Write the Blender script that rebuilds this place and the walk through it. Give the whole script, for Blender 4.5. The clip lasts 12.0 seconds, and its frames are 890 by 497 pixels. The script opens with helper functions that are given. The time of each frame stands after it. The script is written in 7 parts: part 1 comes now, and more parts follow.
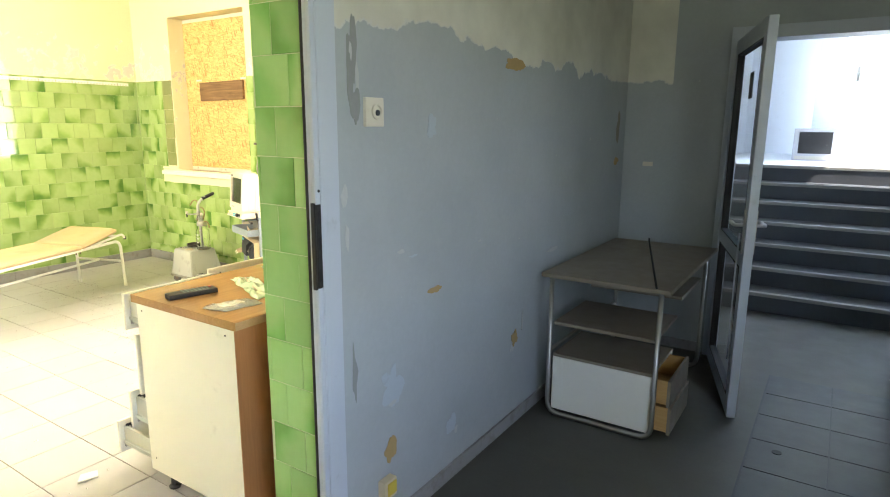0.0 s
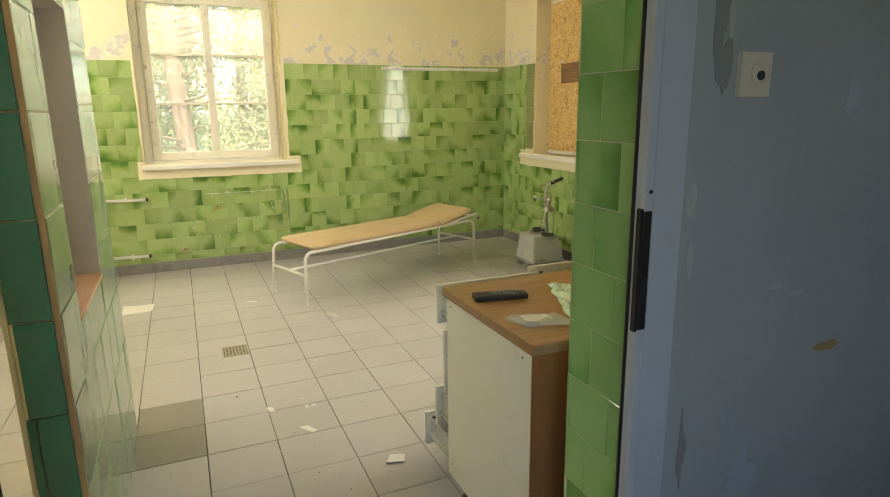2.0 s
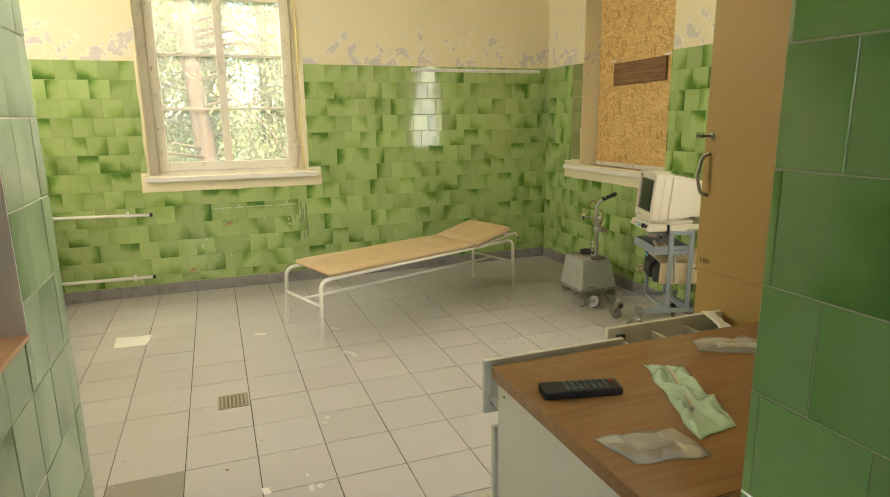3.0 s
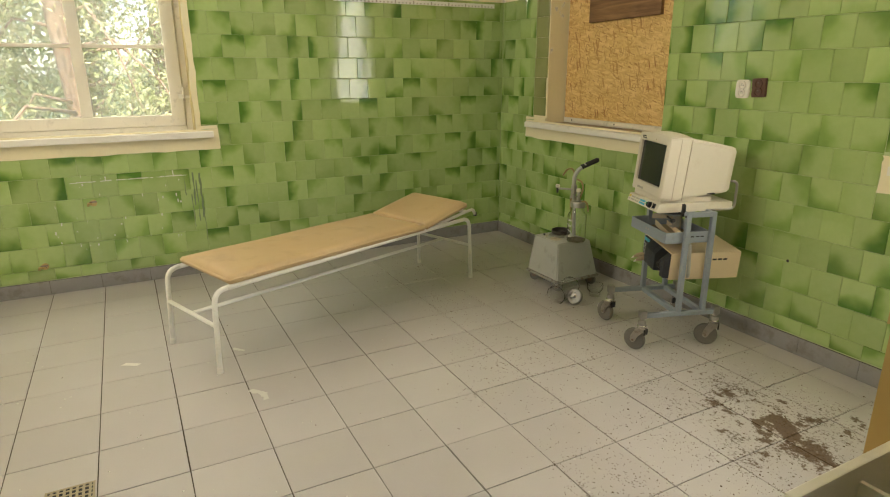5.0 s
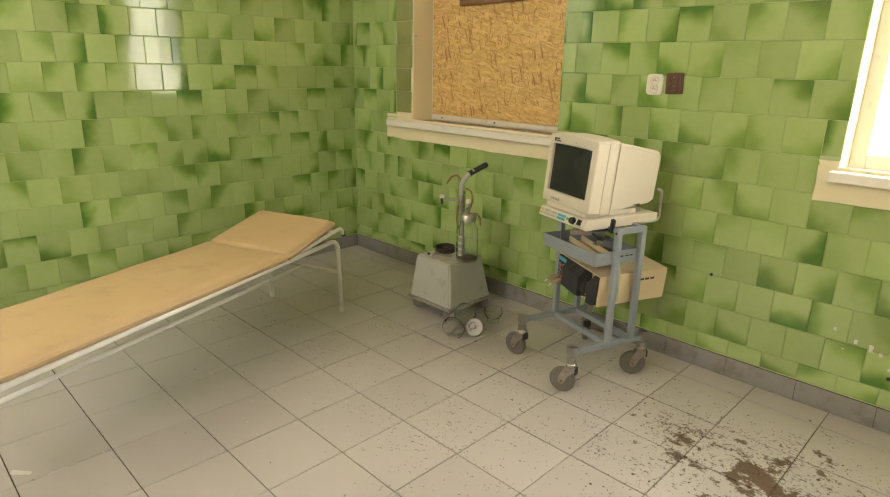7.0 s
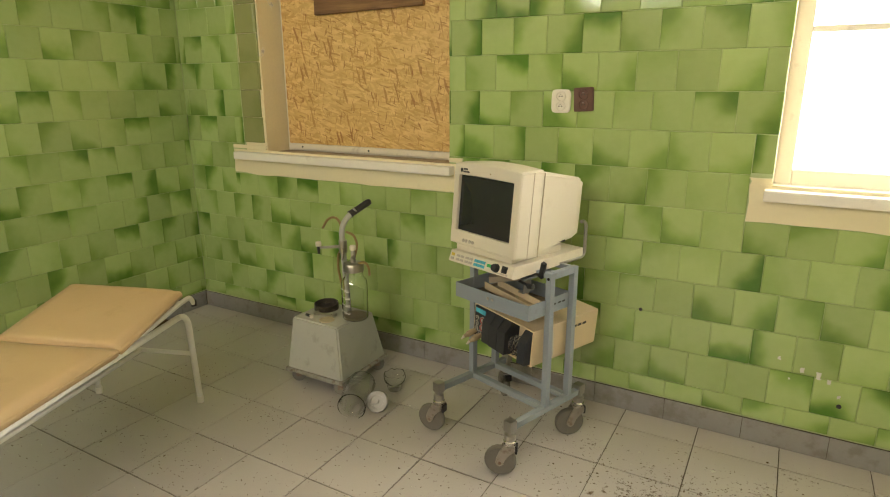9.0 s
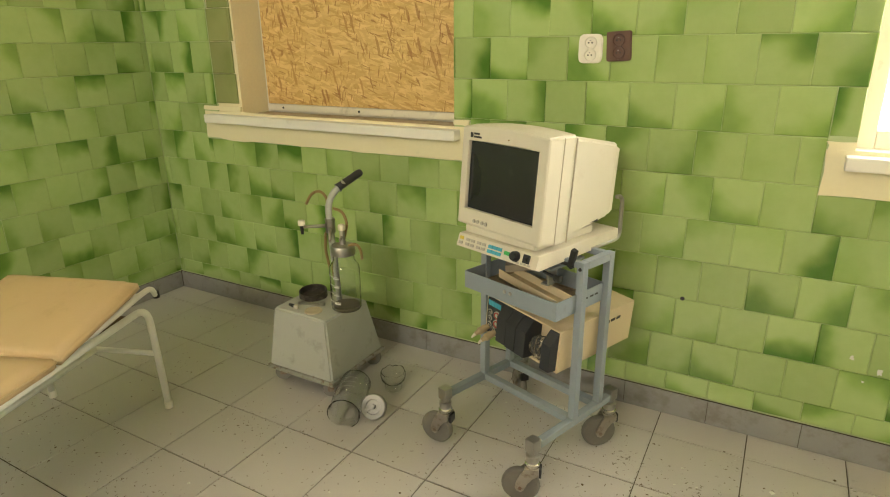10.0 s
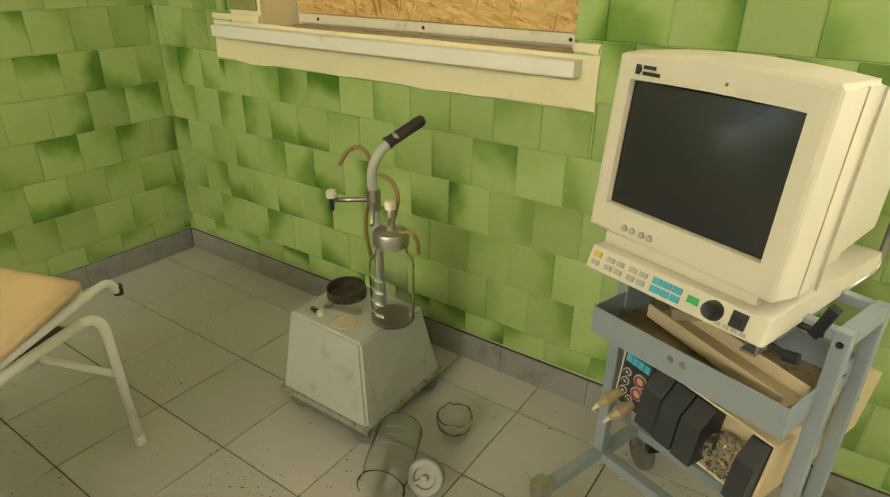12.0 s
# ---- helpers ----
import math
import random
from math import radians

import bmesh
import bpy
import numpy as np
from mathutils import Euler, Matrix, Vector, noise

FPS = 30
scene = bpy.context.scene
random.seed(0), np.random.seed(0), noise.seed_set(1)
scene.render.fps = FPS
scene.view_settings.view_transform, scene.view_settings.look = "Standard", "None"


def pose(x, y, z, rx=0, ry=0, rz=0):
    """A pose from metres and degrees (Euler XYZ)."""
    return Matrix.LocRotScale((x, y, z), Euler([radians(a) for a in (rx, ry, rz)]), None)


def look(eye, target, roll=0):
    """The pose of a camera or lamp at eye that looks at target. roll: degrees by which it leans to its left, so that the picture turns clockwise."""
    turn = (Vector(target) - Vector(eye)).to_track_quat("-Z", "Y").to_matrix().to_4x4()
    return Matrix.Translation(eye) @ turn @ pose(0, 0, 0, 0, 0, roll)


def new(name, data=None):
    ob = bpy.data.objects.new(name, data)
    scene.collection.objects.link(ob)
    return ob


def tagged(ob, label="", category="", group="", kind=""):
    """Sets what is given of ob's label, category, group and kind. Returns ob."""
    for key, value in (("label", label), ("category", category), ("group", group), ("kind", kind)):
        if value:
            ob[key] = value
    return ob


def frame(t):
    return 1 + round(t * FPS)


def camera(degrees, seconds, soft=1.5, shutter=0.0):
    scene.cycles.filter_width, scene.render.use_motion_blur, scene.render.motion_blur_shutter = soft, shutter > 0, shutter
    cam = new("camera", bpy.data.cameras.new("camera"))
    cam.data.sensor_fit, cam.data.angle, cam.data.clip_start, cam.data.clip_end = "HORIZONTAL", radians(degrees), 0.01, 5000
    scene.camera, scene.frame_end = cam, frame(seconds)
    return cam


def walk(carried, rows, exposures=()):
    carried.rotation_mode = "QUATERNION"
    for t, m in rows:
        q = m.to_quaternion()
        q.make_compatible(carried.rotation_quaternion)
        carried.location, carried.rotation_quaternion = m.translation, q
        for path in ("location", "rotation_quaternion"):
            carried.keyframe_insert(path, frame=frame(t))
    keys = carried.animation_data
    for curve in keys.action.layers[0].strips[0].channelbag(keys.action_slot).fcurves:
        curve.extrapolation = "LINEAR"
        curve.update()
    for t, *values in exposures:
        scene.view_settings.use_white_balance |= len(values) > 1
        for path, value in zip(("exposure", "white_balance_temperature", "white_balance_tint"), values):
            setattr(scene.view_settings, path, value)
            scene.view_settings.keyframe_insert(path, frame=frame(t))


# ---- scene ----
cam = camera(72.8, 12.0, soft=1.1)
PATH = [
    (0, (-0.916, 1.291, 1.556), (-1.985, 2.934, 1.156), 0.4),
    (0.5, (-0.959, 1.522, 1.574), (-2.427, 2.84, 1.245), 0.3),
    (1, (-0.966, 1.649, 1.571), (-2.633, 2.675, 1.163), -0.1),
    (1.5, (-1.02, 1.676, 1.554), (-2.779, 2.515, 1.104), -1.4),
    (2, (-1.251, 1.714, 1.53), (-3.041, 2.488, 1.083), -0.7),
    (2.5, (-1.568, 1.77, 1.535), (-3.364, 2.512, 1.066), -1.8),
    (3, (-1.915, 1.934, 1.526), (-3.744, 2.623, 1.1), -0.7),
    (3.5, (-2.221, 2.031, 1.517), (-4.01, 2.763, 1.003), 0.5),
    (3.7, (-2.346, 2.037, 1.512), (-4.12, 2.825, 1.032), 0.6),
    (5.3, (-3.134, 2.301, 1.457), (-4.814, 3.213, 0.866), -0.6),
    (5.5, (-3.211, 2.307, 1.458), (-4.876, 3.238, 0.858), -1.0),
    (6, (-3.465, 2.259, 1.443), (-5.066, 3.292, 0.835), -0.5),
    (6.5, (-3.645, 2.305, 1.428), (-5.111, 3.508, 0.793), 1.3),
    (7, (-3.85, 2.418, 1.43), (-5.194, 3.778, 0.846), 1.2),
    (7.5, (-3.999, 2.485, 1.427), (-5.255, 3.918, 0.822), 2.2),
    (7.7, (-4.048, 2.516, 1.416), (-5.23, 4.023, 0.839), 2.6),
    (9.3, (-4.468, 2.819, 1.427), (-5.415, 4.5, 0.902), -0.3),
    (9.5, (-4.51, 2.886, 1.418), (-5.492, 4.544, 0.884), -0.5),
    (10, (-4.634, 3.089, 1.383), (-5.561, 4.739, 0.736), -0.6),
    (10.5, (-4.822, 3.278, 1.383), (-5.691, 4.979, 0.789), 1.2),
    (11, (-4.945, 3.418, 1.346), (-5.83, 5.067, 0.642), 1.6),
    (11.5, (-5.06, 3.61, 1.315), (-6.073, 5.162, 0.564), -0.0),
    (12, (-5.173, 3.759, 1.26), (-6.19, 5.256, 0.41), 0.9),
]
EXPOSURES = [(0.0, 3.6, 6500, 10), (0.5, 3.05, 6500, 10), (1.0, 2.35, 6500, 10), (1.5, 2.1, 6500, 10), (2.0, 1.95, 6500, 10), (2.5, 1.95, 6500, 10), (3.5, 1.68, 6400, 10), (5.5, 1.65, 6400, 13), (6.5, 1.85, 6500, 14), (7.5, 2.0, 6500, 14), (9.5, 1.85, 6600, 11), (10.0, 2.1, 6600, 8), (10.5, 2.05, 6600, 6), (12.0, 2.2, 6650, 2)]
walk(cam, [(t, look(eye, target, roll)) for t, eye, target, roll in PATH], EXPOSURES)

# ---- world, sun, large lights ----
world = bpy.data.worlds.new("world")
scene.world = world
world.use_nodes = True
wn = world.node_tree
sky = wn.nodes.new("ShaderNodeTexSky")
sky.sky_type, sky.sun_disc, sky.sun_elevation, sky.sun_rotation = "NISHITA", False, radians(52), radians(97)
wn.nodes["Background"].inputs[1].default_value = 0.15
wn.links.new(sky.outputs[0], wn.nodes["Background"].inputs[0])
sun = new("sun", bpy.data.lights.new("sun", "SUN"))
sun.data.energy, sun.data.angle, sun.data.color = 4.0, radians(0.6), (1.0, 0.95, 0.86)
sun.matrix_world = look((8, -1, 10.5), (0, 0, 0))


def window_light(name, eye, target, sx, sy, watts, colour):
    lamp = new(name, bpy.data.lights.new(name, "AREA"))
    lamp.data.shape, lamp.data.size, lamp.data.size_y = "RECTANGLE", sx, sy
    lamp.data.energy, lamp.data.color = watts, colour
    lamp.matrix_world = look(eye, target)
    return lamp


# sky light that falls through the openings; those south and in the corridor are added
window_light("sky_light_window_1", (-8.45, 2.06, 3.55), (-5.4, 2.5, 0.6), 1.5, 0.9, 26, (1.0, 0.90, 0.74))
window_light("sky_light_window_3", (-3.78, 5.56, 1.95), (-5.2, 2.4, 2.6), 1.30, 1.78, 22, (1.0, 0.93, 0.80))
# fill through a supposed south opening, out of view, for the north wall
window_light("fill_light_south", (-5.6, -0.78, 2.76), (-5.7, 3.5, 2.6), 2.9, 0.4, 29, (1.0, 0.90, 0.74))
window_light("sky_light_hall", (2.0, 9.8, 2.9), (-1.0, 9.8, 2.0), 2.8, 1.9, 6, (0.90, 0.95, 1.0))
# added fill at an unseen opening, so the blue wall darkens away from it
window_light("fill_light_corridor", (0.69, 1.15, 1.75), (-2.2, 1.9, 1.5), 1.5, 1.4, 1.75, (0.97, 1.0, 0.97))


# ---- materials ----
class Nodes:
    """A short way to write node trees."""

    def __init__(self, name, rough=0.5, metal=0.0):
        self.m = bpy.data.materials.new(name)
        self.m.use_nodes = True
        self.t = self.m.node_tree
        self.b = self.t.nodes["Principled BSDF"]
        self.b.inputs["Roughness"].default_value, self.b.inputs["Metallic"].default_value = rough, metal

    def n(self, kind, **values):
        node = self.t.nodes.new("ShaderNode" + kind)
        for k, v in values.items():
            node.inputs[k.replace("_", " ")].default_value = v
        return node

    def wire(self, a, b):
        self.t.links.new(a, b)
        return self

    def place(self):
        return self.n("NewGeometry").outputs["Position"]

    def noise(self, scale, detail=4.0, rough=0.55, vector=None, distortion=0.0):
        node = self.n("TexNoise", Scale=scale, Detail=detail, Roughness=rough, Distortion=distortion)
        self.wire(vector if vector else self.place(), node.inputs["Vector"])
        return node.outputs["Fac"]

    def ramp(self, fac, stops):
        node = self.n("ValToRGB")
        e = node.color_ramp.elements
        while len(e) < len(stops):
            e.new(0.5)
        for el, (p, c) in zip(e, stops):
            el.position, el.color = p, (*c, 1) if len(c) == 3 else c
        self.wire(fac, node.inputs[0])
        return node.outputs[0]

    def grey(self, fac, a, b):
        return self.ramp(fac, [(a, (0, 0, 0)), (b, (1, 1, 1))])

    def mix(self, fac, a, b, mode="MIX"):
        node = self.t.nodes.new("ShaderNodeMix")
        node.data_type, node.blend_type = "RGBA", mode
        for src, i in ((fac, 0), (a, 6), (b, 7)):
            if isinstance(src, bpy.types.NodeSocket):
                self.wire(src, node.inputs[i])
            else:
                node.inputs[i].default_value = src if i == 0 else (*src, 1)
        return node.outputs[2]

    def math(self, op, a, b=0.0, c=0.0):
        node = self.t.nodes.new("ShaderNodeMath")
        node.operation = op
        for i, src in enumerate((a, b, c)):
            if isinstance(src, bpy.types.NodeSocket):
                self.wire(src, node.inputs[i])
            else:
                node.inputs[i].default_value = src
        return node.outputs[0]

    def bump(self, height, strength=0.2, dist=0.01):
        node = self.n("Bump", Strength=strength, Distance=dist)
        self.wire(height, node.inputs["Height"]).wire(node.outputs[0], self.b.inputs["Normal"])
        return self

    def colour(self, c):
        if isinstance(c, bpy.types.NodeSocket):
            self.wire(c, self.b.inputs["Base Color"])
        else:
            self.b.inputs["Base Color"].default_value = (*c, 1)
        return self

    def roughness(self, s):
        return self.wire(s, self.b.inputs["Roughness"])


def shade(c, k):
    return tuple(min(1.0, v * k) for v in c)


def worn(name, c, rough=0.5, metal=0.0, var=0.15, fine=60.0, coarse=4.0, dirt=(0.12, 0.09, 0.06), dirty=0.3, bump=0.1, spots=0.62):
    """A painted, moulded or metal surface with grain, uneven tone and patches of grime."""
    k = Nodes(name, rough, metal)
    a = k.mix(k.noise(fine), shade(c, 1 - var), shade(c, 1 + var))
    b = k.mix(k.noise(coarse), a, shade(c, 1 - var * 0.8))
    mask = k.math("MULTIPLY", k.grey(k.noise(coarse * 2.7, 6.0, 0.65), spots, spots + 0.14), dirty)
    k.colour(k.mix(mask, b, dirt))
    k.roughness(k.math("MULTIPLY_ADD", k.noise(coarse * 3), 0.25, rough - 0.1))
    if bump:
        k.bump(k.noise(fine * 1.5), bump, 0.002)
    return k.m


def glass(name, tint=(1, 1, 1), rough=0.02, ior=1.12, clear=1.0):
    k = Nodes(name, rough)
    k.colour(tint)
    k.b.inputs["Transmission Weight"].default_value, k.b.inputs["IOR"].default_value = clear, ior
    return k.m


def dusty_haze_glass(name, film):
    """Old window glass: a thin, streaky film of dust that also supplies the glare haze over the view."""
    k = Nodes(name, 0.03)
    k.colour((0.97, 0.98, 0.95))
    k.b.inputs["Transmission Weight"].default_value, k.b.inputs["IOR"].default_value = 1.0, 1.12
    dust, mixer = k.n("BsdfTranslucent", Color=(0.92, 0.88, 0.70, 1)), k.n("MixShader")
    fac = k.math("MULTIPLY_ADD", k.noise(3.5, 6.0, 0.65), film, film * 0.5)
    out = k.t.nodes["Material Output"]
    k.wire(fac, mixer.inputs[0]).wire(k.b.outputs[0], mixer.inputs[1]).wire(dust.outputs[0], mixer.inputs[2]).wire(mixer.outputs[0], out.inputs[0])
    return k.m


def glazed_tile(name, light, mid, dark, rough=0.1, strength=1.0):
    """Glazed ceramic: every tile has its own tone and a cloud of darker glaze towards one of its edges."""
    k = Nodes(name, rough)
    info, geo, uv = k.n("ObjectInfo"), k.n("NewGeometry"), k.n("UVMap")
    rnd = k.math("FRACT", k.math("ADD", info.outputs["Random"], geo.outputs["Random Per Island"]))
    xyz = k.n("SeparateXYZ")
    k.wire(uv.outputs[0], xyz.inputs[0])
    pick = [k.math("FRACT", k.math("MULTIPLY", rnd, f)) for f in (7.31, 13.7, 19.9, 29.3, 57.1, 83.3)]
    shift = k.n("CombineXYZ")
    for i in range(3):
        k.wire(k.math("MULTIPLY", pick[i + 2], 9.0), shift.inputs[i])
    spot = k.n("VectorMath")
    spot.operation = "ADD"
    k.wire(k.place(), spot.inputs[0]).wire(shift.outputs[0], spot.inputs[1])
    cloud = k.noise(7.0, 2.0, 0.45, spot.outputs[0])
    mottle = k.noise(24.0, 3.0, 0.55, spot.outputs[0])
    # the glaze pools towards an edge or a corner that differs from tile to tile
    angle = k.math("MULTIPLY", pick[0], 6.2832)
    u = k.math("MULTIPLY", k.math("SUBTRACT", xyz.outputs[0], 0.5), k.math("COSINE", angle))
    v = k.math("MULTIPLY", k.math("SUBTRACT", xyz.outputs[1], 0.5), k.math("SINE", angle))
    ramp = k.math("ADD", k.math("ADD", u, v), k.math("MULTIPLY_ADD", cloud, 1.1, -0.50))
    pool = k.n("MapRange")
    pool.interpolation_type = "SMOOTHSTEP"
    pool.inputs["From Min"].default_value, pool.inputs["From Max"].default_value = -0.10, 0.62
    k.wire(ramp, pool.inputs["Value"])
    amount = k.math("MULTIPLY_ADD", pick[3], 1.05 * strength, 0.06)
    g = k.math("ADD", k.math("MULTIPLY", pool.outputs[0], amount), k.math("MULTIPLY_ADD", mottle, 0.22, -0.08))
    c = k.ramp(g, [(0.0, light), (0.42, mid), (1.0, dark)])
    tone = k.math("MULTIPLY_ADD", pick[4], 0.26, 0.88)
    grey = k.n("CombineColor")
    for i in range(3):
        k.wire(tone, grey.inputs[i])
    c = k.mix(1.0, c, grey.outputs[0], "MULTIPLY")
    c = k.mix(k.math("MULTIPLY", k.grey(k.noise(26.0, 5.0, 0.7), 0.66, 0.8), 0.25), c, (0.30, 0.26, 0.14))
    k.colour(c)
    k.roughness(k.math("MULTIPLY_ADD", k.noise(14.0, 5.0, 0.7), 0.10, rough - 0.07))
    k.bump(k.math("ADD", k.noise(9.0, 2.0), k.math("MULTIPLY", k.noise(34.0, 2.0), 0.25)), 0.07, 0.004)
    return k.m


M = {}
M["tile_green"] = glazed_tile("tile_green", (0.35, 0.46, 0.175), (0.235, 0.355, 0.092), (0.078, 0.182, 0.026), 0.09)
M["tile_jamb"] = glazed_tile("tile_jamb", (0.29, 0.49, 0.18), (0.21, 0.42, 0.12), (0.10, 0.27, 0.05), 0.12, 0.8)
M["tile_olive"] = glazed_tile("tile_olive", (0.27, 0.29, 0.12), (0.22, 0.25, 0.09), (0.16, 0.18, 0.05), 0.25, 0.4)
M["tile_marble"] = glazed_tile("tile_marble", (0.26, 0.345, 0.215), (0.205, 0.29, 0.17), (0.14, 0.215, 0.11), 0.11, 0.8)
M["tile_dark"] = glazed_tile("tile_dark", (0.03, 0.19, 0.165), (0.02, 0.145, 0.125), (0.01, 0.08, 0.07), 0.1, 0.6)
M["grout"] = worn("grout", (0.44, 0.52, 0.27), 0.9, var=0.12, dirty=0.4)
M["grout_green"] = worn("grout_green", (0.50, 0.58, 0.34), 0.9, var=0.1, dirty=0.3)
M["grout_pale"] = worn("grout_pale", (0.62, 0.60, 0.46), 0.9, var=0.1, dirty=0.2)
M["floor_grout"] = worn("floor_grout", (0.085, 0.066, 0.045), 0.95, var=0.3, dirty=0.5)


def floor_tile_material(name, one, two):
    k = Nodes(name, 0.42)
    rnd = k.n("ObjectInfo").outputs["Random"]
    base = k.mix(rnd, one, two)
    c = k.mix(k.noise(160.0, 2.0), k.mix(0.12, base, (0.2, 0.19, 0.17)), base)
    c = k.mix(k.math("MULTIPLY", k.noise(1.4, 2.0, 0.5), 0.40), c, (0.28, 0.265, 0.24))
    # specks of dirt, thickest on the stretch of floor before the third window
    p = k.n("SeparateXYZ")
    k.wire(k.place(), p.inputs[0])
    dx = k.math("MULTIPLY", k.math("ADD", p.outputs[0], 4.28), 0.62)
    dy = k.math("ADD", p.outputs[1], -4.55)
    near = k.math("SUBTRACT", 1.0, k.math("SQRT", k.math("ADD", k.math("MULTIPLY", dx, dx), k.math("MULTIPLY", dy, dy))))
    near = k.math("MAXIMUM", near, 0.0)
    fine = k.math("ADD", k.noise(62.0, 5.0, 0.7), k.math("MULTIPLY_ADD", k.noise(5.0, 4.0, 0.6), 0.55, -0.275))
    specks = k.grey(k.math("ADD", fine, k.math("MULTIPLY", near, 0.21)), 0.735, 0.79)
    c = k.mix(k.math("MULTIPLY", specks, 0.8), c, (0.095, 0.062, 0.032))
    thick = k.grey(k.math("ADD", k.noise(7.0, 7.0, 0.72), k.math("MULTIPLY", k.math("POWER", near, 2.0), 0.30)), 0.72, 0.76)
    c = k.mix(k.math("MULTIPLY", thick, 0.95), c, k.mix(k.noise(90.0, 3.0), (0.05, 0.028, 0.01), (0.15, 0.09, 0.038)))
    chips = k.grey(k.noise(38.0, 3.0, 0.6), 0.78, 0.80)
    c = k.mix(chips, c, (0.72, 0.70, 0.64))
    k.colour(c)
    k.roughness(k.math("ADD", k.math("MULTIPLY_ADD", k.noise(12.0, 4.0), 0.14, 0.265), k.math("MULTIPLY", k.math("ADD", specks, thick), 0.30)))
    k.bump(k.math("ADD", k.noise(220.0, 2.0), k.math("MULTIPLY", specks, 2.0)), 0.15, 0.0015)
    return k.m


M["floor_tile"] = floor_tile_material("floor_tile", (0.49, 0.465, 0.45), (0.54, 0.515, 0.50))
M["floor_tile_dark"] = floor_tile_material("floor_tile_dark", (0.25, 0.225, 0.185), (0.27, 0.24, 0.20))


def plaster_material(name, paint, under, edge, level, scale=3.2, low=0.60):
    """Old paint, flaking off in islands over the older coat."""
    k = Nodes(name, 0.75)
    c = k.mix(k.noise(70.0), shade(paint, 0.93), shade(paint, 1.05))
    c = k.mix(k.math("MULTIPLY", k.grey(k.noise(1.1, 4.0), 0.4, 0.75), 0.35), c, shade(paint, 0.78))
    p = k.n("SeparateXYZ")
    k.wire(k.place(), p.inputs[0])
    nearness = k.math("SUBTRACT", 0.16, k.math("MULTIPLY", k.math("ABSOLUTE", k.math("SUBTRACT", p.outputs[2], level)), 0.35))
    f = k.math("ADD", k.noise(scale, 8.0, 0.62, distortion=0.4), k.math("MAXIMUM", nearness, -0.08))
    mask, rim = k.grey(f, low, low + 0.012), k.grey(f, low - 0.03, low)
    c = k.mix(rim, c, edge)
    c = k.mix(mask, c, k.mix(k.noise(18.0, 6.0), under, shade(under, 0.7)))
    k.colour(c)
    k.bump(k.math("SUBTRACT", k.noise(120.0, 3.0), k.math("MULTIPLY", mask, 4.0)), 0.25, 0.002)
    return k.m


M["plaster"] = plaster_material("plaster", (0.78, 0.70, 0.47), (0.71, 0.66, 0.59), (0.84, 0.79, 0.64), 2.06, 6.0, 0.68)
M["plaster_plain"] = worn("plaster_plain", (0.80, 0.73, 0.50), 0.8, var=0.06, dirty=0.15, bump=0.2)
M["ceiling_paint"] = worn("ceiling_paint", (0.78, 0.74, 0.62), 0.9, var=0.05, dirty=0.2)


def blue_wall_material():
    k = Nodes("blue_wall_paint", 0.6)
    blue, beige = (0.37, 0.395, 0.41), (0.68, 0.66, 0.57)
    c = k.mix(k.noise(45.0, 5.0), shade(blue, 0.93), shade(blue, 1.06))
    c = k.mix(k.math("MULTIPLY", k.grey(k.noise(2.3, 6.0), 0.42, 0.7), 0.4), c, shade(blue, 0.8))
    p = k.n("SeparateXYZ")
    k.wire(k.place(), p.inputs[0])
    ragged = k.math("MULTIPLY_ADD", k.noise(5.5, 7.0, 0.6), 0.22, -0.11)
    big = k.math("MULTIPLY_ADD", k.noise(1.3, 2.0), 0.22, -0.11)
    f = k.math("ADD", k.math("SUBTRACT", p.outputs[2], 1.87), k.math("ADD", ragged, big))
    stop = k.math("LESS_THAN", p.outputs[0], -1.93)
    mask = k.math("MULTIPLY", k.grey(f, 0.0, 0.012), stop)
    rim = k.math("MULTIPLY", k.grey(f, -0.02, 0.0), stop)
    c = k.mix(rim, c, (0.55, 0.56, 0.56))
    c = k.mix(mask, c, k.mix(k.grey(k.noise(3.0, 5.0), 0.35, 0.7), beige, shade(beige, 0.78)))
    flakes = k.grey(k.noise(9.0, 6.0, 0.6, distortion=0.3), 0.705, 0.715)
    c = k.mix(k.math("MULTIPLY", flakes, 0.8), c, (0.52, 0.53, 0.50))
    k.colour(c)
    k.roughness(k.math("MULTIPLY_ADD", k.noise(6.0), 0.3, 0.5))
    k.bump(k.math("SUBTRACT", k.noise(30.0, 4.0), k.math("MULTIPLY", k.math("ADD", mask, flakes), 1.5)), 0.3, 0.004)
    return k.m


M["blue_wall"] = blue_wall_material()


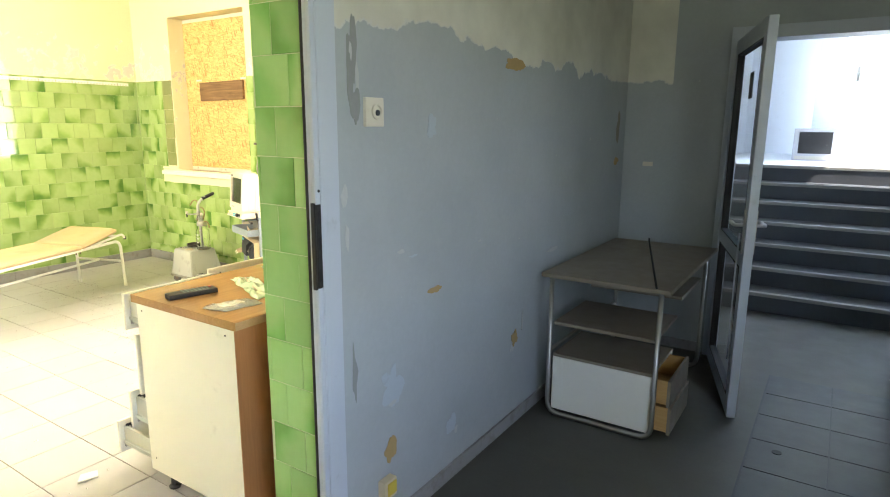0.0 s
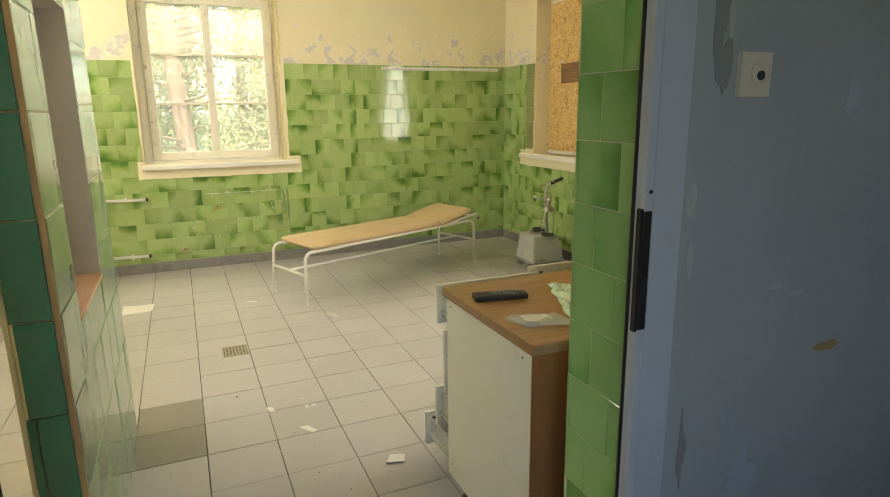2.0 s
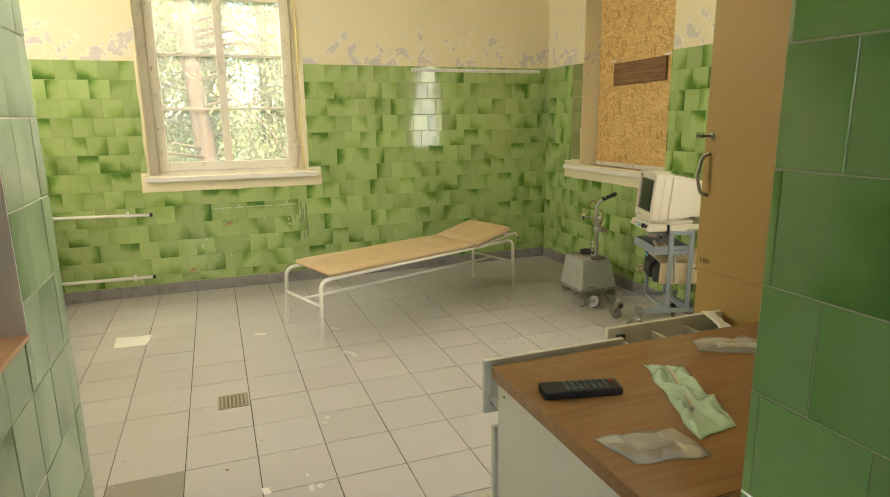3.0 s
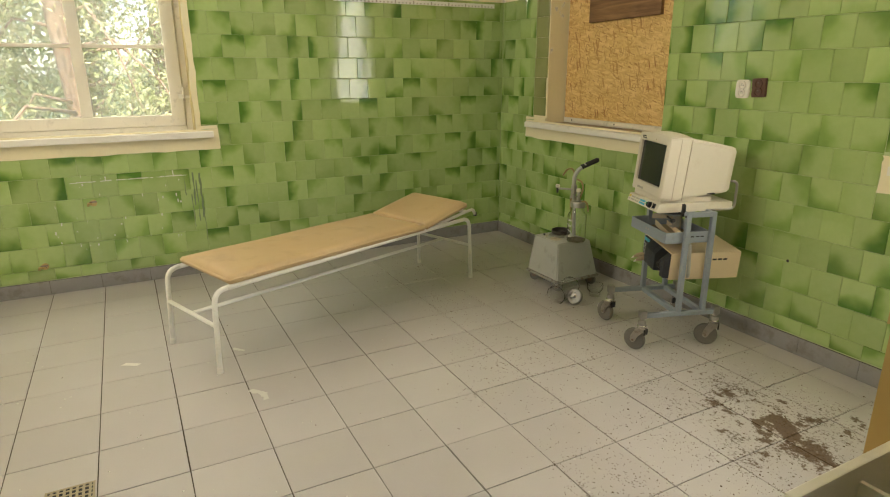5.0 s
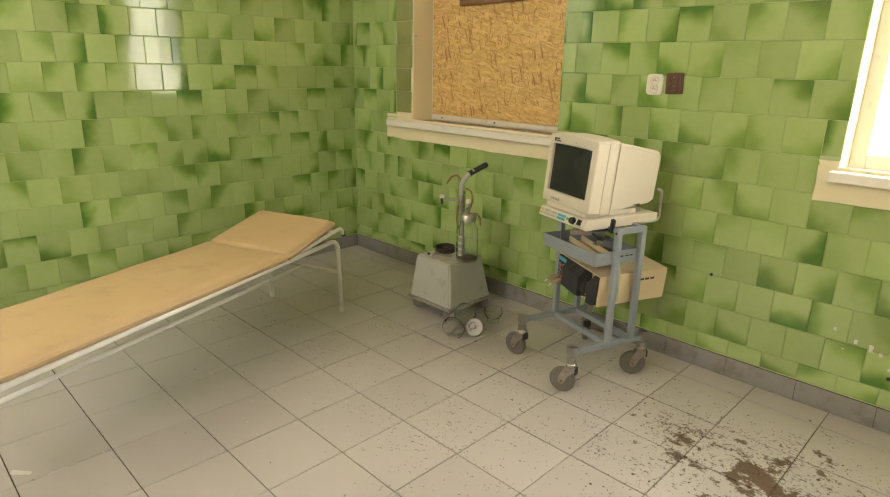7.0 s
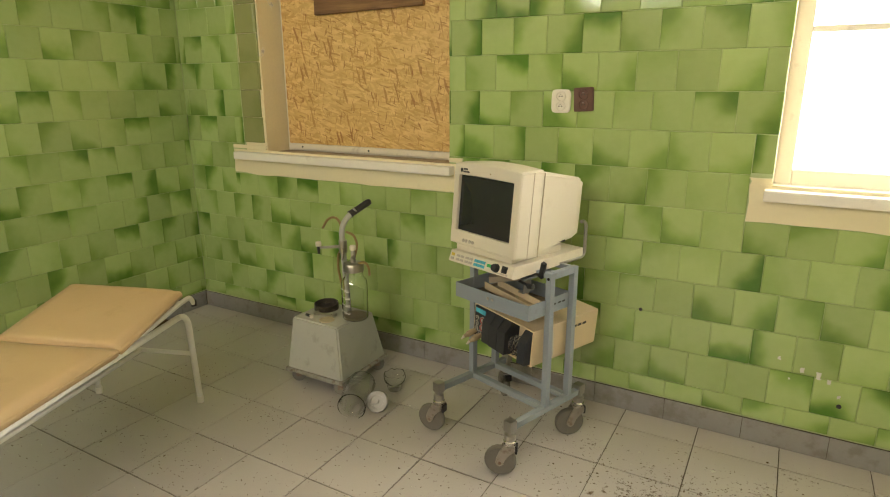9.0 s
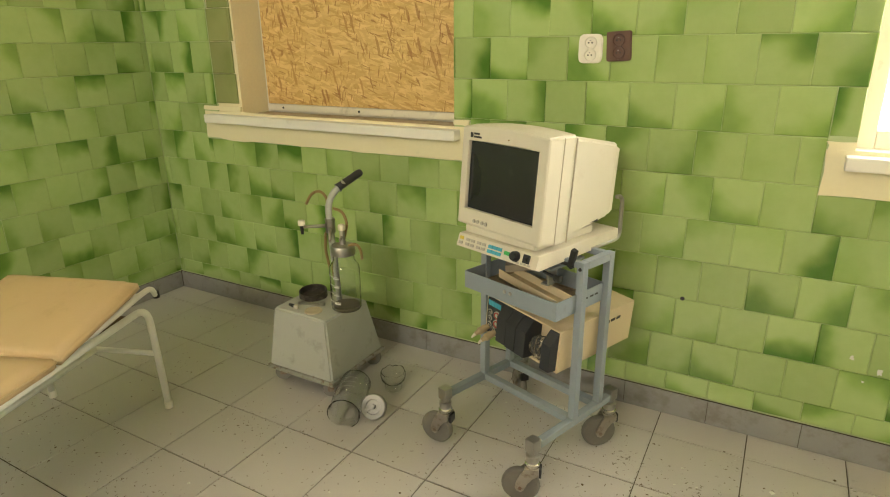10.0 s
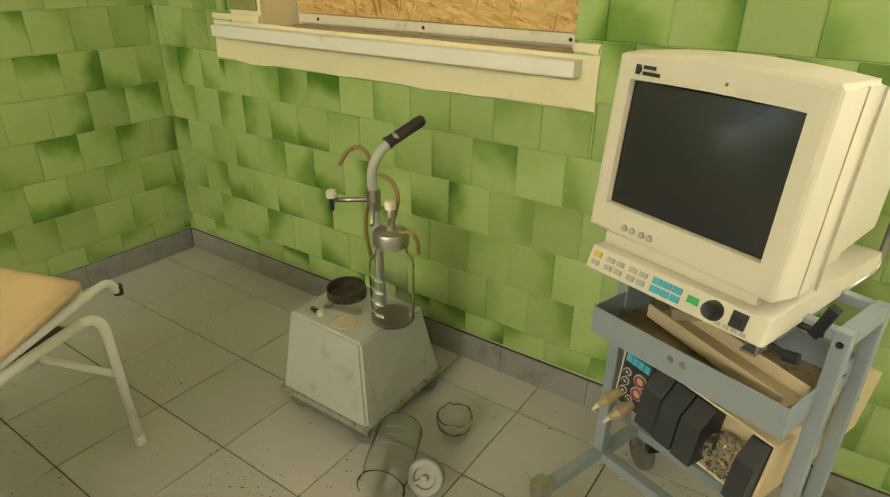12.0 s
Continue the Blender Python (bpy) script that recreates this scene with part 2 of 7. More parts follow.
def osb_material():
    k = Nodes("osb", 0.6)
    layer = k.mix(k.noise(22.0, 5.0, 0.6), (0.60, 0.39, 0.13), (0.74, 0.52, 0.20))
    rng_ = random.Random(31)
    for i in range(11):
        turn = k.n("VectorRotate")
        turn.rotation_type = "Y_AXIS"
        turn.inputs["Angle"].default_value = rng_.uniform(-1.57, 1.57) if i % 3 else rng_.uniform(-0.35, 0.35)
        size = rng_.uniform(0.8, 1.7) if i < 8 else (1.3, 2.3, 3.0)[i - 8]
        wave = k.n("VectorMath")
        wave.operation = "MULTIPLY_ADD"
        bend = k.n("TexNoise", Scale=11.0, Detail=2.0)
        k.wire(k.place(), bend.inputs["Vector"]).wire(bend.outputs["Color"], wave.inputs[0]).wire(k.place(), wave.inputs[2])
        wave.inputs[1].default_value = (0.016, 0.0, 0.016)
        stretch = k.n("Mapping", Scale=(11.0 * size, 0.0, 66.0 * size), Location=(3.1 * i, 0.3 * i, 1.7 * i))
        k.wire(wave.outputs[0], turn.inputs["Vector"]).wire(turn.outputs[0], stretch.inputs["Vector"])
        cell = k.n("TexVoronoi", Scale=1.0, Randomness=1.0)
        k.wire(stretch.outputs[0], cell.inputs["Vector"])
        sep = k.n("SeparateColor")
        k.wire(cell.outputs["Color"], sep.inputs[0])
        if i < 8:      # pale strands
            piece, chip = k.math("GREATER_THAN", sep.outputs[0], 0.70), k.mix(sep.outputs[1], (0.53, 0.32, 0.10), (0.80, 0.58, 0.25))
        else:          # few dark ones
            piece, chip = k.math("GREATER_THAN", sep.outputs[0], 0.945), k.mix(sep.outputs[1], (0.30, 0.13, 0.035), (0.50, 0.27, 0.085))
        layer = k.mix(k.math("MULTIPLY", piece, 0.75), layer, chip)
    dark = k.grey(k.noise(30.0, 5.0, 0.7), 0.70, 0.76)
    k.colour(k.mix(k.math("MULTIPLY", dark, 0.5), layer, (0.16, 0.07, 0.02)))
    k.bump(k.noise(60.0, 4.0), 0.3, 0.003)
    return k.m


M["osb"] = osb_material()


def wood(name, a, b, axis=1, rough=0.4, scale=3.0):
    k = Nodes(name, rough)
    st = [30.0, 30.0, 30.0]
    st[axis] = 2.0
    m = k.n("Mapping", Scale=tuple(st))
    k.wire(k.place(), m.inputs["Vector"])
    g = k.noise(scale * 0.6, 6.0, 0.65, m.outputs[0], 0.8)
    c = k.mix(k.grey(g, 0.3, 0.7), a, b)
    c = k.mix(k.math("MULTIPLY", k.grey(k.noise(2.6, 2.0, 0.5), 0.4, 0.75), 0.25), c, shade(a, 0.8))
    k.colour(c)
    k.roughness(k.math("MULTIPLY_ADD", k.noise(9.0, 5.0), 0.18, rough - 0.02))
    k.bump(g, 0.08, 0.002)
    return k.m


M["brown_top"] = wood("brown_top", (0.29, 0.155, 0.06), (0.375, 0.21, 0.085), 1, 0.29)
_top = M["brown_top"].node_tree
_patch, _band = _top.nodes.new("ShaderNodeTexNoise"), _top.nodes.new("ShaderNodeValToRGB")
_patch.inputs["Scale"].default_value, _patch.inputs["Detail"].default_value, _patch.inputs["Roughness"].default_value = 14.0, 8.0, 0.75
_place = _top.nodes.new("ShaderNodeNewGeometry")
_top.links.new(_place.outputs["Position"], _patch.inputs["Vector"])
_band.color_ramp.elements[0].position, _band.color_ramp.elements[0].color = 0.36, (0.145, 0.145, 0.145, 1)
_band.color_ramp.elements[1].position, _band.color_ramp.elements[1].color = 0.68, (0.19, 0.19, 0.19, 1)
_top.links.new(_patch.outputs["Fac"], _band.inputs[0])
_top.links.new(_band.outputs[0], _top.nodes["Principled BSDF"].inputs["Roughness"])
M["brown_board"] = wood("brown_board", (0.26, 0.115, 0.035), (0.32, 0.15, 0.05), 2, 0.55)
M["dark_wood"] = wood("dark_wood", (0.10, 0.055, 0.03), (0.17, 0.10, 0.055), 2, 0.6)
M["plank_wood"] = wood("plank_wood", (0.11, 0.05, 0.02), (0.33, 0.19, 0.085), 0, 0.6, 1.6)
M["raw_wood"] = wood("raw_wood", (0.46, 0.27, 0.09), (0.55, 0.34, 0.13), 0, 0.6)
M["sill_wood"] = wood("sill_wood", (0.40, 0.23, 0.12), (0.52, 0.33, 0.19), 0, 0.5)
M["chip_top"] = worn("chip_top", (0.20, 0.165, 0.125), 0.4, var=0.1, dirty=0.4)
M["white_paint"] = worn("white_paint", (0.78, 0.76, 0.69), 0.4, var=0.04, dirty=0.18)
M["white_frame"] = worn("white_frame", (0.74, 0.70, 0.58), 0.4, var=0.05, dirty=0.35, spots=0.58)
M["yellow_frame"] = worn("yellow_frame", (0.62, 0.52, 0.22), 0.5, var=0.08, dirty=0.3)
M["laminate"] = worn("laminate", (0.74, 0.72, 0.62), 0.35, var=0.03, dirty=0.15)
M["beige_front"] = worn("beige_front", (0.43, 0.285, 0.085), 0.5, var=0.05, dirty=0.15, bump=0.03)
M["metal_frame"] = worn("metal_frame", (0.46, 0.50, 0.56), 0.38, 0.0, var=0.05, dirty=0.2)
M["gasket"] = worn("gasket", (0.012, 0.012, 0.014), 0.6, var=0.2, dirty=0.1)
M["chrome"] = worn("chrome", (0.42, 0.405, 0.38), 0.34, 1.0, var=0.1, dirty=0.35)
M["black"] = worn("black", (0.016, 0.016, 0.018), 0.45, var=0.2, dirty=0.1)
M["skirting"] = worn("skirting", (0.27, 0.265, 0.26), 0.6, var=0.12, dirty=0.4, spots=0.5)
M["corridor_floor"] = worn("corridor_floor", (0.080, 0.077, 0.066), 0.5, var=0.2, coarse=2.0, dirty=0.4)
M["corridor_tile"] = worn("corridor_tile", (0.042, 0.045, 0.048), 0.42, var=0.15, coarse=3.0, dirty=0.3)
M["step_dark"] = worn("step_dark", (0.045, 0.048, 0.055), 0.5, var=0.2)
M["step_edge"] = worn("step_edge", (0.24, 0.23, 0.21), 0.5, var=0.1)
M["hall_white"] = worn("hall_white", (0.72, 0.76, 0.82), 0.6, var=0.03, dirty=0.1)
M["couch_vinyl"] = worn("couch_vinyl", (0.55, 0.40, 0.215), 0.42, var=0.05, fine=140.0, coarse=2.5, dirt=(0.36, 0.25, 0.13), dirty=0.35, spots=0.55, bump=0.06)
M["cream_enamel"] = worn("cream_enamel", (0.82, 0.81, 0.75), 0.35, var=0.04, dirt=(0.22, 0.10, 0.04), dirty=0.6, coarse=16.0, spots=0.70)
M["grey_enamel"] = worn("grey_enamel", (0.42, 0.43, 0.39), 0.4, var=0.05, dirty=0.35, spots=0.58)
M["cart_blue"] = worn("cart_blue", (0.25, 0.29, 0.325), 0.42, var=0.06, dirty=0.3)
M["plastic_cream"] = worn("plastic_cream", (0.64, 0.595, 0.485), 0.45, var=0.03, fine=200.0, dirty=0.2, dirt=(0.40, 0.30, 0.16), bump=0.05)
M["plastic_back"] = worn("plastic_back", (0.63, 0.52, 0.34), 0.5, var=0.04, dirty=0.2, dirt=(0.40, 0.30, 0.16))
M["screen"] = worn("screen", (0.022, 0.023, 0.025), 0.2, var=0.1, dirty=0.2, dirt=(0.07, 0.065, 0.06), bump=0.0)
M["charcoal"] = worn("charcoal", (0.028, 0.031, 0.036), 0.5, var=0.12, dirty=0.3, dirt=(0.14, 0.12, 0.1))
M["rubber"] = worn("rubber", (0.20, 0.19, 0.175), 0.6, var=0.15, dirty=0.5)
M["rust_steel"] = worn("rust_steel", (0.30, 0.24, 0.19), 0.45, 0.8, var=0.2, dirt=(0.12, 0.055, 0.025), dirty=0.7, coarse=20.0, spots=0.5)
M["bright_chrome"] = worn("bright_chrome", (0.66, 0.64, 0.60), 0.2, 1.0, var=0.1, dirty=0.3)
M["fork_steel"] = worn("fork_steel", (0.36, 0.33, 0.29), 0.36, 0.85, var=0.15, dirt=(0.14, 0.08, 0.04), dirty=0.5, coarse=14.0, spots=0.52)
M["tyre"] = worn("tyre", (0.16, 0.148, 0.128), 0.6, var=0.2, dirty=0.5)
M["hose"] = worn("hose", (0.26, 0.18, 0.06), 0.4, var=0.1)
M["brass"] = worn("brass", (0.50, 0.36, 0.14), 0.35, 0.8, var=0.15, dirty=0.4)
M["paper"] = worn("paper", (0.78, 0.76, 0.70), 0.8, var=0.03, dirty=0.15)
M["glass"] = glass("glass")
M["dusty_haze_glass"] = dusty_haze_glass("dusty_haze_glass", 0.18)
M["jar_glass"] = glass("jar_glass", (0.99, 1.0, 0.99), 0.02, 1.39, 1.0)
M["clear_film"] = glass("clear_film", (0.97, 0.97, 0.96), 0.06, 1.2, 0.96)
M["foil"] = glass("foil", (0.96, 0.96, 0.94), 0.10, 1.32, 0.8)
M["mint_foil"] = worn("mint_foil", (0.53, 0.74, 0.56), 0.16, var=0.1, fine=25.0, dirty=0.0, bump=0.5)
M["mint_foil"].node_tree.nodes["Principled BSDF"].inputs["Coat Weight"].default_value = 1.0
M["mint_foil"].node_tree.nodes["Principled BSDF"].inputs["Coat Roughness"].default_value = 0.06
M["brown_bakelite"] = worn("brown_bakelite", (0.10, 0.042, 0.022), 0.5, var=0.1)
for key, c in (("key_yellow", (0.62, 0.46, 0.05)), ("key_cyan", (0.06, 0.40, 0.55)), ("key_green", (0.04, 0.42, 0.10)), ("key_grey", (0.42, 0.40, 0.34)), ("socket_red", (0.36, 0.03, 0.025)), ("teal_paint", (0.05, 0.36, 0.36)), ("ink", (0.02, 0.02, 0.02)), ("remote_red", (0.4, 0.02, 0.02)), ("remote_key", (0.16, 0.22, 0.19)), ("scale_white", (0.75, 0.75, 0.70))):
    M[key] = worn(key, c, 0.45, var=0.06, dirty=0.15, bump=0.0)
M["bark"] = worn("bark", (0.34, 0.21, 0.14), 0.9, var=0.3, fine=30.0, bump=0.6)
_leaf = Nodes("leaf_green", 0.5)
_leaf.colour(_leaf.ramp(_leaf.n("NewGeometry").outputs["Random Per Island"], [(0.0, (0.24, 0.28, 0.10)), (0.5, (0.38, 0.41, 0.16)), (1.0, (0.50, 0.46, 0.24))]))
M["leaf"] = _leaf.m
M["grass"] = worn("grass", (0.10, 0.13, 0.04), 0.9, var=0.3, coarse=0.6, fine=8.0)
M["dusty_sill"] = worn("dusty_sill", (0.55, 0.45, 0.30), 0.9, var=0.3, fine=120.0, coarse=10.0, dirt=(0.2, 0.12, 0.05), dirty=0.6, spots=0.5, bump=0.5)
M["reveal_grey"] = worn("reveal_grey", (0.60, 0.575, 0.56), 0.4, var=0.06, dirty=0.2)
M["corner_tan"] = worn("corner_tan", (0.42, 0.32, 0.18), 0.5, var=0.08)
M["rust_enamel"] = worn("rust_enamel", (0.30, 0.30, 0.26), 0.5, var=0.1, dirt=(0.13, 0.06, 0.025), dirty=0.8, coarse=18.0, spots=0.5)
M["tarnished"] = worn("tarnished", (0.085, 0.075, 0.065), 0.45, 0.7, var=0.25, dirt=(0.22, 0.19, 0.15), dirty=0.6, coarse=12.0, spots=0.5)
M["gauge_face"] = worn("gauge_face", (0.50, 0.43, 0.30), 0.4, var=0.1, fine=150.0, dirty=0.4)
M["residue"] = worn("residue", (0.22, 0.19, 0.13), 0.6, var=0.2)
M["grey_dark"] = worn("grey_dark", (0.33, 0.28, 0.21), 0.45, 0.3, var=0.15, dirty=0.4)
M["grey_steel"] = worn("grey_steel", (0.50, 0.50, 0.45), 0.4, 0.2, var=0.06, dirty=0.3)
M["chip_edge"] = worn("chip_edge", (0.40, 0.28, 0.14), 0.8, var=0.35, fine=180.0, bump=0.4)
M["lime"] = worn("lime", (0.66, 0.66, 0.60), 0.8, var=0.1)
M["old_paint"] = worn("old_paint", (0.46, 0.47, 0.46), 0.7, var=0.15, fine=90.0, dirty=0.3)
M["streak"] = worn("streak", (0.17, 0.235, 0.11), 0.5, var=0.4, fine=120.0)
M["soil"] = worn("soil", (0.15, 0.098, 0.05), 0.9, var=0.4)
M["bare_ochre"] = worn("bare_ochre", (0.42, 0.29, 0.12), 0.85, var=0.2)
M["bare_grey"] = worn("bare_grey", (0.27, 0.285, 0.275), 0.85, var=0.2)
M["bare_brown"] = worn("bare_brown", (0.28, 0.25, 0.20), 0.85, var=0.2)
M["blue_smooth"] = worn("blue_smooth", (0.38, 0.43, 0.48), 0.35, var=0.06)
M["tv_silver"] = worn("tv_silver", (0.36, 0.37, 0.40), 0.4, 0.2, var=0.05)
M["tray_floor"] = worn("tray_floor", (0.40, 0.31, 0.19), 0.6, 0.2, var=0.3, coarse=14.0, dirt=(0.07, 0.05, 0.03), dirty=0.6, spots=0.5)
M["seam"] = worn("seam", (0.46, 0.40, 0.30), 0.6, var=0.1)
M["drain_metal"] = worn("drain_metal", (0.40, 0.35, 0.24), 0.5, 0.3, var=0.2, dirty=0.5)
M["socket_white"] = worn("socket_white", (0.76, 0.73, 0.64), 0.35, var=0.03, dirty=0.15)
M["dull_steel"] = worn("dull_steel", (0.30, 0.295, 0.28), 0.5, 0.6, var=0.15, dirty=0.4)
M["plug_tan"] = worn("plug_tan", (0.42, 0.33, 0.20), 0.5, 0.2, var=0.2, dirty=0.4)


# ---- geometry helpers ----
def bm_box(bm, x0, x1, y0, y1, z0, z1, bevel=0.0, m=None):
    """Adds a box, with its edges rounded by bevel, to bm."""
    b = bmesh.new()
    bmesh.ops.create_cube(b, size=1.0, matrix=Matrix.LocRotScale(((x0 + x1) / 2, (y0 + y1) / 2, (z0 + z1) / 2), None, (abs(x1 - x0), abs(y1 - y0), abs(z1 - z0))))
    if bevel:
        bmesh.ops.bevel(b, geom=b.edges[:], offset=bevel, segments=2, affect="EDGES", profile=0.7)
    return join(bm, b, m)


def join(bm, b, m=None):
    if m is not None:
        b.transform(m)
    tmp = bpy.data.meshes.new("tmp")
    b.to_mesh(tmp)
    b.free()
    bm.from_mesh(tmp)
    bpy.data.meshes.remove(tmp)
    return bm


def box(x0, x1, y0, y1, z0, z1, bevel=0.0, m=None):
    return bm_box(bmesh.new(), x0, x1, y0, y1, z0, z1, bevel, m)


def tube(points, r, seg=10, closed=False):
    """A round bar bent along points; r is one radius, or one for each point."""
    pts = [Vector(p) for p in points]
    n = len(pts)
    rad = r if isinstance(r, (list, tuple)) else [r] * n
    bm, rings, side = bmesh.new(), [], None
    for i, p in enumerate(pts):
        a, b = (pts[(i - 1) % n], pts[(i + 1) % n]) if closed else (pts[max(i - 1, 0)], pts[min(i + 1, n - 1)])
        d = (b - a).normalized()
        if side is None:
            side = d.orthogonal().normalized()
        side = (side - d * side.dot(d)).normalized()
        up = d.cross(side)
        rings.append([bm.verts.new(p + (side * math.cos(t) + up * math.sin(t)) * rad[i]) for t in (2 * math.pi * j / seg for j in range(seg))])
    for i in range(n if closed else n - 1):
        q, w = rings[i], rings[(i + 1) % n]
        for j in range(seg):
            bm.faces.new((q[j], q[(j + 1) % seg], w[(j + 1) % seg], w[j]))
    if not closed:
        bm.faces.new(rings[0][::-1]), bm.faces.new(rings[-1])
    for f in bm.faces:
        f.smooth = len(f.verts) == 4
    bmesh.ops.recalc_face_normals(bm, faces=bm.faces[:])
    return bm


def arc(points, radius, steps=5):
    """The polyline with its inner corners rounded."""
    pts = [Vector(p) for p in points]
    out = [pts[0]]
    for a, b, c in zip(pts, pts[1:], pts[2:]):
        p, q = b + (a - b).normalized() * radius, b + (c - b).normalized() * radius
        for i in range(steps + 1):
            t = i / steps
            out.append(p * (1 - t) ** 2 + b * 2 * t * (1 - t) + q * t ** 2)
    return out + [pts[-1]]


def lathe(profile, seg=24, m=None):
    """A turned body: profile is a line of (radius, height)."""
    bm = bmesh.new()
    rings = [[bm.verts.new((r * math.cos(2 * math.pi * j / seg), r * math.sin(2 * math.pi * j / seg), z)) for j in range(seg)] for r, z in profile]
    for q, w in zip(rings, rings[1:]):
        for j in range(seg):
            bm.faces.new((q[j], q[(j + 1) % seg], w[(j + 1) % seg], w[j])).smooth = True
    if profile[0][0] > 1e-4:
        bm.faces.new(rings[0][::-1])
    if profile[-1][0] > 1e-4:
        bm.faces.new(rings[-1])
    bmesh.ops.remove_doubles(bm, verts=bm.verts[:], dist=1e-5)
    bmesh.ops.recalc_face_normals(bm, faces=bm.faces[:])
    for e in bm.edges:
        e.smooth = e.calc_face_angle(0) < 0.7
    if m is not None:
        bm.transform(m)
    return bm


def prism(outline, z0, z1, bevel=0.0):
    """An outline in x and y, drawn out from z0 to z1."""
    bm = bmesh.new()
    low, top = [bm.verts.new((x, y, z0)) for x, y in outline], [bm.verts.new((x, y, z1)) for x, y in outline]
    n = len(outline)
    bm.faces.new(low[::-1]), bm.faces.new(top)
    for i in range(n):
        bm.faces.new((low[i], low[(i + 1) % n], top[(i + 1) % n], top[i]))
    bmesh.ops.recalc_face_normals(bm, faces=bm.faces[:])
    if bevel:
        bmesh.ops.bevel(bm, geom=bm.edges[:], offset=bevel, segments=2, affect="EDGES", profile=0.7)
    return bm


def merged(*parts):
    bm = parts[0]
    for b in parts[1:]:
        join(bm, b)
    return bm


def to_mesh(name, bm, material):
    me = bpy.data.meshes.new(name)
    bm.to_mesh(me)
    bm.free()
    me.materials.append(material)
    return me


def part(name, bm, material, parent=None, label="", m=None):
    """Links bm as one mesh object, under parent where there is one."""
    ob = new(name, to_mesh(name, bm, M[material]))
    if parent is not None:
        ob.parent = parent
    if m is not None:
        ob.matrix_basis = m
    return tagged(ob, label)


def thing(name, m, label, category, group="", kind=""):
    """An Empty at the base of a thing, for its parts."""
    ob = new(name)
    ob.matrix_basis = m
    return tagged(ob, label, category, group, kind)


def structure(name, bm, material, label, category):
    return tagged(part(name, bm, material), label, category, kind="structure")


# ---- the large structure ----
WALL_X, WALL_Y = -7.69, 5.285          # faces of the tiled walls
TILE_TOP, TILE, CEIL = 2.008, 0.1525, 3.15
BACK = 0.010                           # thickness of the wall tiles
WIN1 = (1.40, 2.72, 1.045, 2.86)        # opening in the west wall: y, y, z, z
OSB = (-7.03, -5.82, 1.045, 2.64)       # boarded opening in the north wall: x, x, z, z
WIN3 = (-4.44, -3.12, 1.045, 2.86)      # second opening in the north wall
DOOR_X0, DOOR_X1 = -2.236, -2.49       # faces of the wall that the door stands in
DOOR_Y0, DOOR_Y1, DOOR_TOP = 1.40, 2.60, 2.12


def wall_boxes(axis, face, back, a0, a1, z0, z1, holes):
    """A wall as one mesh, with openings (a, a, z, z) that go right through it."""
    bm = bmesh.new()

    def put(p, q, s, t):
        if q - p > 1e-4 and t - s > 1e-4:
            if axis == "x":
                bm_box(bm, min(face, back), max(face, back), p, q, s, t)
            else:
                bm_box(bm, p, q, min(face, back), max(face, back), s, t)
    at = a0
    for h0, h1, s, t in sorted(holes):
        put(at, h0, z0, z1), put(h0, h1, z0, s), put(h0, h1, t, z1)
        at = h1
    put(at, a1, z0, z1)
    return bm


wall_west = structure("wall_west", wall_boxes("x", WALL_X - BACK, WALL_X - 0.40, -0.60, WALL_Y + 0.40, 0, CEIL, [WIN1]), "plaster", "cream plaster wall with flaking paint above green tiles", "wall")
wall_north = structure("wall_north", wall_boxes("y", WALL_Y + BACK, WALL_Y + 0.40, WALL_X - BACK, DOOR_X1, 0, CEIL, [OSB, WIN3]), "plaster", "cream plaster wall with flaking paint above green tiles", "wall")
# high strip opening added out of view for the south fill
structure("wall_south", wall_boxes("y", -0.60, -0.80, WALL_X - 0.40, DOOR_X0, 0, CEIL, [(-7.1, -4.1, 2.5, 3.0)]), "plaster", "cream plastered wall with an unseen opening added for light", "wall")
structure("wall_east", wall_boxes("x", DOOR_X0 - 0.012, DOOR_X1, -0.60, WALL_Y + 0.40, 0, CEIL, [(DOOR_Y0 - 0.10, DOOR_Y1 + 0.01, 0, DOOR_TOP)]), "plaster_plain", "cream wall with a wide doorway to the corridor", "wall")
structure("ceiling", box(WALL_X - 0.4, DOOR_X1, -0.8, WALL_Y + 0.4, CEIL, CEIL + 0.15), "ceiling_paint", "pale painted ceiling of the treatment room", "ceiling")
floor = structure("floor", box(WALL_X - 0.3, DOOR_X0 - 0.02, -0.7, WALL_Y + 0.2, -0.12, -0.004), "floor_grout", "grey square floor tiles with dark dirty joints", "floor")

# skirting of the tiled room
skirt_west = structure("baseboard", box(WALL_X, WALL_X + 0.010, -0.60, WALL_Y, 0, 0.096), "floor_grout", "grey painted skirting under the green tiles", "skirting")
skirt_north = structure("baseboard", box(WALL_X + 0.010, DOOR_X1, WALL_Y - 0.010, WALL_Y, 0, 0.096), "floor_grout", "grey painted skirting under the green tiles", "skirting")

for i in range(20):
    y0, y1 = max(-0.6, WALL_Y - 0.3086 * (i + 1) + 0.1), min(WALL_Y - 0.016, WALL_Y - 0.3086 * i + 0.1)
    if y1 - y0 > 0.02:
        part("skirting_tile", box(WALL_X + 0.010, WALL_X + 0.015, y0 + 0.001, y1 - 0.001, 0.001, 0.098, 0.002), "skirting", skirt_west)
for i in range(18):
    x0, x1 = max(WALL_X + 0.016, WALL_X - 0.12 + 0.3074 * i), min(DOOR_X1, WALL_X - 0.12 + 0.3074 * (i + 1))
    if x1 - x0 > 0.02:
        part("skirting_tile", box(x0 + 0.001, x1 - 0.001, WALL_Y - 0.015, WALL_Y - 0.010, 0.001, 0.098, 0.002), "skirting", skirt_north)

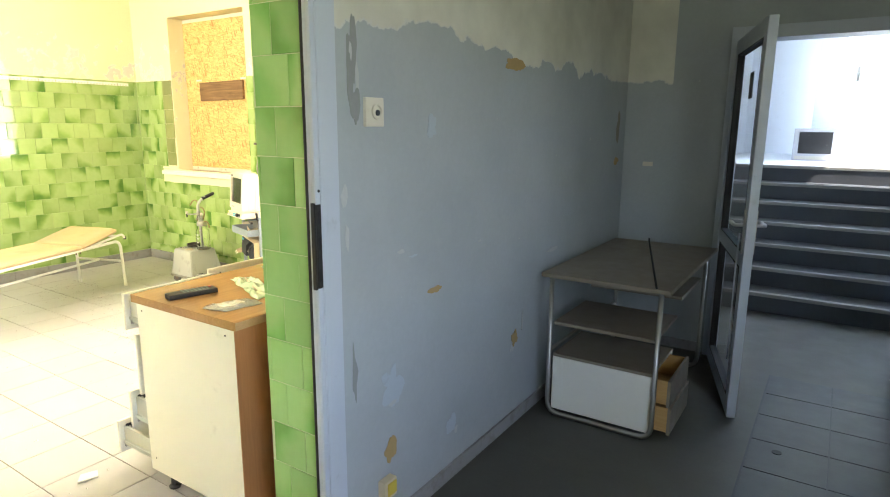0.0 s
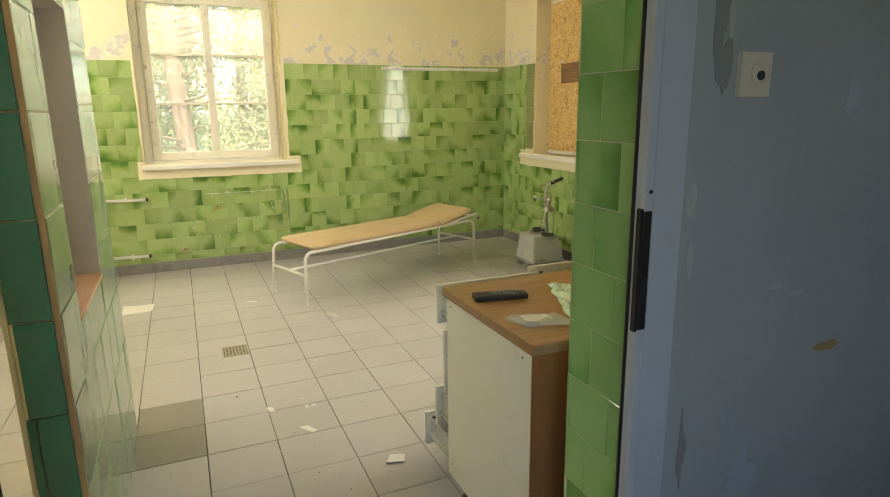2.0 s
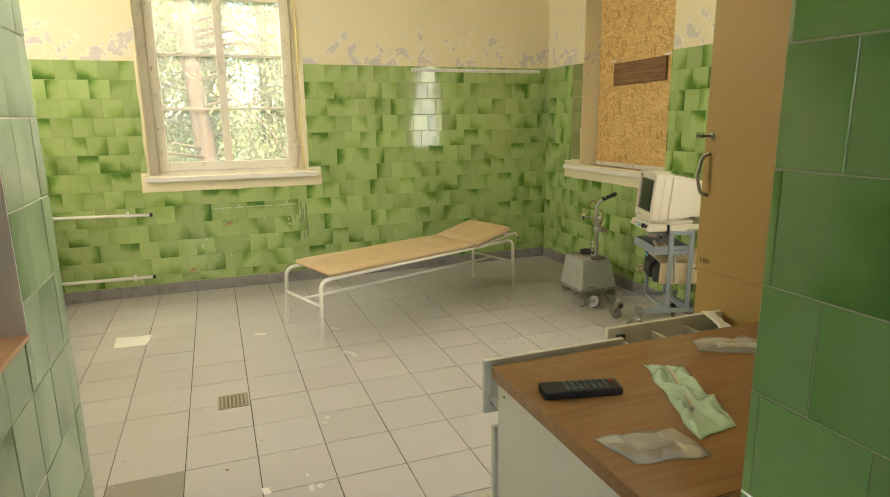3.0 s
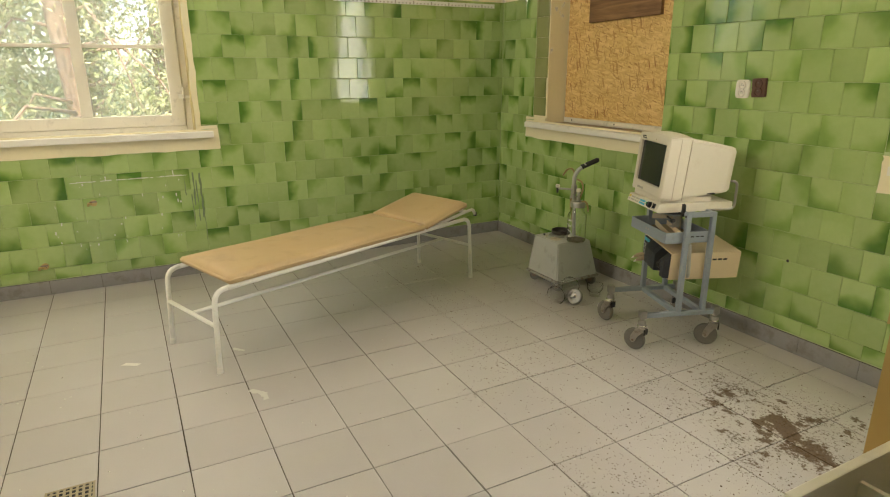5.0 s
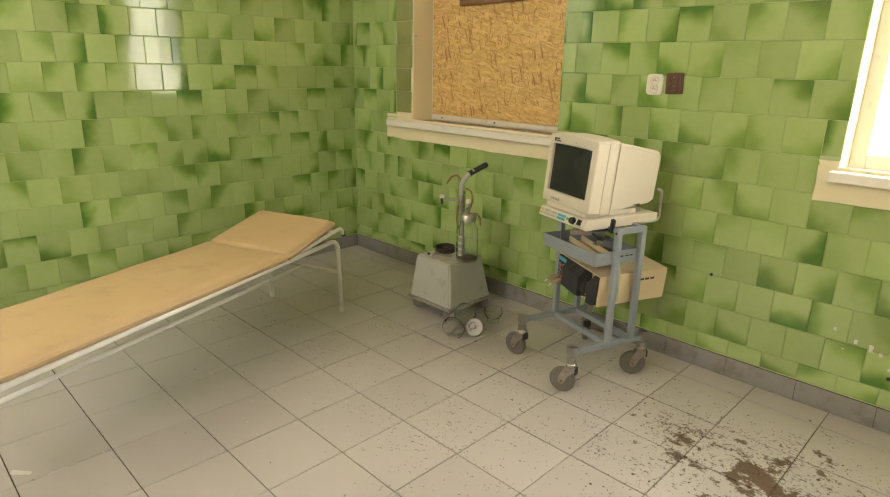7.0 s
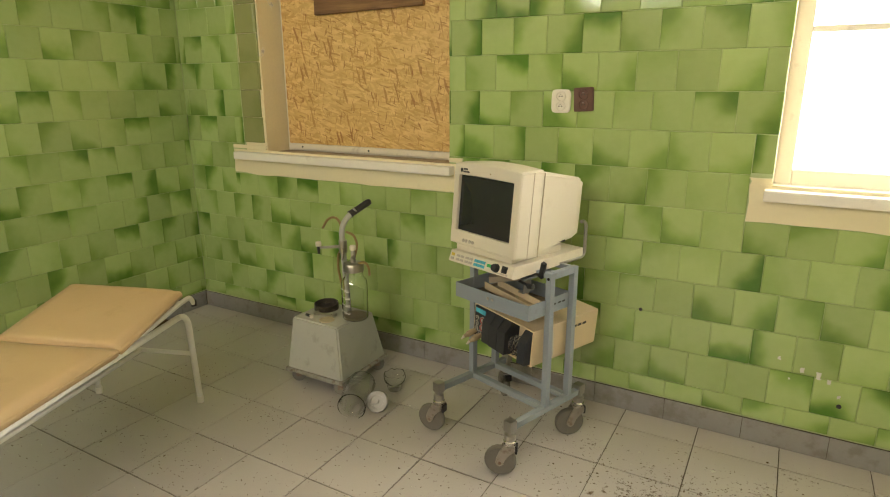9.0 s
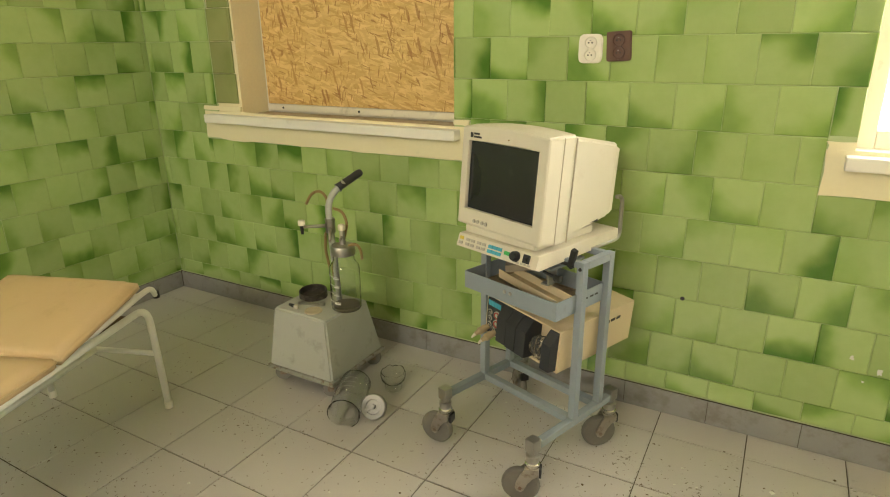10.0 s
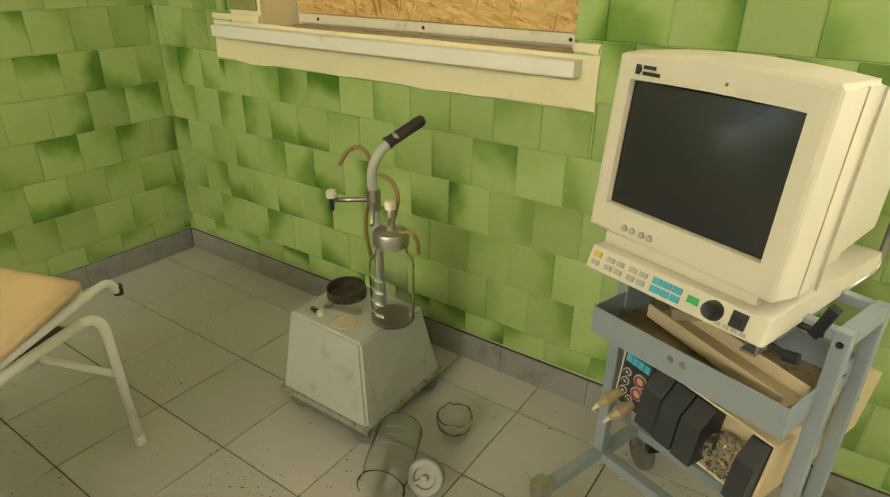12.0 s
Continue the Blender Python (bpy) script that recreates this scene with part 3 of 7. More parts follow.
# corridor
BLUE_END = 5.66
structure("corridor_wall_west", box(DOOR_X0 - 0.012, DOOR_X0, 2.69, BLUE_END, 0, CEIL), "blue_wall", "grey-blue corridor wall with peeled paint and beige plaster above", "wall")
structure("corridor_wall_west", box(DOOR_X0 - 0.012, DOOR_X0, -1.6, 1.31, 0, CEIL), "blue_wall", "grey-blue corridor wall with peeled paint and beige plaster above", "wall")
structure("corridor_wall_west", box(DOOR_X0 - 0.012, DOOR_X0, 1.31, 2.69, DOOR_TOP + 0.09, CEIL), "blue_wall", "grey-blue corridor wall above the doorway", "wall")
structure("corridor_wall_north", wall_boxes("y", BLUE_END, BLUE_END + 0.16, DOOR_X0 - 0.012, 0.72, 0, CEIL, [(-1.52, -0.50, 0, 2.10)]), "blue_wall", "grey-blue end wall with a glazed door and a beige plaster patch", "wall")
# the opening is added, out of view, to let the corridor fill in
structure("corridor_wall_east", wall_boxes("x", 0.60, 0.72, -1.6, BLUE_END, 0, CEIL, [(0.4, 1.9, 1.0, 2.5)]), "blue_wall", "grey-blue painted corridor wall with an unseen opening added for light", "wall")
structure("corridor_wall_south", wall_boxes("y", -1.6, -1.75, DOOR_X0 - 0.2, 0.72, 0, CEIL, []), "blue_wall", "grey-blue painted corridor wall", "wall")
structure("corridor_ceiling", box(DOOR_X1, 0.72, -1.75, BLUE_END + 0.16, CEIL, CEIL + 0.15), "ceiling_paint", "pale corridor ceiling", "ceiling")
structure("corridor_floor", box(DOOR_X0 - 0.02, 0.72, -1.75, 12.2, -0.12, 0.0), "corridor_floor", "dark grey smooth corridor floor", "floor")
structure("corridor_baseboard", box(DOOR_X0, DOOR_X0 + 0.012, 2.69, BLUE_END, 0, 0.07, 0.003), "skirting", "grey skirting along the blue corridor wall", "skirting")
structure("corridor_baseboard", box(DOOR_X0 + 0.012, -1.60, BLUE_END - 0.012, BLUE_END, 0, 0.07, 0.003), "skirting", "grey skirting along the corridor's end wall", "skirting")

# stair hall behind the glazed door
STEP_Y, TREAD, RISE, STEPS = 6.95, 0.285, 0.166, 7
structure("hall_wall_west", box(-2.40, -2.25, BLUE_END + 0.16, 12.2, 0, 4.0), "hall_white", "white wall of the bright stair hall", "wall")
structure("hall_wall_east", wall_boxes("x", 0.72, 0.87, BLUE_END + 0.16, 12.2, 0, 4.0, [(8.3, 11.4, 1.7, 3.7)]), "hall_white", "white wall of the stair hall with a window opening", "wall")
structure("hall_wall_north", box(-2.40, 0.87, 12.05, 12.2, 0, 4.0), "hall_white", "white end wall of the stair hall", "wall")
structure("hall_wall_south", box(-2.40, 0.87, BLUE_END + 0.165, BLUE_END + 0.18, 2.2, 4.0), "hall_white", "white wall above the glazed door", "wall")
structure("hall_ceiling", box(-2.40, 0.87, BLUE_END + 0.16, 12.2, 4.0, 4.12), "hall_white", "white ceiling of the stair hall", "ceiling")
structure("hall_riser", box(-2.25, 0.72, STEP_Y + TREAD * (STEPS - 1) - 0.007, STEP_Y + TREAD * (STEPS - 1) - 0.003, (STEPS - 1) * RISE + 0.001, STEPS * RISE - 0.004), "step_dark", "dark top riser of the stairs", "stair")
structure("hall_landing", box(-2.25, 0.72, STEP_Y + TREAD * (STEPS - 1), 12.05, STEPS * RISE - 0.15, STEPS * RISE), "hall_white", "pale landing at the top of the stairs", "landing")
structure("hall_pillar", box(-1.30, -1.02, 10.42, 11.6, STEPS * RISE, 4.0, 0.01), "hall_white", "white projecting wall corner on the landing", "wall")
stairs = thing("stairs", pose(0, 0, 0), "dark stairs with pale worn nosings", "stairs", kind="structure")
for i in range(STEPS):
    y, z = STEP_Y + TREAD * i, RISE * (i + 1)
    part("step", box(-2.25, 0.72, y, y + TREAD + (0.0 if i == STEPS - 1 else 0.02), z - RISE, z, 0.003), "step_dark", stairs)
    part("nosing", box(-2.25, 0.72, y - 0.012, y + 0.045, z - 0.028, z + 0.003, 0.005), "step_edge", stairs, "pale worn nosing strip")

# ground outside
structure("ground", box(-400, 400, -400, 400, -1.2, -0.9), "grass", "overgrown lawn outside the windows", "ground")


# ---- windows, sills and doors of the tiled room ----
def ragged(a0, a1, z0, z1, depth, seed, step=0.09, amp=0.006):
    """A plaster band with an uneven outline, in local x and z, its face towards -y."""
    r = random.Random(seed)
    pts = []
    n = max(2, int((a1 - a0) / step))
    k = max(2, int((z1 - z0) / step))
    for i in range(n):
        pts.append((a0 + (a1 - a0) * i / n, z0 + r.uniform(-amp, amp)))
    for i in range(k):
        pts.append((a1 + r.uniform(-amp, amp), z0 + (z1 - z0) * i / k))
    for i in range(n):
        pts.append((a1 - (a1 - a0) * i / n, z1 + r.uniform(-amp, amp) * 0.3))
    for i in range(k):
        pts.append((a0 + r.uniform(-amp, amp), z1 - (z1 - z0) * i / k))
    bm = prism(pts, 0.0, depth)
    bm.transform(Matrix(((1, 0, 0, 0), (0, 0, -1, 0), (0, 1, 0, 0), (0, 0, 0, 1))))
    return bm


def add_trim(name, bm, material, frame_of, label):
    bm.transform(frame_of)
    return structure(name, bm, material, label, "window trim")


WEST = Matrix(((0, -1, 0, WALL_X), (1, 0, 0, 0), (0, 0, 1, 0), (0, 0, 0, 1)))
NORTH = pose(0, WALL_Y, 0)
back = pose(0, BACK, 0)
for fr, a, b, lo, hi, top, seed in ((WEST, 1.332, 2.867, 1.385, 2.757, WIN1, 1), (NORTH, -7.30, -5.745, -7.03, -5.82, OSB, 2), (NORTH, -4.515, -3.05, -4.44, -3.12, WIN3, 3)):
    add_trim("trim", ragged(a, b, 0.917, 1.058, 0.012, seed), "plaster_plain", fr @ back, "cream plaster band round the window sill")
    for p, q in ((a + 0.002, top[0]), (top[1], b - 0.002)):
        if q - p > 0.004:
            add_trim("trim", ragged(p, q, 1.0585, 1.084, 0.0118, seed), "plaster_plain", fr @ back, "cream plaster beside the sill")
    for p, q in ((lo, top[0]), (top[1], hi)):
        if q - p > 0.01:
            add_trim("trim", ragged(p, q, 1.0845, 2.0, 0.011, seed + 7), "plaster_plain", fr @ back, "cream plaster strip beside the window")

for name, fr, p, q, deep, mat in (("sill", WEST, 1.372, 2.830, 0.16, "white_paint"), ("sill", NORTH, -7.245, -5.79, 0.24, "white_paint"), ("sill", NORTH, -4.462, -3.08, 0.24, "white_paint")):
    s0, s1 = (WIN1[0], WIN1[1]) if fr is WEST else ((OSB[0], OSB[1]) if p < -6 else (WIN3[0], WIN3[1]))
    bm = box(p, q, -0.055, 0.0, 1.004, 1.0465, 0.006)
    bm_box(bm, s0 + 0.001, s1 - 0.001, -0.01, deep, 1.010, 1.0462)
    add_trim("window_sill", bm, mat, fr, "dusty white painted window sill")
    if mat and p < -6:
        add_trim("sill_dirt", box(s0 + 0.002, s1 - 0.002, 0.0, deep - 0.02, 1.0462, 1.0480), "dusty_sill", fr, "brown dust and crumbs on the sill")

# west window: a wooden frame with two lights of three panes each under a transom
win = thing("window_1", WEST @ pose(0, 0.15, 0), "white wooden window with six panes, yellowed reveal, closed", "window", kind="structure")
y0, y1, z0, z1 = WIN1
part("window_frame", merged(box(y0, y0 + 0.075, 0.0, 0.07, z0, z1, 0.006), box(y1 - 0.045, y1, 0.0, 0.07, z0, z1, 0.006), box(y0 + 0.075, y1 - 0.045, 0.0, 0.07, z0, z0 + 0.035, 0.006), box(y0 + 0.075, y1 - 0.045, -0.004, 0.07, 2.615, 2.685, 0.008), box(y0 + 0.075, y1 - 0.045, 0.0, 0.07, z1 - 0.05, z1, 0.006)), "white_frame", win)
sa, sb, sz0, sz1 = y0 + 0.077, y1 - 0.047, z0 + 0.037, 2.613
part("sash", merged(box(sa, sa + 0.075, -0.012, 0.05, sz0, sz1, 0.006), box(sb - 0.085, sb, -0.012, 0.05, sz0, sz1, 0.006), box(sa + 0.075, sb - 0.085, -0.012, 0.05, sz0, sz0 + 0.075, 0.006), box(sa + 0.075, sb - 0.085, -0.012, 0.05, sz1 - 0.07, sz1, 0.006), box(2.025, 2.095, -0.008, 0.045, sz0 + 0.075, sz1 - 0.07, 0.006)), "white_frame", win)
for a, b in ((sa + 0.075, 2.025), (2.095, sb - 0.085)):
    for z in (1.62, 2.08):
        part("glazing_bar", box(a, b, 0.0, 0.035, z - 0.011, z + 0.011, 0.004), "white_frame", win)
    for u, v in ((sz0 + 0.075, 1.609), (1.631, 2.069), (2.091, sz1 - 0.07)):
        pane = part("pane", box(a, b, 0.018, 0.022, u, v), "dusty_haze_glass", win)
        pane.visible_shadow = False
pane = part("pane", box(y0 + 0.075, y1 - 0.045, 0.03, 0.034, 2.685, z1 - 0.05), "dusty_haze_glass", win)
pane.visible_shadow = False
for z in (1.30, 2.35):
    part("hinge", tube([(sb + 0.006, -0.016, z - 0.05), (sb + 0.006, -0.016, z + 0.05)], 0.008, 8), "white_frame", win)
part("latch", merged(box(sb - 0.03, sb + 0.005, -0.03, -0.012, 1.27, 1.30, 0.004), box(sb + 0.012, sb + 0.05, -0.035, -0.02, 1.275, 1.292, 0.004)), "white_paint", win, "small white window latch")
for z in (1.45, 1.95, 1.97):
    part("screw", lathe([(0.007, 0), (0.006, 0.003), (0, 0.003)], 10, pose(sa + 0.02, -0.012, z, 90)), "black", win)
for y in (1.75, 2.30):
    part("transom_hinge", box(y - 0.03, y + 0.03, -0.014, -0.003, 2.606, 2.622, 0.002), "dark_wood", win)
for a, b in ((y0 - 0.0, y0 + 0.003), (y1 - 0.003, y1 - 0.0)):
    add_trim("window_reveal", box(a, b, 0.0, 0.148, z0, z1), "yellow_frame" if a > 2 else "plaster_plain", WEST, "yellowed painted window reveal")

# boarded window
win = thing("window_2", NORTH @ pose(0, 0.15, 0), "window boarded up with an orange chipboard sheet", "window", kind="structure")
x0, x1, z0, z1 = OSB
part("window_frame", merged(box(x0, x0 + 0.04, 0.035, 0.09, z0, z1, 0.005), box(x1 - 0.04, x1, 0.035, 0.09, z0, z1, 0.005), box(x0 + 0.04, x1 - 0.04, 0.035, 0.09, z0, z0 + 0.05, 0.005), box(x0 + 0.04, x1 - 0.04, 0.035, 0.09, z1 - 0.05, z1, 0.005), box(x0 + 0.03, x1 - 0.002, 0.012, 0.034, z0 + 0.012, z0 + 0.045, 0.004)), "white_frame", win)
part("board", box(x0 + 0.028, x1 - 0.004, 0.016, 0.030, z0 + 0.047, 2.60, 0.002), "osb", win, "orange oriented strand board")
part("plank", box(-6.735, -6.045, -0.012, 0.014, 1.795, 1.985, 0.004, pose(0, 0, 0, 0, -1.0, 0)), "plank_wood", win, "short brown plank screwed across the board", pose(0.03, 0, 0.112))
for x in (-6.735, -6.02):
    part("strap", box(x - 0.045, x + 0.045, -0.016, -0.0125, 1.995, 2.012, 0.001), "socket_white", win, "short pale strip at the end of the plank")
part("blocking", box(x0 + 0.04, x1 - 0.04, 0.092, 0.11, z0, z1), "dark_wood", win)
for x in (-6.9, -6.42, -5.9):
    part("screw", lathe([(0.006, 0), (0.005, 0.003), (0, 0.003)], 10, pose(x, 0.012, z0 + 0.028, 90)), "black", win)

# bright window
win = thing("window_3", NORTH @ pose(0, 0.15, 0), "white wooden window with bright daylight", "window", kind="structure")
x0, x1, z0, z1 = WIN3
part("window_frame", merged(box(x0, x0 + 0.06, 0.0, 0.07, z0, z1, 0.006), box(x1 - 0.06, x1, 0.0, 0.07, z0, z1, 0.006), box(x0 + 0.06, x1 - 0.06, 0.0, 0.07, z0, z0 + 0.06, 0.006), box(x0 + 0.06, x1 - 0.06, 0.0, 0.07, z1 - 0.05, z1, 0.006), box(-3.82, -3.74, 0.0, 0.06, z0 + 0.06, z1 - 0.05, 0.006)), "white_frame", win)
for a, b in ((x0 + 0.06, -3.82), (-3.74, x1 - 0.06)):
    for z in (1.62, 2.15):
        part("glazing_bar", box(a, b, 0.01, 0.045, z - 0.011, z + 0.011, 0.004), "white_frame", win)
    for u, v in ((z0 + 0.06, 1.609), (1.631, 2.139), (2.161, z1 - 0.05)):
        part("pane", box(a, b, 0.028, 0.032, u, v), "glass", win).visible_shadow = False

# doorway to the corridor: steel frame with a black seal, tiled reveal
frame_ob = thing("door_frame", pose(0, 0, 0), "blue-grey painted steel door frame with black rubber seal", "door frame", kind="structure")
for side, (a, b) in (("near", (2.585, 2.69)), ("far", (1.31, 1.415))):
    s = 1 if side == "near" else -1
    e = a if side == "near" else b
    part("jamb", merged(box(-2.222, -2.236, a, b, 0, DOOR_TOP + 0.09, 0.003), box(-2.236, -2.250, min(e, e + s * 0.035), max(e, e + s * 0.035), 0, DOOR_TOP, 0.002), box(-2.218, -2.222, min(e + s * 0.02, e + s * 0.045), max(e + s * 0.02, e + s * 0.045), 0, DOOR_TOP, 0.001)), "metal_frame", frame_ob)
    part("seal", tube([(-2.256, e + s * 0.004, 0), (-2.256, e + s * 0.004, DOOR_TOP)], 0.007, 8), "gasket", frame_ob, "black rubber seal")
part("head", box(-2.222, -2.250, 1.415, 2.585, DOOR_TOP, DOOR_TOP + 0.09, 0.003), "metal_frame", frame_ob)
strike = part("strike_plate", box(-2.2225, -2.2365, 2.578, 2.5855, 1.055, 1.325, 0.002), "black", frame_ob, "black steel strike plate with bolt holes")
part("strike_lip", box(-2.2175, -2.2225, 2.584, 2.603, 1.06, 1.32, 0.002), "black", strike)
for z in (1.10, 1.20, 1.28):
    part("bolt_hole", box(-2.2165, -2.2180, 2.588, 2.598, z - 0.02, z + 0.02, 0.001), "gasket", strike)
part("screw", lathe([(0.005, 0), (0.004, 0.002), (0, 0.002)], 10, pose(-2.222, 2.60, 1.36, 0, 90)), "black", frame_ob)

# thin partition with a hatch, left of the doorway
stub = structure("partition", wall_boxes("y", 1.385 - BACK, 1.272, -4.36, -3.008, 0, CEIL, [(-3.90, -3.31, 0.91, 1.905)]), "plaster_plain", "thin partition with marbled green tiles and a hatch", "partition")
for a, b, c in ((-3.90, -3.893, 0.925), (-3.317, -3.31, 0.925), (-3.893, -3.317, 1.898)):
    structure("hatch_reveal", box(a, b, 1.272, 1.384, c, 1.905), "reveal_grey", "grey-beige lining of the hatch", "hatch trim")
structure("hatch_sill", box(-3.90, -3.31, 1.272, 1.388, 0.91, 0.925, 0.003), "sill_wood", "worn brown hatch sill", "hatch trim")
hatch = thing("hatch_window", pose(0, 0, 0), "dark brown wooden hatch frame with a glass pane", "hatch", kind="structure")
part("hatch_frame", merged(box(-3.90, -3.86, 1.24, 1.272, 0.90, 1.91, 0.004), box(-3.35, -3.31, 1.24, 1.272, 0.90, 1.91, 0.004), box(-3.86, -3.35, 1.24, 1.272, 1.87, 1.91, 0.004), box(-3.86, -3.35, 1.24, 1.272, 0.90, 0.94, 0.004)), "dark_wood", hatch)
part("pane", box(-3.86, -3.35, 1.254, 1.258, 0.94, 1.87), "glass", hatch)
structure("corner_trim", box(-3.011, -3.004, 1.374, 1.389, 0, CEIL, 0.002), "corner_tan", "tan plastic corner strip on the partition", "trim")
structure("corner_trim", box(-3.011, -3.004, 1.262, 1.275, 0, CEIL, 0.002), "grout_pale", "pale corner strip on the partition", "trim")


# ---- examination couch ----
def couch():
    ob = thing("examination_couch", pose(-5.973, 2.534, 0, 0, 0, 110.04), "tan vinyl examination couch on chipped cream steel tube frame", "examination couch")
    n = 1.95
    for w in (0.0, 0.515):
        lean = -0.006 if w == 0 else 0.006
        part("side_rail", tube(arc([(0.075, w, 0.432), (n - 0.075, w, 0.45)], 0.01), 0.0135), "cream_enamel", ob)
        for s, z, e in ((0.0, 0.432, 1), (n, 0.45, -1)):
            leg = part("leg", tube(arc([(s - 0.004 * e, w + lean, 0.012), (s + 0.012 * e, w, z), (s + 0.08 * e, w, z)], 0.07, 6), 0.0135), "cream_enamel", ob, "chipped cream enamelled tube leg")
            part("foot_cap", lathe([(0.012, 0), (0.0155, 0.002), (0.0155, 0.03), (0.0136, 0.032)], 12, pose(s - 0.004 * e, w + lean, 0)), "white_paint", leg)
    for s in (0.004, n - 0.006):
        part("crossbar", tube([(s, 0.0, 0.25), (s, 0.515, 0.25)], 0.0105), "cream_enamel", ob)
    part("stretcher", tube([(0.004, 0.2575, 0.25), (n - 0.006, 0.2575, 0.25)], 0.0105), "cream_enamel", ob)
    part("side_strip", box(0.12, 1.86, 0.012, 0.503, 0.432, 0.446, 0.003), "dark_wood", ob, "dark board under the mattress")
    for s in (0.3, 1.1):
        part("crossbar", tube([(s, 0.0, 0.44), (s, 0.515, 0.44)], 0.009), "cream_enamel", ob)
    mat = part("mattress", soft_pad(1.385, 0.545, 0.046, 0.012), "couch_vinyl", ob, "tan vinyl padded lying surface", pose(0.09, -0.014, 0.446, 0, -0.35, -0.4))
    part("seam", tube([(0.0, 0.0, 0.022), (1.385, 0.0, 0.022)], 0.003, 6), "couch_vinyl", mat)
    head = part("headrest", soft_pad(0.42, 0.545, 0.046, 0.012), "couch_vinyl", ob, "raised tan vinyl head section", pose(1.482, -0.026, 0.455, 0, -12.0, -0.4))
    part("head_bracket", merged(tube(arc([(1.60, 0.02, 0.452), (1.93, 0.02, 0.495), (2.005, 0.02, 0.50), (2.03, 0.02, 0.455)], 0.025), 0.011), tube([(1.93, 0.02, 0.495), (1.93, 0.50, 0.495)], 0.011)), "cream_enamel", ob, "white tube bracket that props the headrest")
    part("bracket_cap", lathe([(0.0, -0.004), (0.0125, -0.004), (0.0125, 0.022), (0.0, 0.022)], 12, pose(2.03, 0.02, 0.452)), "black", ob, "black plastic tube cap")
    for s in (1.86, 1.91):
        part("spring_link", tube([(s, 0.44, 0.30), (s, 0.44, 0.44)], 0.006, 8), "dark_wood", ob)
    return ob


def soft_pad(length, width, thick, r, sag=0.004):
    """A padded slab with rounded edges, and a face that is a little uneven."""
    bm = bmesh.new()
    bmesh.ops.create_grid(bm, x_segments=28, y_segments=12, size=0.5)
    top = bm.faces[:]
    ret = bmesh.ops.extrude_face_region(bm, geom=top)
    for v in [e for e in ret["geom"] if isinstance(e, bmesh.types.BMVert)]:
        v.co.z = 1.0
    bmesh.ops.recalc_face_normals(bm, faces=bm.faces[:])
    for v in bm.verts:
        x, y, z = (v.co.x + 0.5) * length, (v.co.y + 0.5) * width, v.co.z * thick
        if z > 0:
            d = min(x, length - x, y, width - y)
            z -= 0.012 * math.exp(-d / 0.012)
            z += sag * noise.noise(Vector((x * 4, y * 5, length)))
        v.co = (x, y, z)
    bmesh.ops.bevel(bm, geom=[e for e in bm.edges if e.is_boundary or e.calc_face_angle(0) > 1.0], offset=r * 0.7, segments=3, affect="EDGES")
    for f in bm.faces:
        f.smooth = True
    return bm


couch()


# ---- suction pump and its glass ----
def jar_profile(r, h, neck=0.7, wall=0.003):
    outer = [(0.0, 0.0), (r * 0.93, 0.0), (r, 0.008), (r, h * 0.70), (r * 0.96, h * 0.77), (r * neck, h * 0.86), (r * neck, h * 0.97), (r * neck + 0.004, h)]
    inner = [(max(q - wall, 0.0), z + (wall if z < 0.01 else 0.0)) for q, z in outer[::-1]]
    return outer + inner


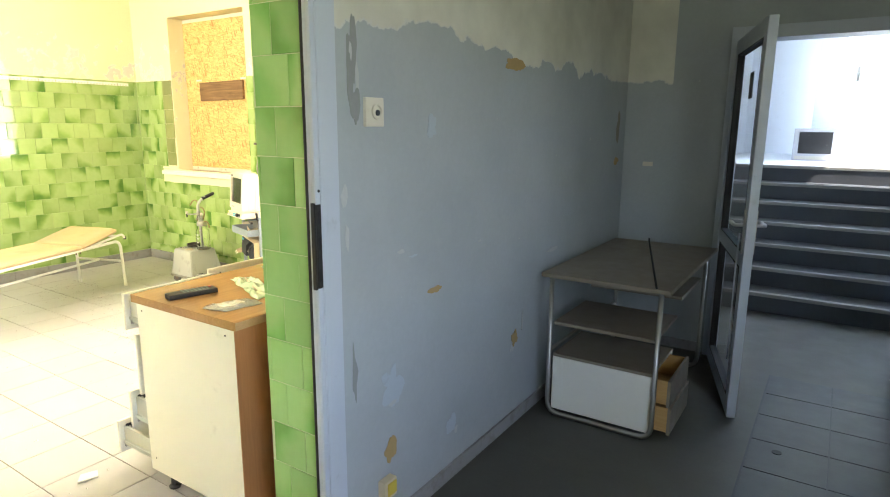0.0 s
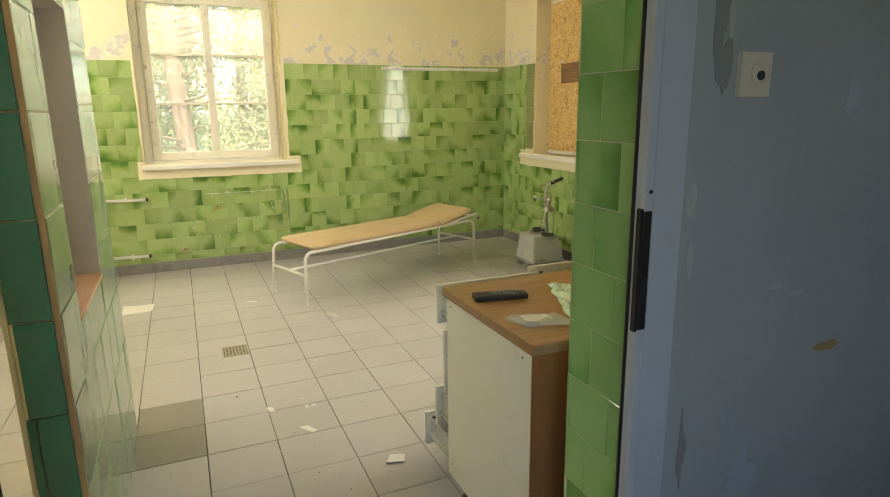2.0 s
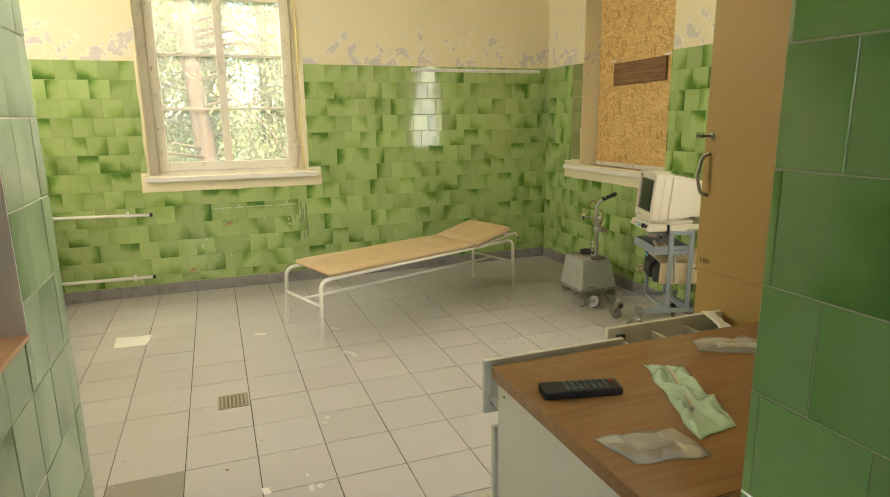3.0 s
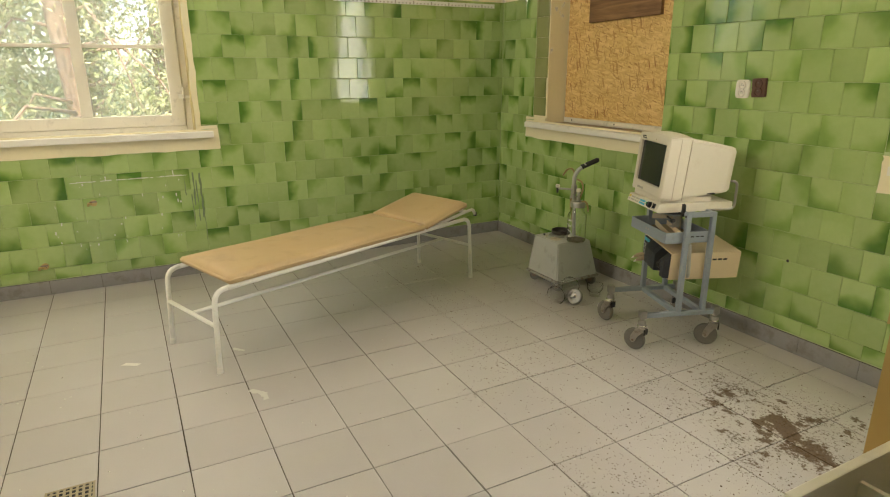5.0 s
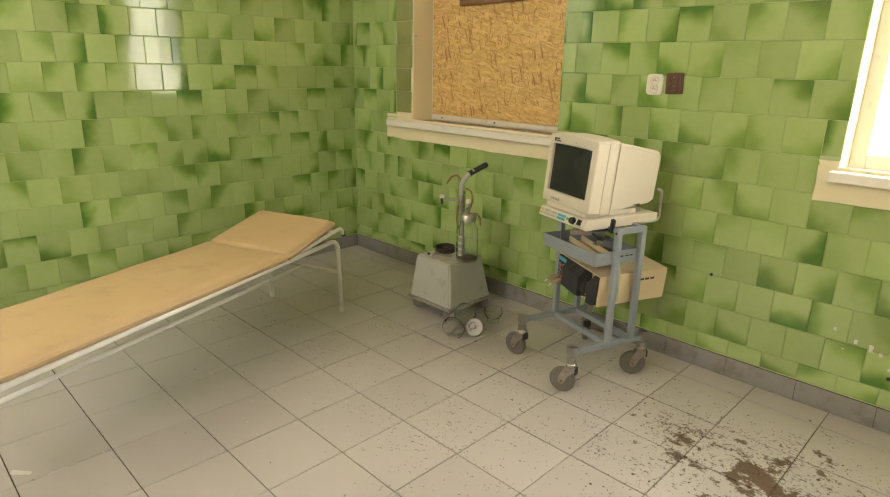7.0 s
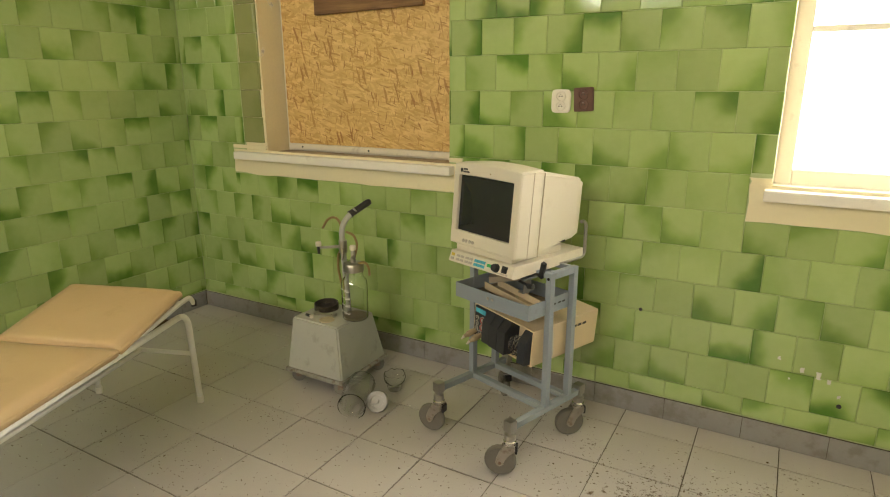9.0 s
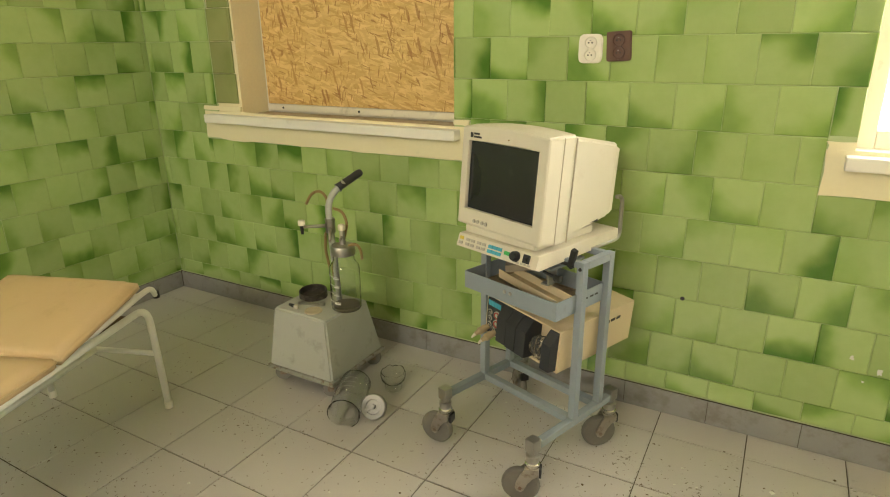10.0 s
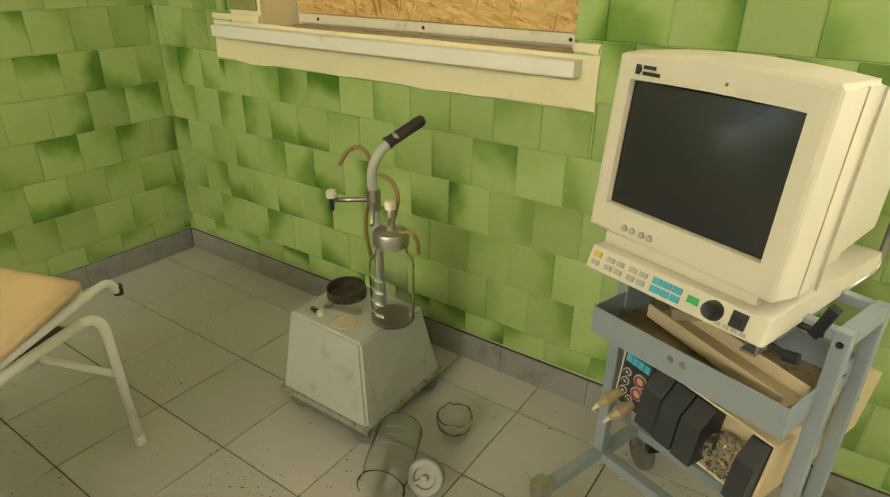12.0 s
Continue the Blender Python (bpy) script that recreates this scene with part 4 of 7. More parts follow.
def suction_pump():
    ob = thing("suction_pump", pose(-6.255, 4.905, 0), "grey medical suction pump on castors with collection bottle", "suction pump")
    z0, z1 = 0.075, 0.333
    body = bmesh.new()
    low = [(-0.172, -0.178), (0.170, -0.178), (0.170, 0.178), (-0.172, 0.178)]
    high = [(-0.152, -0.140), (0.132, -0.150), (0.148, 0.110), (-0.152, 0.118)]
    a, b = [body.verts.new((x, y, z0)) for x, y in low], [body.verts.new((x, y, z1)) for x, y in high]
    body.faces.new(a[::-1]), body.faces.new(b)
    for i in range(4):
        body.faces.new((a[i], a[(i + 1) % 4], b[(i + 1) % 4], b[i]))
    bmesh.ops.bevel(body, geom=body.edges[:], offset=0.008, segments=3, affect="EDGES")
    part("housing", body, "grey_enamel", ob, "tapered grey enamelled sheet housing")
    part("base_rim", box(-0.178, 0.176, -0.184, 0.184, 0.062, 0.080, 0.004), "rust_enamel", ob, "chipped rusty base rim")
    for x, y in ((-0.13, -0.14), (0.14, -0.15), (0.14, 0.145), (-0.13, 0.14)):
        c = part("castor", merged(lathe([(0.0, -0.013), (0.034, -0.013), (0.036, -0.006), (0.036, 0.006), (0.034, 0.013), (0.0, 0.013)], 20, pose(x, y, 0.036, 90, 0, 30)), lathe([(0.0, -0.015), (0.014, -0.015), (0.014, 0.015), (0.0, 0.015)], 14, pose(x, y, 0.036, 90, 0, 30))), "rubber", ob, "worn rubber castor")
        part("castor_fork", merged(box(-0.012, 0.014, -0.022, -0.016, 0.03, 0.066, 0.002, pose(x, y, 0, 0, 0, 30)), box(-0.012, 0.014, 0.016, 0.022, 0.03, 0.066, 0.002, pose(x, y, 0, 0, 0, 30)), box(-0.014, 0.014, -0.022, 0.022, 0.058, 0.066, 0.002, pose(x, y, 0, 0, 0, 30))), "rust_steel", c)
    px, py = 0.044, 0.012
    part("pole", tube(arc([(px, py + 0.04, 0.30), (px, py + 0.01, 0.79), (px + 0.035, py + 0.08, 0.845)], 0.06, 8), 0.0135, 14), "grey_enamel", ob, "bent grey tube handle")
    part("grip", tube([(px + 0.022, py + 0.055, 0.826), (px + 0.026, py + 0.063, 0.832), (px + 0.056, py + 0.155, 0.872), (px + 0.060, py + 0.165, 0.876)], [0.020, 0.0165, 0.0165, 0.013], 14), "black", ob, "black rubber grip")
    part("collar", lathe([(0.0145, -0.03), (0.020, -0.03), (0.020, 0.03), (0.0145, 0.03)], 18, pose(px, py + 0.018, 0.675)), "chrome", ob)
    arm = part("arm", tube([(px, py + 0.018, 0.675), (px - 0.09, py - 0.045, 0.672)], [0.008, 0.006], 10), "chrome", ob)
    part("valve", lathe([(0.0, -0.026), (0.006, -0.026), (0.008, 0.0), (0.008, 0.012), (0.0, 0.012)], 12, pose(px - 0.095, py - 0.048, 0.668)), "black", arm)
    part("valve_knob", lathe([(0.0, 0.012), (0.014, 0.012), (0.015, 0.026), (0.012, 0.032), (0.0, 0.033)], 14, pose(px - 0.095, py - 0.048, 0.668)), "plastic_cream", arm, "cream plastic knob")
    part("arm", tube([(px, py + 0.018, 0.675), (px + 0.045, py - 0.045, 0.63)], [0.008, 0.006], 10), "chrome", ob)
    # collection bottle
    bx, by = 0.122, 0.006
    jar = part("bottle", lathe(jar_profile(0.063, 0.245), 32, pose(bx, by, z1)), "jar_glass", ob, "clear glass collection bottle with scale")
    for i, z in enumerate((0.045, 0.082, 0.118, 0.155)):
        part("scale_mark", arc_strip(0.0634, z, 0.0016, 2.9, 0.55 - 0.05 * (i % 2), pose(bx, by, z1)), "scale_white", jar)
        part("scale_figure", arc_strip(0.0634, z - 0.008, 0.005, 3.2, 0.22, pose(bx, by, z1)), "scale_white", jar)
    part("residue", lathe([(0.0, 0.004), (0.057, 0.004), (0.0585, 0.014), (0.0, 0.012)], 24, pose(bx, by, z1)), "residue", jar, "dried residue in the bottle")
    part("bottle_cap", lathe([(0.0, 0.238), (0.049, 0.238), (0.050, 0.268), (0.046, 0.276), (0.014, 0.280), (0.012, 0.300), (0.0, 0.300)], 28, pose(bx, by, z1)), "chrome", jar, "dull steel bottle cap")
    part("bottle_valve", merged(lathe([(0.0, 0.298), (0.011, 0.298), (0.011, 0.330), (0.007, 0.340), (0.0, 0.340)], 14, pose(bx, by, z1)), tube([(bx, by, z1 + 0.315), (bx + 0.012, by - 0.03, z1 + 0.305)], 0.006, 10)), "chrome", jar)
    part("valve_knob", lathe([(0.0, 0.340), (0.015, 0.340), (0.016, 0.356), (0.012, 0.362), (0.0, 0.363)], 14, pose(bx, by, z1)), "plastic_cream", jar, "cream plastic knob")
    for pts in ([(px - 0.11, py + 0.005, 0.755), (px - 0.09, py + 0.02, 0.80), (px - 0.055, py + 0.035, 0.812), (px - 0.02, py + 0.03, 0.79), (px - 0.012, py + 0.03, 0.74)],
                [(px + 0.012, py + 0.03, 0.745), (px + 0.05, py + 0.04, 0.735), (px + 0.075, py + 0.035, 0.69), (px + 0.07, py + 0.02, 0.64), (bx - 0.01, by + 0.02, 0.625)],
                [(bx + 0.03, by, 0.61), (bx + 0.06, by + 0.01, 0.622), (bx + 0.075, by + 0.02, 0.595), (bx + 0.07, by + 0.03, 0.55)],
                [(px - 0.012, py + 0.03, 0.66), (px - 0.045, py + 0.035, 0.63), (px - 0.055, py + 0.04, 0.55), (px - 0.04, py + 0.045, 0.46), (px - 0.02, py + 0.05, 0.38), (px - 0.01, py + 0.05, 0.334)]):
        part("hose", tube(arc(pts, 0.02, 4), 0.0062, 10), "hose", ob, "yellow-brown rubber hose")
    # gauge let into the lid
    part("gauge", merged(lathe([(0.0, 0.0015), (0.033, 0.0015), (0.033, 0.004), (0.036, 0.004), (0.0375, 0.0)], 28, pose(0.022, -0.09, z1)), box(-0.002, 0.02, -0.001, 0.001, 0.0015, 0.003, 0, pose(0.022, -0.09, z1, 0, 0, 130))), "gauge_face", ob, "round pressure gauge with yellowed dial")
    return ob


def arc_strip(r, z, h, mid, half, m):
    """A thin curved mark on a jar."""
    bm, rows = bmesh.new(), []
    for i in range(9):
        a = mid + math.pi * 0.5 + half * (i / 8 * 2 - 1)
        rows.append([bm.verts.new((q * math.cos(a), q * math.sin(a), w)) for q, w in ((r, z), (r, z + h), (r + 0.0006, z + h), (r + 0.0006, z))])
    for p, q in zip(rows, rows[1:]):
        for j in range(4):
            bm.faces.new((p[j], p[(j + 1) % 4], q[(j + 1) % 4], q[j]))
    bm.faces.new(rows[0]), bm.faces.new(rows[-1][::-1])
    bmesh.ops.recalc_face_normals(bm, faces=bm.faces[:])
    bm.transform(m)
    return bm


suction_pump()
lid_ob = thing("gauge_cover", pose(-6.335, 4.935, 0.334, 4, 0, 20), "dusty dark round metal cover lying on the pump", "cover")
part("dish", lathe([(0.0, 0.004), (0.054, 0.004), (0.057, 0.030), (0.060, 0.030), (0.061, 0.0), (0.0, 0.0)], 28), "tarnished", lid_ob)
nut = thing("bottle_stopper", pose(-6.352, 4.805, 0.334), "small cream and black stopper lying on the pump", "stopper")
part("stem", tube([(0, 0, 0.008), (0.03, -0.005, 0.008)], 0.007, 10), "black", nut)
part("cap", lathe([(0.0, 0.0), (0.010, 0.0), (0.010, 0.014), (0.0, 0.015)], 12, pose(0.038, -0.006, 0.0)), "plastic_cream", nut)
spanner = thing("clamp", pose(-6.285, 4.858, 0.334, 0, 0, 12), "grey metal clamp lying on the pump", "clamp")
part("bar", box(-0.04, 0.055, -0.009, 0.009, 0.0, 0.008, 0.003), "chrome", spanner)
part("jaw", box(-0.052, -0.036, -0.013, 0.013, 0.0, 0.012, 0.003), "chrome", spanner)
part("screw_head", lathe([(0.0, 0.0), (0.012, 0.0), (0.012, 0.014), (0.0, 0.014)], 12, pose(0.052, 0.006, 0)), "chrome", spanner)

jar_ob = thing("glass_jar", pose(-6.02, 4.80, 0.0645, 0, 0, 0), "empty clear glass jar lying on the floor", "jar")
jar_part = part("jar", lathe(jar_profile(0.064, 0.215, 0.93), 32, pose(0, 0, 0, 92, 0, 24)), "jar_glass", jar_ob)
for z in (0.06, 0.09, 0.12):
    part("scale_mark", arc_strip(0.0644, z, 0.0016, 0.0, 0.4, pose(0, 0, 0, 92, 0, 24)), "scale_white", jar_part)
cap_ob = thing("jar_closure", pose(-5.865, 4.705, 0.052, 62, 0, 20), "steel bottle cap with a wing nut, tipped on its edge", "bottle cap")
part("cap", lathe([(0.0, -0.014), (0.049, -0.014), (0.050, 0.010), (0.046, 0.014), (0.030, 0.014), (0.028, 0.008), (0.0, 0.008)], 28), "dull_steel", cap_ob)
part("wing_nut", merged(lathe([(0.0, 0.008), (0.009, 0.008), (0.009, 0.026), (0.0, 0.026)], 12), box(-0.03, 0.012, -0.005, 0.005, 0.012, 0.022, 0.003, pose(0, 0, 0, 0, 0, 35))), "dull_steel", cap_ob)
dish = thing("broken_glass_vessel", pose(-5.915, 4.915, 0.0), "broken clear glass vessel standing on the floor", "glassware")
profile = [(0.0, 0.0), (0.034, 0.0), (0.036, 0.004), (0.036, 0.035), (0.050, 0.050), (0.054, 0.070), (0.052, 0.085), (0.049, 0.084), (0.051, 0.070), (0.047, 0.053), (0.033, 0.038), (0.033, 0.004), (0.0, 0.003)]
bowl = lathe(profile, 26)
for v in bowl.verts:
    if v.co.z > 0.06:
        v.co.z += 0.016 * noise.noise(Vector((v.co.x * 40, v.co.y * 40, 3.0)))
part("bowl", bowl, "jar_glass", dish)


# ---- monitor cart ----
CART = pose(-5.29, 4.84, 0, 0, 0, -18.5)


def square_bar(p, q, w, d=None, bevel=0.003):
    """A square bar from p to q."""
    p, q = Vector(p), Vector(q)
    d = d or w
    n = (q - p).length
    b = box(-w / 2, w / 2, -d / 2, d / 2, 0, n, bevel)
    b.transform(Matrix.Translation(p) @ (q - p).to_track_quat("Z", "Y").to_matrix().to_4x4())
    return b


def monitor_cart():
    ob = thing("equipment_cart", CART, "blue-grey steel equipment cart on four large castors", "cart")
    U, V0, V1 = 0.2, -0.01, 0.13
    for u in (-U, U):
        for v in (V0, V1):
            post = part("post", box(u - 0.0125, u + 0.0125, v - 0.0125, v + 0.0125, 0.215, 0.757, 0.003), "cart_blue", ob)
            part("bolt", lathe([(0.006, 0), (0.005, 0.003), (0, 0.003)], 10, pose(u, v - 0.0125, 0.735, 90)), "black", post)
        part("caster_arm", box(u - 0.0125, u + 0.0125, -0.225, 0.225, 0.19, 0.215, 0.003), "cart_blue", ob)
        part("top_rail", box(u - 0.0125, u + 0.0125, V0 + 0.0125, V1 - 0.0125, 0.732, 0.757, 0.003), "cart_blue", ob)
        part("handle", tube(arc([(u * 0.68, 0.12, 0.752), (u * 0.68, 0.285, 0.752), (u * 0.68, 0.285, 0.90), (u * 0.68, 0.25, 0.90)], 0.03, 5), 0.007, 10), "chrome", ob, "bent chrome tube handle") if u > 0 else None
    for v in (V0, V1):
        part("crossbar", box(-U + 0.0125, U - 0.0125, v - 0.0125, v + 0.0125, 0.19, 0.215, 0.003), "cart_blue", ob)
        part("crossbar", box(-U + 0.0125, U - 0.0125, v - 0.010, v + 0.010, 0.735, 0.755, 0.003), "cart_blue", ob)
    for u, v, turn in ((-U, -0.21, 200), (U, -0.21, 215), (U, 0.21, 235), (-U, 0.21, 150)):
        c = part("caster", merged(lathe([(0.0, 0.128), (0.016, 0.128), (0.018, 0.150), (0.022, 0.152), (0.022, 0.175), (0.015, 0.178), (0.015, 0.19), (0.0, 0.19)], 18, pose(u, v, 0)), box(u - 0.018, u + 0.018, v - 0.018, v + 0.018, 0.188, 0.232, 0.004)), "chrome", ob, "steel caster with rubber wheel")
        w = pose(u, v, 0, 0, 0, turn)
        cheek = [(-0.021, 0.128), (0.023, 0.128), (0.036, 0.108), (0.047, 0.082), (0.050, 0.062), (0.044, 0.050), (0.032, 0.046), (0.022, 0.054), (0.012, 0.078), (-0.004, 0.100), (-0.021, 0.112)]
        sides = []
        for v0 in (-0.0245, 0.0195):
            plate = prism(cheek, 0.0, 0.005, 0.0012)
            plate.transform(Matrix(((1, 0, 0, 0), (0, 0, 1, v0), (0, 1, 0, 0), (0, 0, 0, 1))))
            sides.append(plate)
        crown = prism([(-0.021, -0.0245), (0.023, -0.0245), (0.023, 0.0245), (-0.021, 0.0245)], 0.1285, 0.134, 0.002)
        part("fork", merged(*sides, crown), "fork_steel", c, "pressed steel fork", w)
        part("swivel_ring", lathe([(0.0, 0.134), (0.023, 0.134), (0.0245, 0.140), (0.0245, 0.148), (0.021, 0.152), (0.0, 0.152)], 22), "bright_chrome", c, "shiny swivel ring", w)
        part("tyre", lathe([(0.043, -0.0125), (0.055, -0.0125), (0.0595, -0.008), (0.061, 0.0), (0.0595, 0.008), (0.055, 0.0125), (0.043, 0.0125)], 32, pose(0.034, 0, 0.061, 90)), "tyre", c, "dusty dark rubber tyre", w)
        part("rim", lathe([(0.0, -0.007), (0.020, -0.007), (0.024, -0.004), (0.036, -0.004), (0.040, -0.0105), (0.0435, -0.0105), (0.0435, 0.0105), (0.040, 0.0105), (0.036, 0.004), (0.024, 0.004), (0.020, 0.007), (0.0, 0.007)], 28, pose(0.034, 0, 0.061, 90)), "rubber", c, "grey wheel disc", w)
        part("hub", lathe([(0.0, -0.026), (0.006, -0.026), (0.008, -0.0195), (0.014, -0.0125), (0.014, 0.0125), (0.008, 0.0195), (0.006, 0.026), (0.0, 0.026)], 18, pose(0.034, 0, 0.061, 90)), "rust_steel", c, "", w)
        part("brake", box(-0.030, -0.0215, -0.016, 0.016, 0.100, 0.132, 0.003), "black", c, "", w)
    # tray with folded edges, below the monitor
    t = 0.003
    part("tray_floor", box(-0.19, 0.19, -0.118, 0.125, 0.592, 0.592 + t), "tray_floor", ob, "dirty tray floor")
    tray = part("tray_rim", box(-0.193, 0.193, -0.121, -0.118, 0.592, 0.652, 0.001), "cart_blue", ob, "blue-grey sheet steel tray edge")
    part("tray_rim", box(-0.193, 0.193, 0.125, 0.128, 0.592, 0.652, 0.001), "cart_blue", ob)
    part("tray_rim", box(-0.193, -0.19, -0.118, 0.125, 0.592, 0.652, 0.001), "cart_blue", ob)
    part("tray_rim", box(0.19, 0.193, -0.118, 0.125, 0.592, 0.652, 0.001), "cart_blue", ob)
    for u in (-0.012, 0.012):
        part("rivet", lathe([(0.007, 0), (0.005, 0.003), (0, 0.003)], 10, pose(u, -0.121, 0.628, 90)), "chrome", tray)
    for u in (0.02, 0.05, 0.075):
        part("lettering", box(0.193, 0.1936, u, u + 0.018, 0.622, 0.628), "ink", tray)
    # bracket under the monitor
    part("swivel_plate", box(-0.11, 0.13, -0.07, 0.10, 0.722, 0.730, 0.002), "cart_blue", ob)
    part("swivel_bracket", merged(box(-0.075, 0.075, -0.022, 0.022, 0.0, 0.003, 0.001, pose(-0.01, -0.01, 0.700, 0, -8, 38)), box(-0.075, 0.075, -0.022, -0.019, -0.020, 0.0, 0.001, pose(-0.01, -0.01, 0.700, 0, -8, 38)), box(-0.075, 0.075, 0.019, 0.022, -0.020, 0.0, 0.001, pose(-0.01, -0.01, 0.700, 0, -8, 38)), tube([(0.05, 0.03, 0.62), (0.05, 0.03, 0.725)], 0.012, 12)), "grey_dark", ob, "pressed steel swivel bracket")
    part("channel", merged(box(-0.16, 0.16, -0.034, 0.034, 0.0, 0.003, 0.001, pose(0.015, -0.005, 0.606, 0, 0, -14)), box(-0.16, 0.16, -0.034, -0.030, 0.003, 0.030, 0.001, pose(0.015, -0.005, 0.606, 0, 0, -14)), box(-0.16, 0.16, 0.030, 0.034, 0.003, 0.030, 0.001, pose(0.015, -0.005, 0.606, 0, 0, -14))), "plastic_back", ob, "tan sheet channel lying in the tray")
    part("hook_plate", merged(box(0.085, 0.091, -0.030, 0.010, 0.655, 0.725, 0.002), box(0.060, 0.088, -0.030, 0.010, 0.650, 0.656, 0.002)), "dull_steel", ob, "bent steel hook plate")
    part("clamp_knob", merged(lathe([(0.0, 0.0), (0.010, 0.0), (0.010, 0.022), (0.0, 0.023)], 14, pose(0.145, -0.07, 0.705, 0, 80, 0)), tube([(0.10, -0.07, 0.715), (0.165, -0.07, 0.705)], 0.005, 8)), "black", ob)
    part("lever", merged(box(-0.009, 0.009, -0.008, 0.008, -0.015, 0.055, 0.004, pose(0.165, -0.02, 0.745, 12, 20, 0)), tube([(0.12, -0.02, 0.74), (0.175, -0.02, 0.74)], 0.006, 8)), "black", ob, "black plastic clamp lever")
    # strap that holds the module
    part("hanger", tube(arc([(0.165, 0.03, 0.59), (0.178, 0.03, 0.57), (0.178, 0.04, 0.40), (0.10, 0.05, 0.385), (-0.19, 0.05, 0.385)], 0.02), 0.010, 10), "grey_enamel", ob, "grey bent support bar")
    return ob


def module_rack():
    m = CART @ pose(0.0, -0.055, 0.395, 0, 4.5, -3)
    ob = thing("monitor_module", m, "beige patient monitor module rack with black plug-in units", "medical device")
    x0, x1, d, h = -0.165, 0.165, 0.385, 0.15
    part("case", merged(box(x0, x1, 0.0, d, h - 0.006, h, 0.002), box(x0, x1, 0.0, d, 0.0, 0.006, 0.002), box(x0, x0 + 0.006, 0.0, d, 0.006, h - 0.006), box(x1 - 0.006, x1, 0.0, d, 0.006, h - 0.006), box(x0 + 0.006, x1 - 0.006, 0.05, d - 0.004, 0.006, h - 0.006)), "plastic_back", ob, "yellowed beige sheet case")
    part("lettering", merged(*[box(x1, x1 + 0.001, 0.20 + i * 0.03, 0.222 + i * 0.03, 0.105, 0.115) for i in range(4)]), "ink", ob)
    units = []
    for i, (a, b, out) in enumerate(((0.006, 0.078, 0.0), (0.080, 0.126, 0.030), (0.128, 0.172, 0.034), (0.174, 0.218, 0.036), (0.285, 0.324, 0.034))):
        prof = [(-out, 0.012), (0.0 if out else -0.004, 0.006), (0.045, 0.006), (0.045, h - 0.01), (0.0 if out else -0.004, h - 0.01), (-out, h - 0.045)] if out else [(-0.004, 0.006), (0.045, 0.006), (0.045, h - 0.01), (-0.004, h - 0.01)]
        bm = prism(prof, 0, b - a - 0.002, 0.002)
        bm.transform(Matrix(((0, 0, 1, x0 + a), (1, 0, 0, 0), (0, 1, 0, 0), (0, 0, 0, 1))))
        units.append(part("plug_in_unit", bm, "charcoal", ob, "dark grey plug-in unit"))
    front = units[0]
    for i in range(4):
        part("label_strip", box(x0 + 0.012 + i * 0.015, x0 + 0.025 + i * 0.015, -0.006, -0.004, h - 0.035, h - 0.016), "key_cyan", front)
    for u, z, mat, r in ((0.056, 0.088, "socket_red", 0.013), (0.056, 0.055, "socket_red", 0.013), (0.022, 0.09, "gasket", 0.007), (0.022, 0.066, "gasket", 0.007), (0.022, 0.042, "gasket", 0.007), (0.04, 0.03, "gasket", 0.006)):
        part("socket", merged(lathe([(0.0, 0.0), (r, 0.0), (r, 0.005), (r * 0.7, 0.005), (r * 0.6, 0.001), (0, 0.001)], 16, pose(x0 + u, -0.004, z, 90))), mat, front)
        part("socket_ring", lathe([(r, 0.0), (r + 0.003, 0.0), (r + 0.003, 0.003), (r, 0.003)], 16, pose(x0 + u, -0.004, z, 90)), "key_grey", front)
    for u, z, s in ((0.016, 0.03, 1.0), (0.05, 0.022, 1.1)):
        plug = part("plug", lathe([(0.0, 0.0), (0.010, 0.0), (0.010, 0.012), (0.013, 0.014), (0.013, 0.04), (0.009, 0.044), (0.007, 0.058), (0.0, 0.06)], 16, pose(x0 + u, -0.004, z, 108, 0, -8)), "plug_tan", front, "corroded tan cable plug")
        part("cable_stub", tube([(x0 + u - 0.008, -0.058, z - 0.018), (x0 + u - 0.012, -0.070, z - 0.030)], [0.006, 0.003], 8), "plastic_cream", front)
    # crumpled clear bag between the units
    bag = bmesh.new()
    bmesh.ops.create_icosphere(bag, subdivisions=4, radius=0.036)
    for v in bag.verts:
        fold = abs(noise.noise(v.co * 60)) + 0.5 * abs(noise.noise(v.co * 140))
        v.co *= 0.85 + 0.55 * fold
    bag.transform(pose(x0 + 0.25, 0.008, 0.055))
    ob2 = thing("plastic_bag", m, "crumpled clear plastic bag stuffed between the units", "plastic bag")
    part("film", bag, "clear_film", ob2)
    return ob


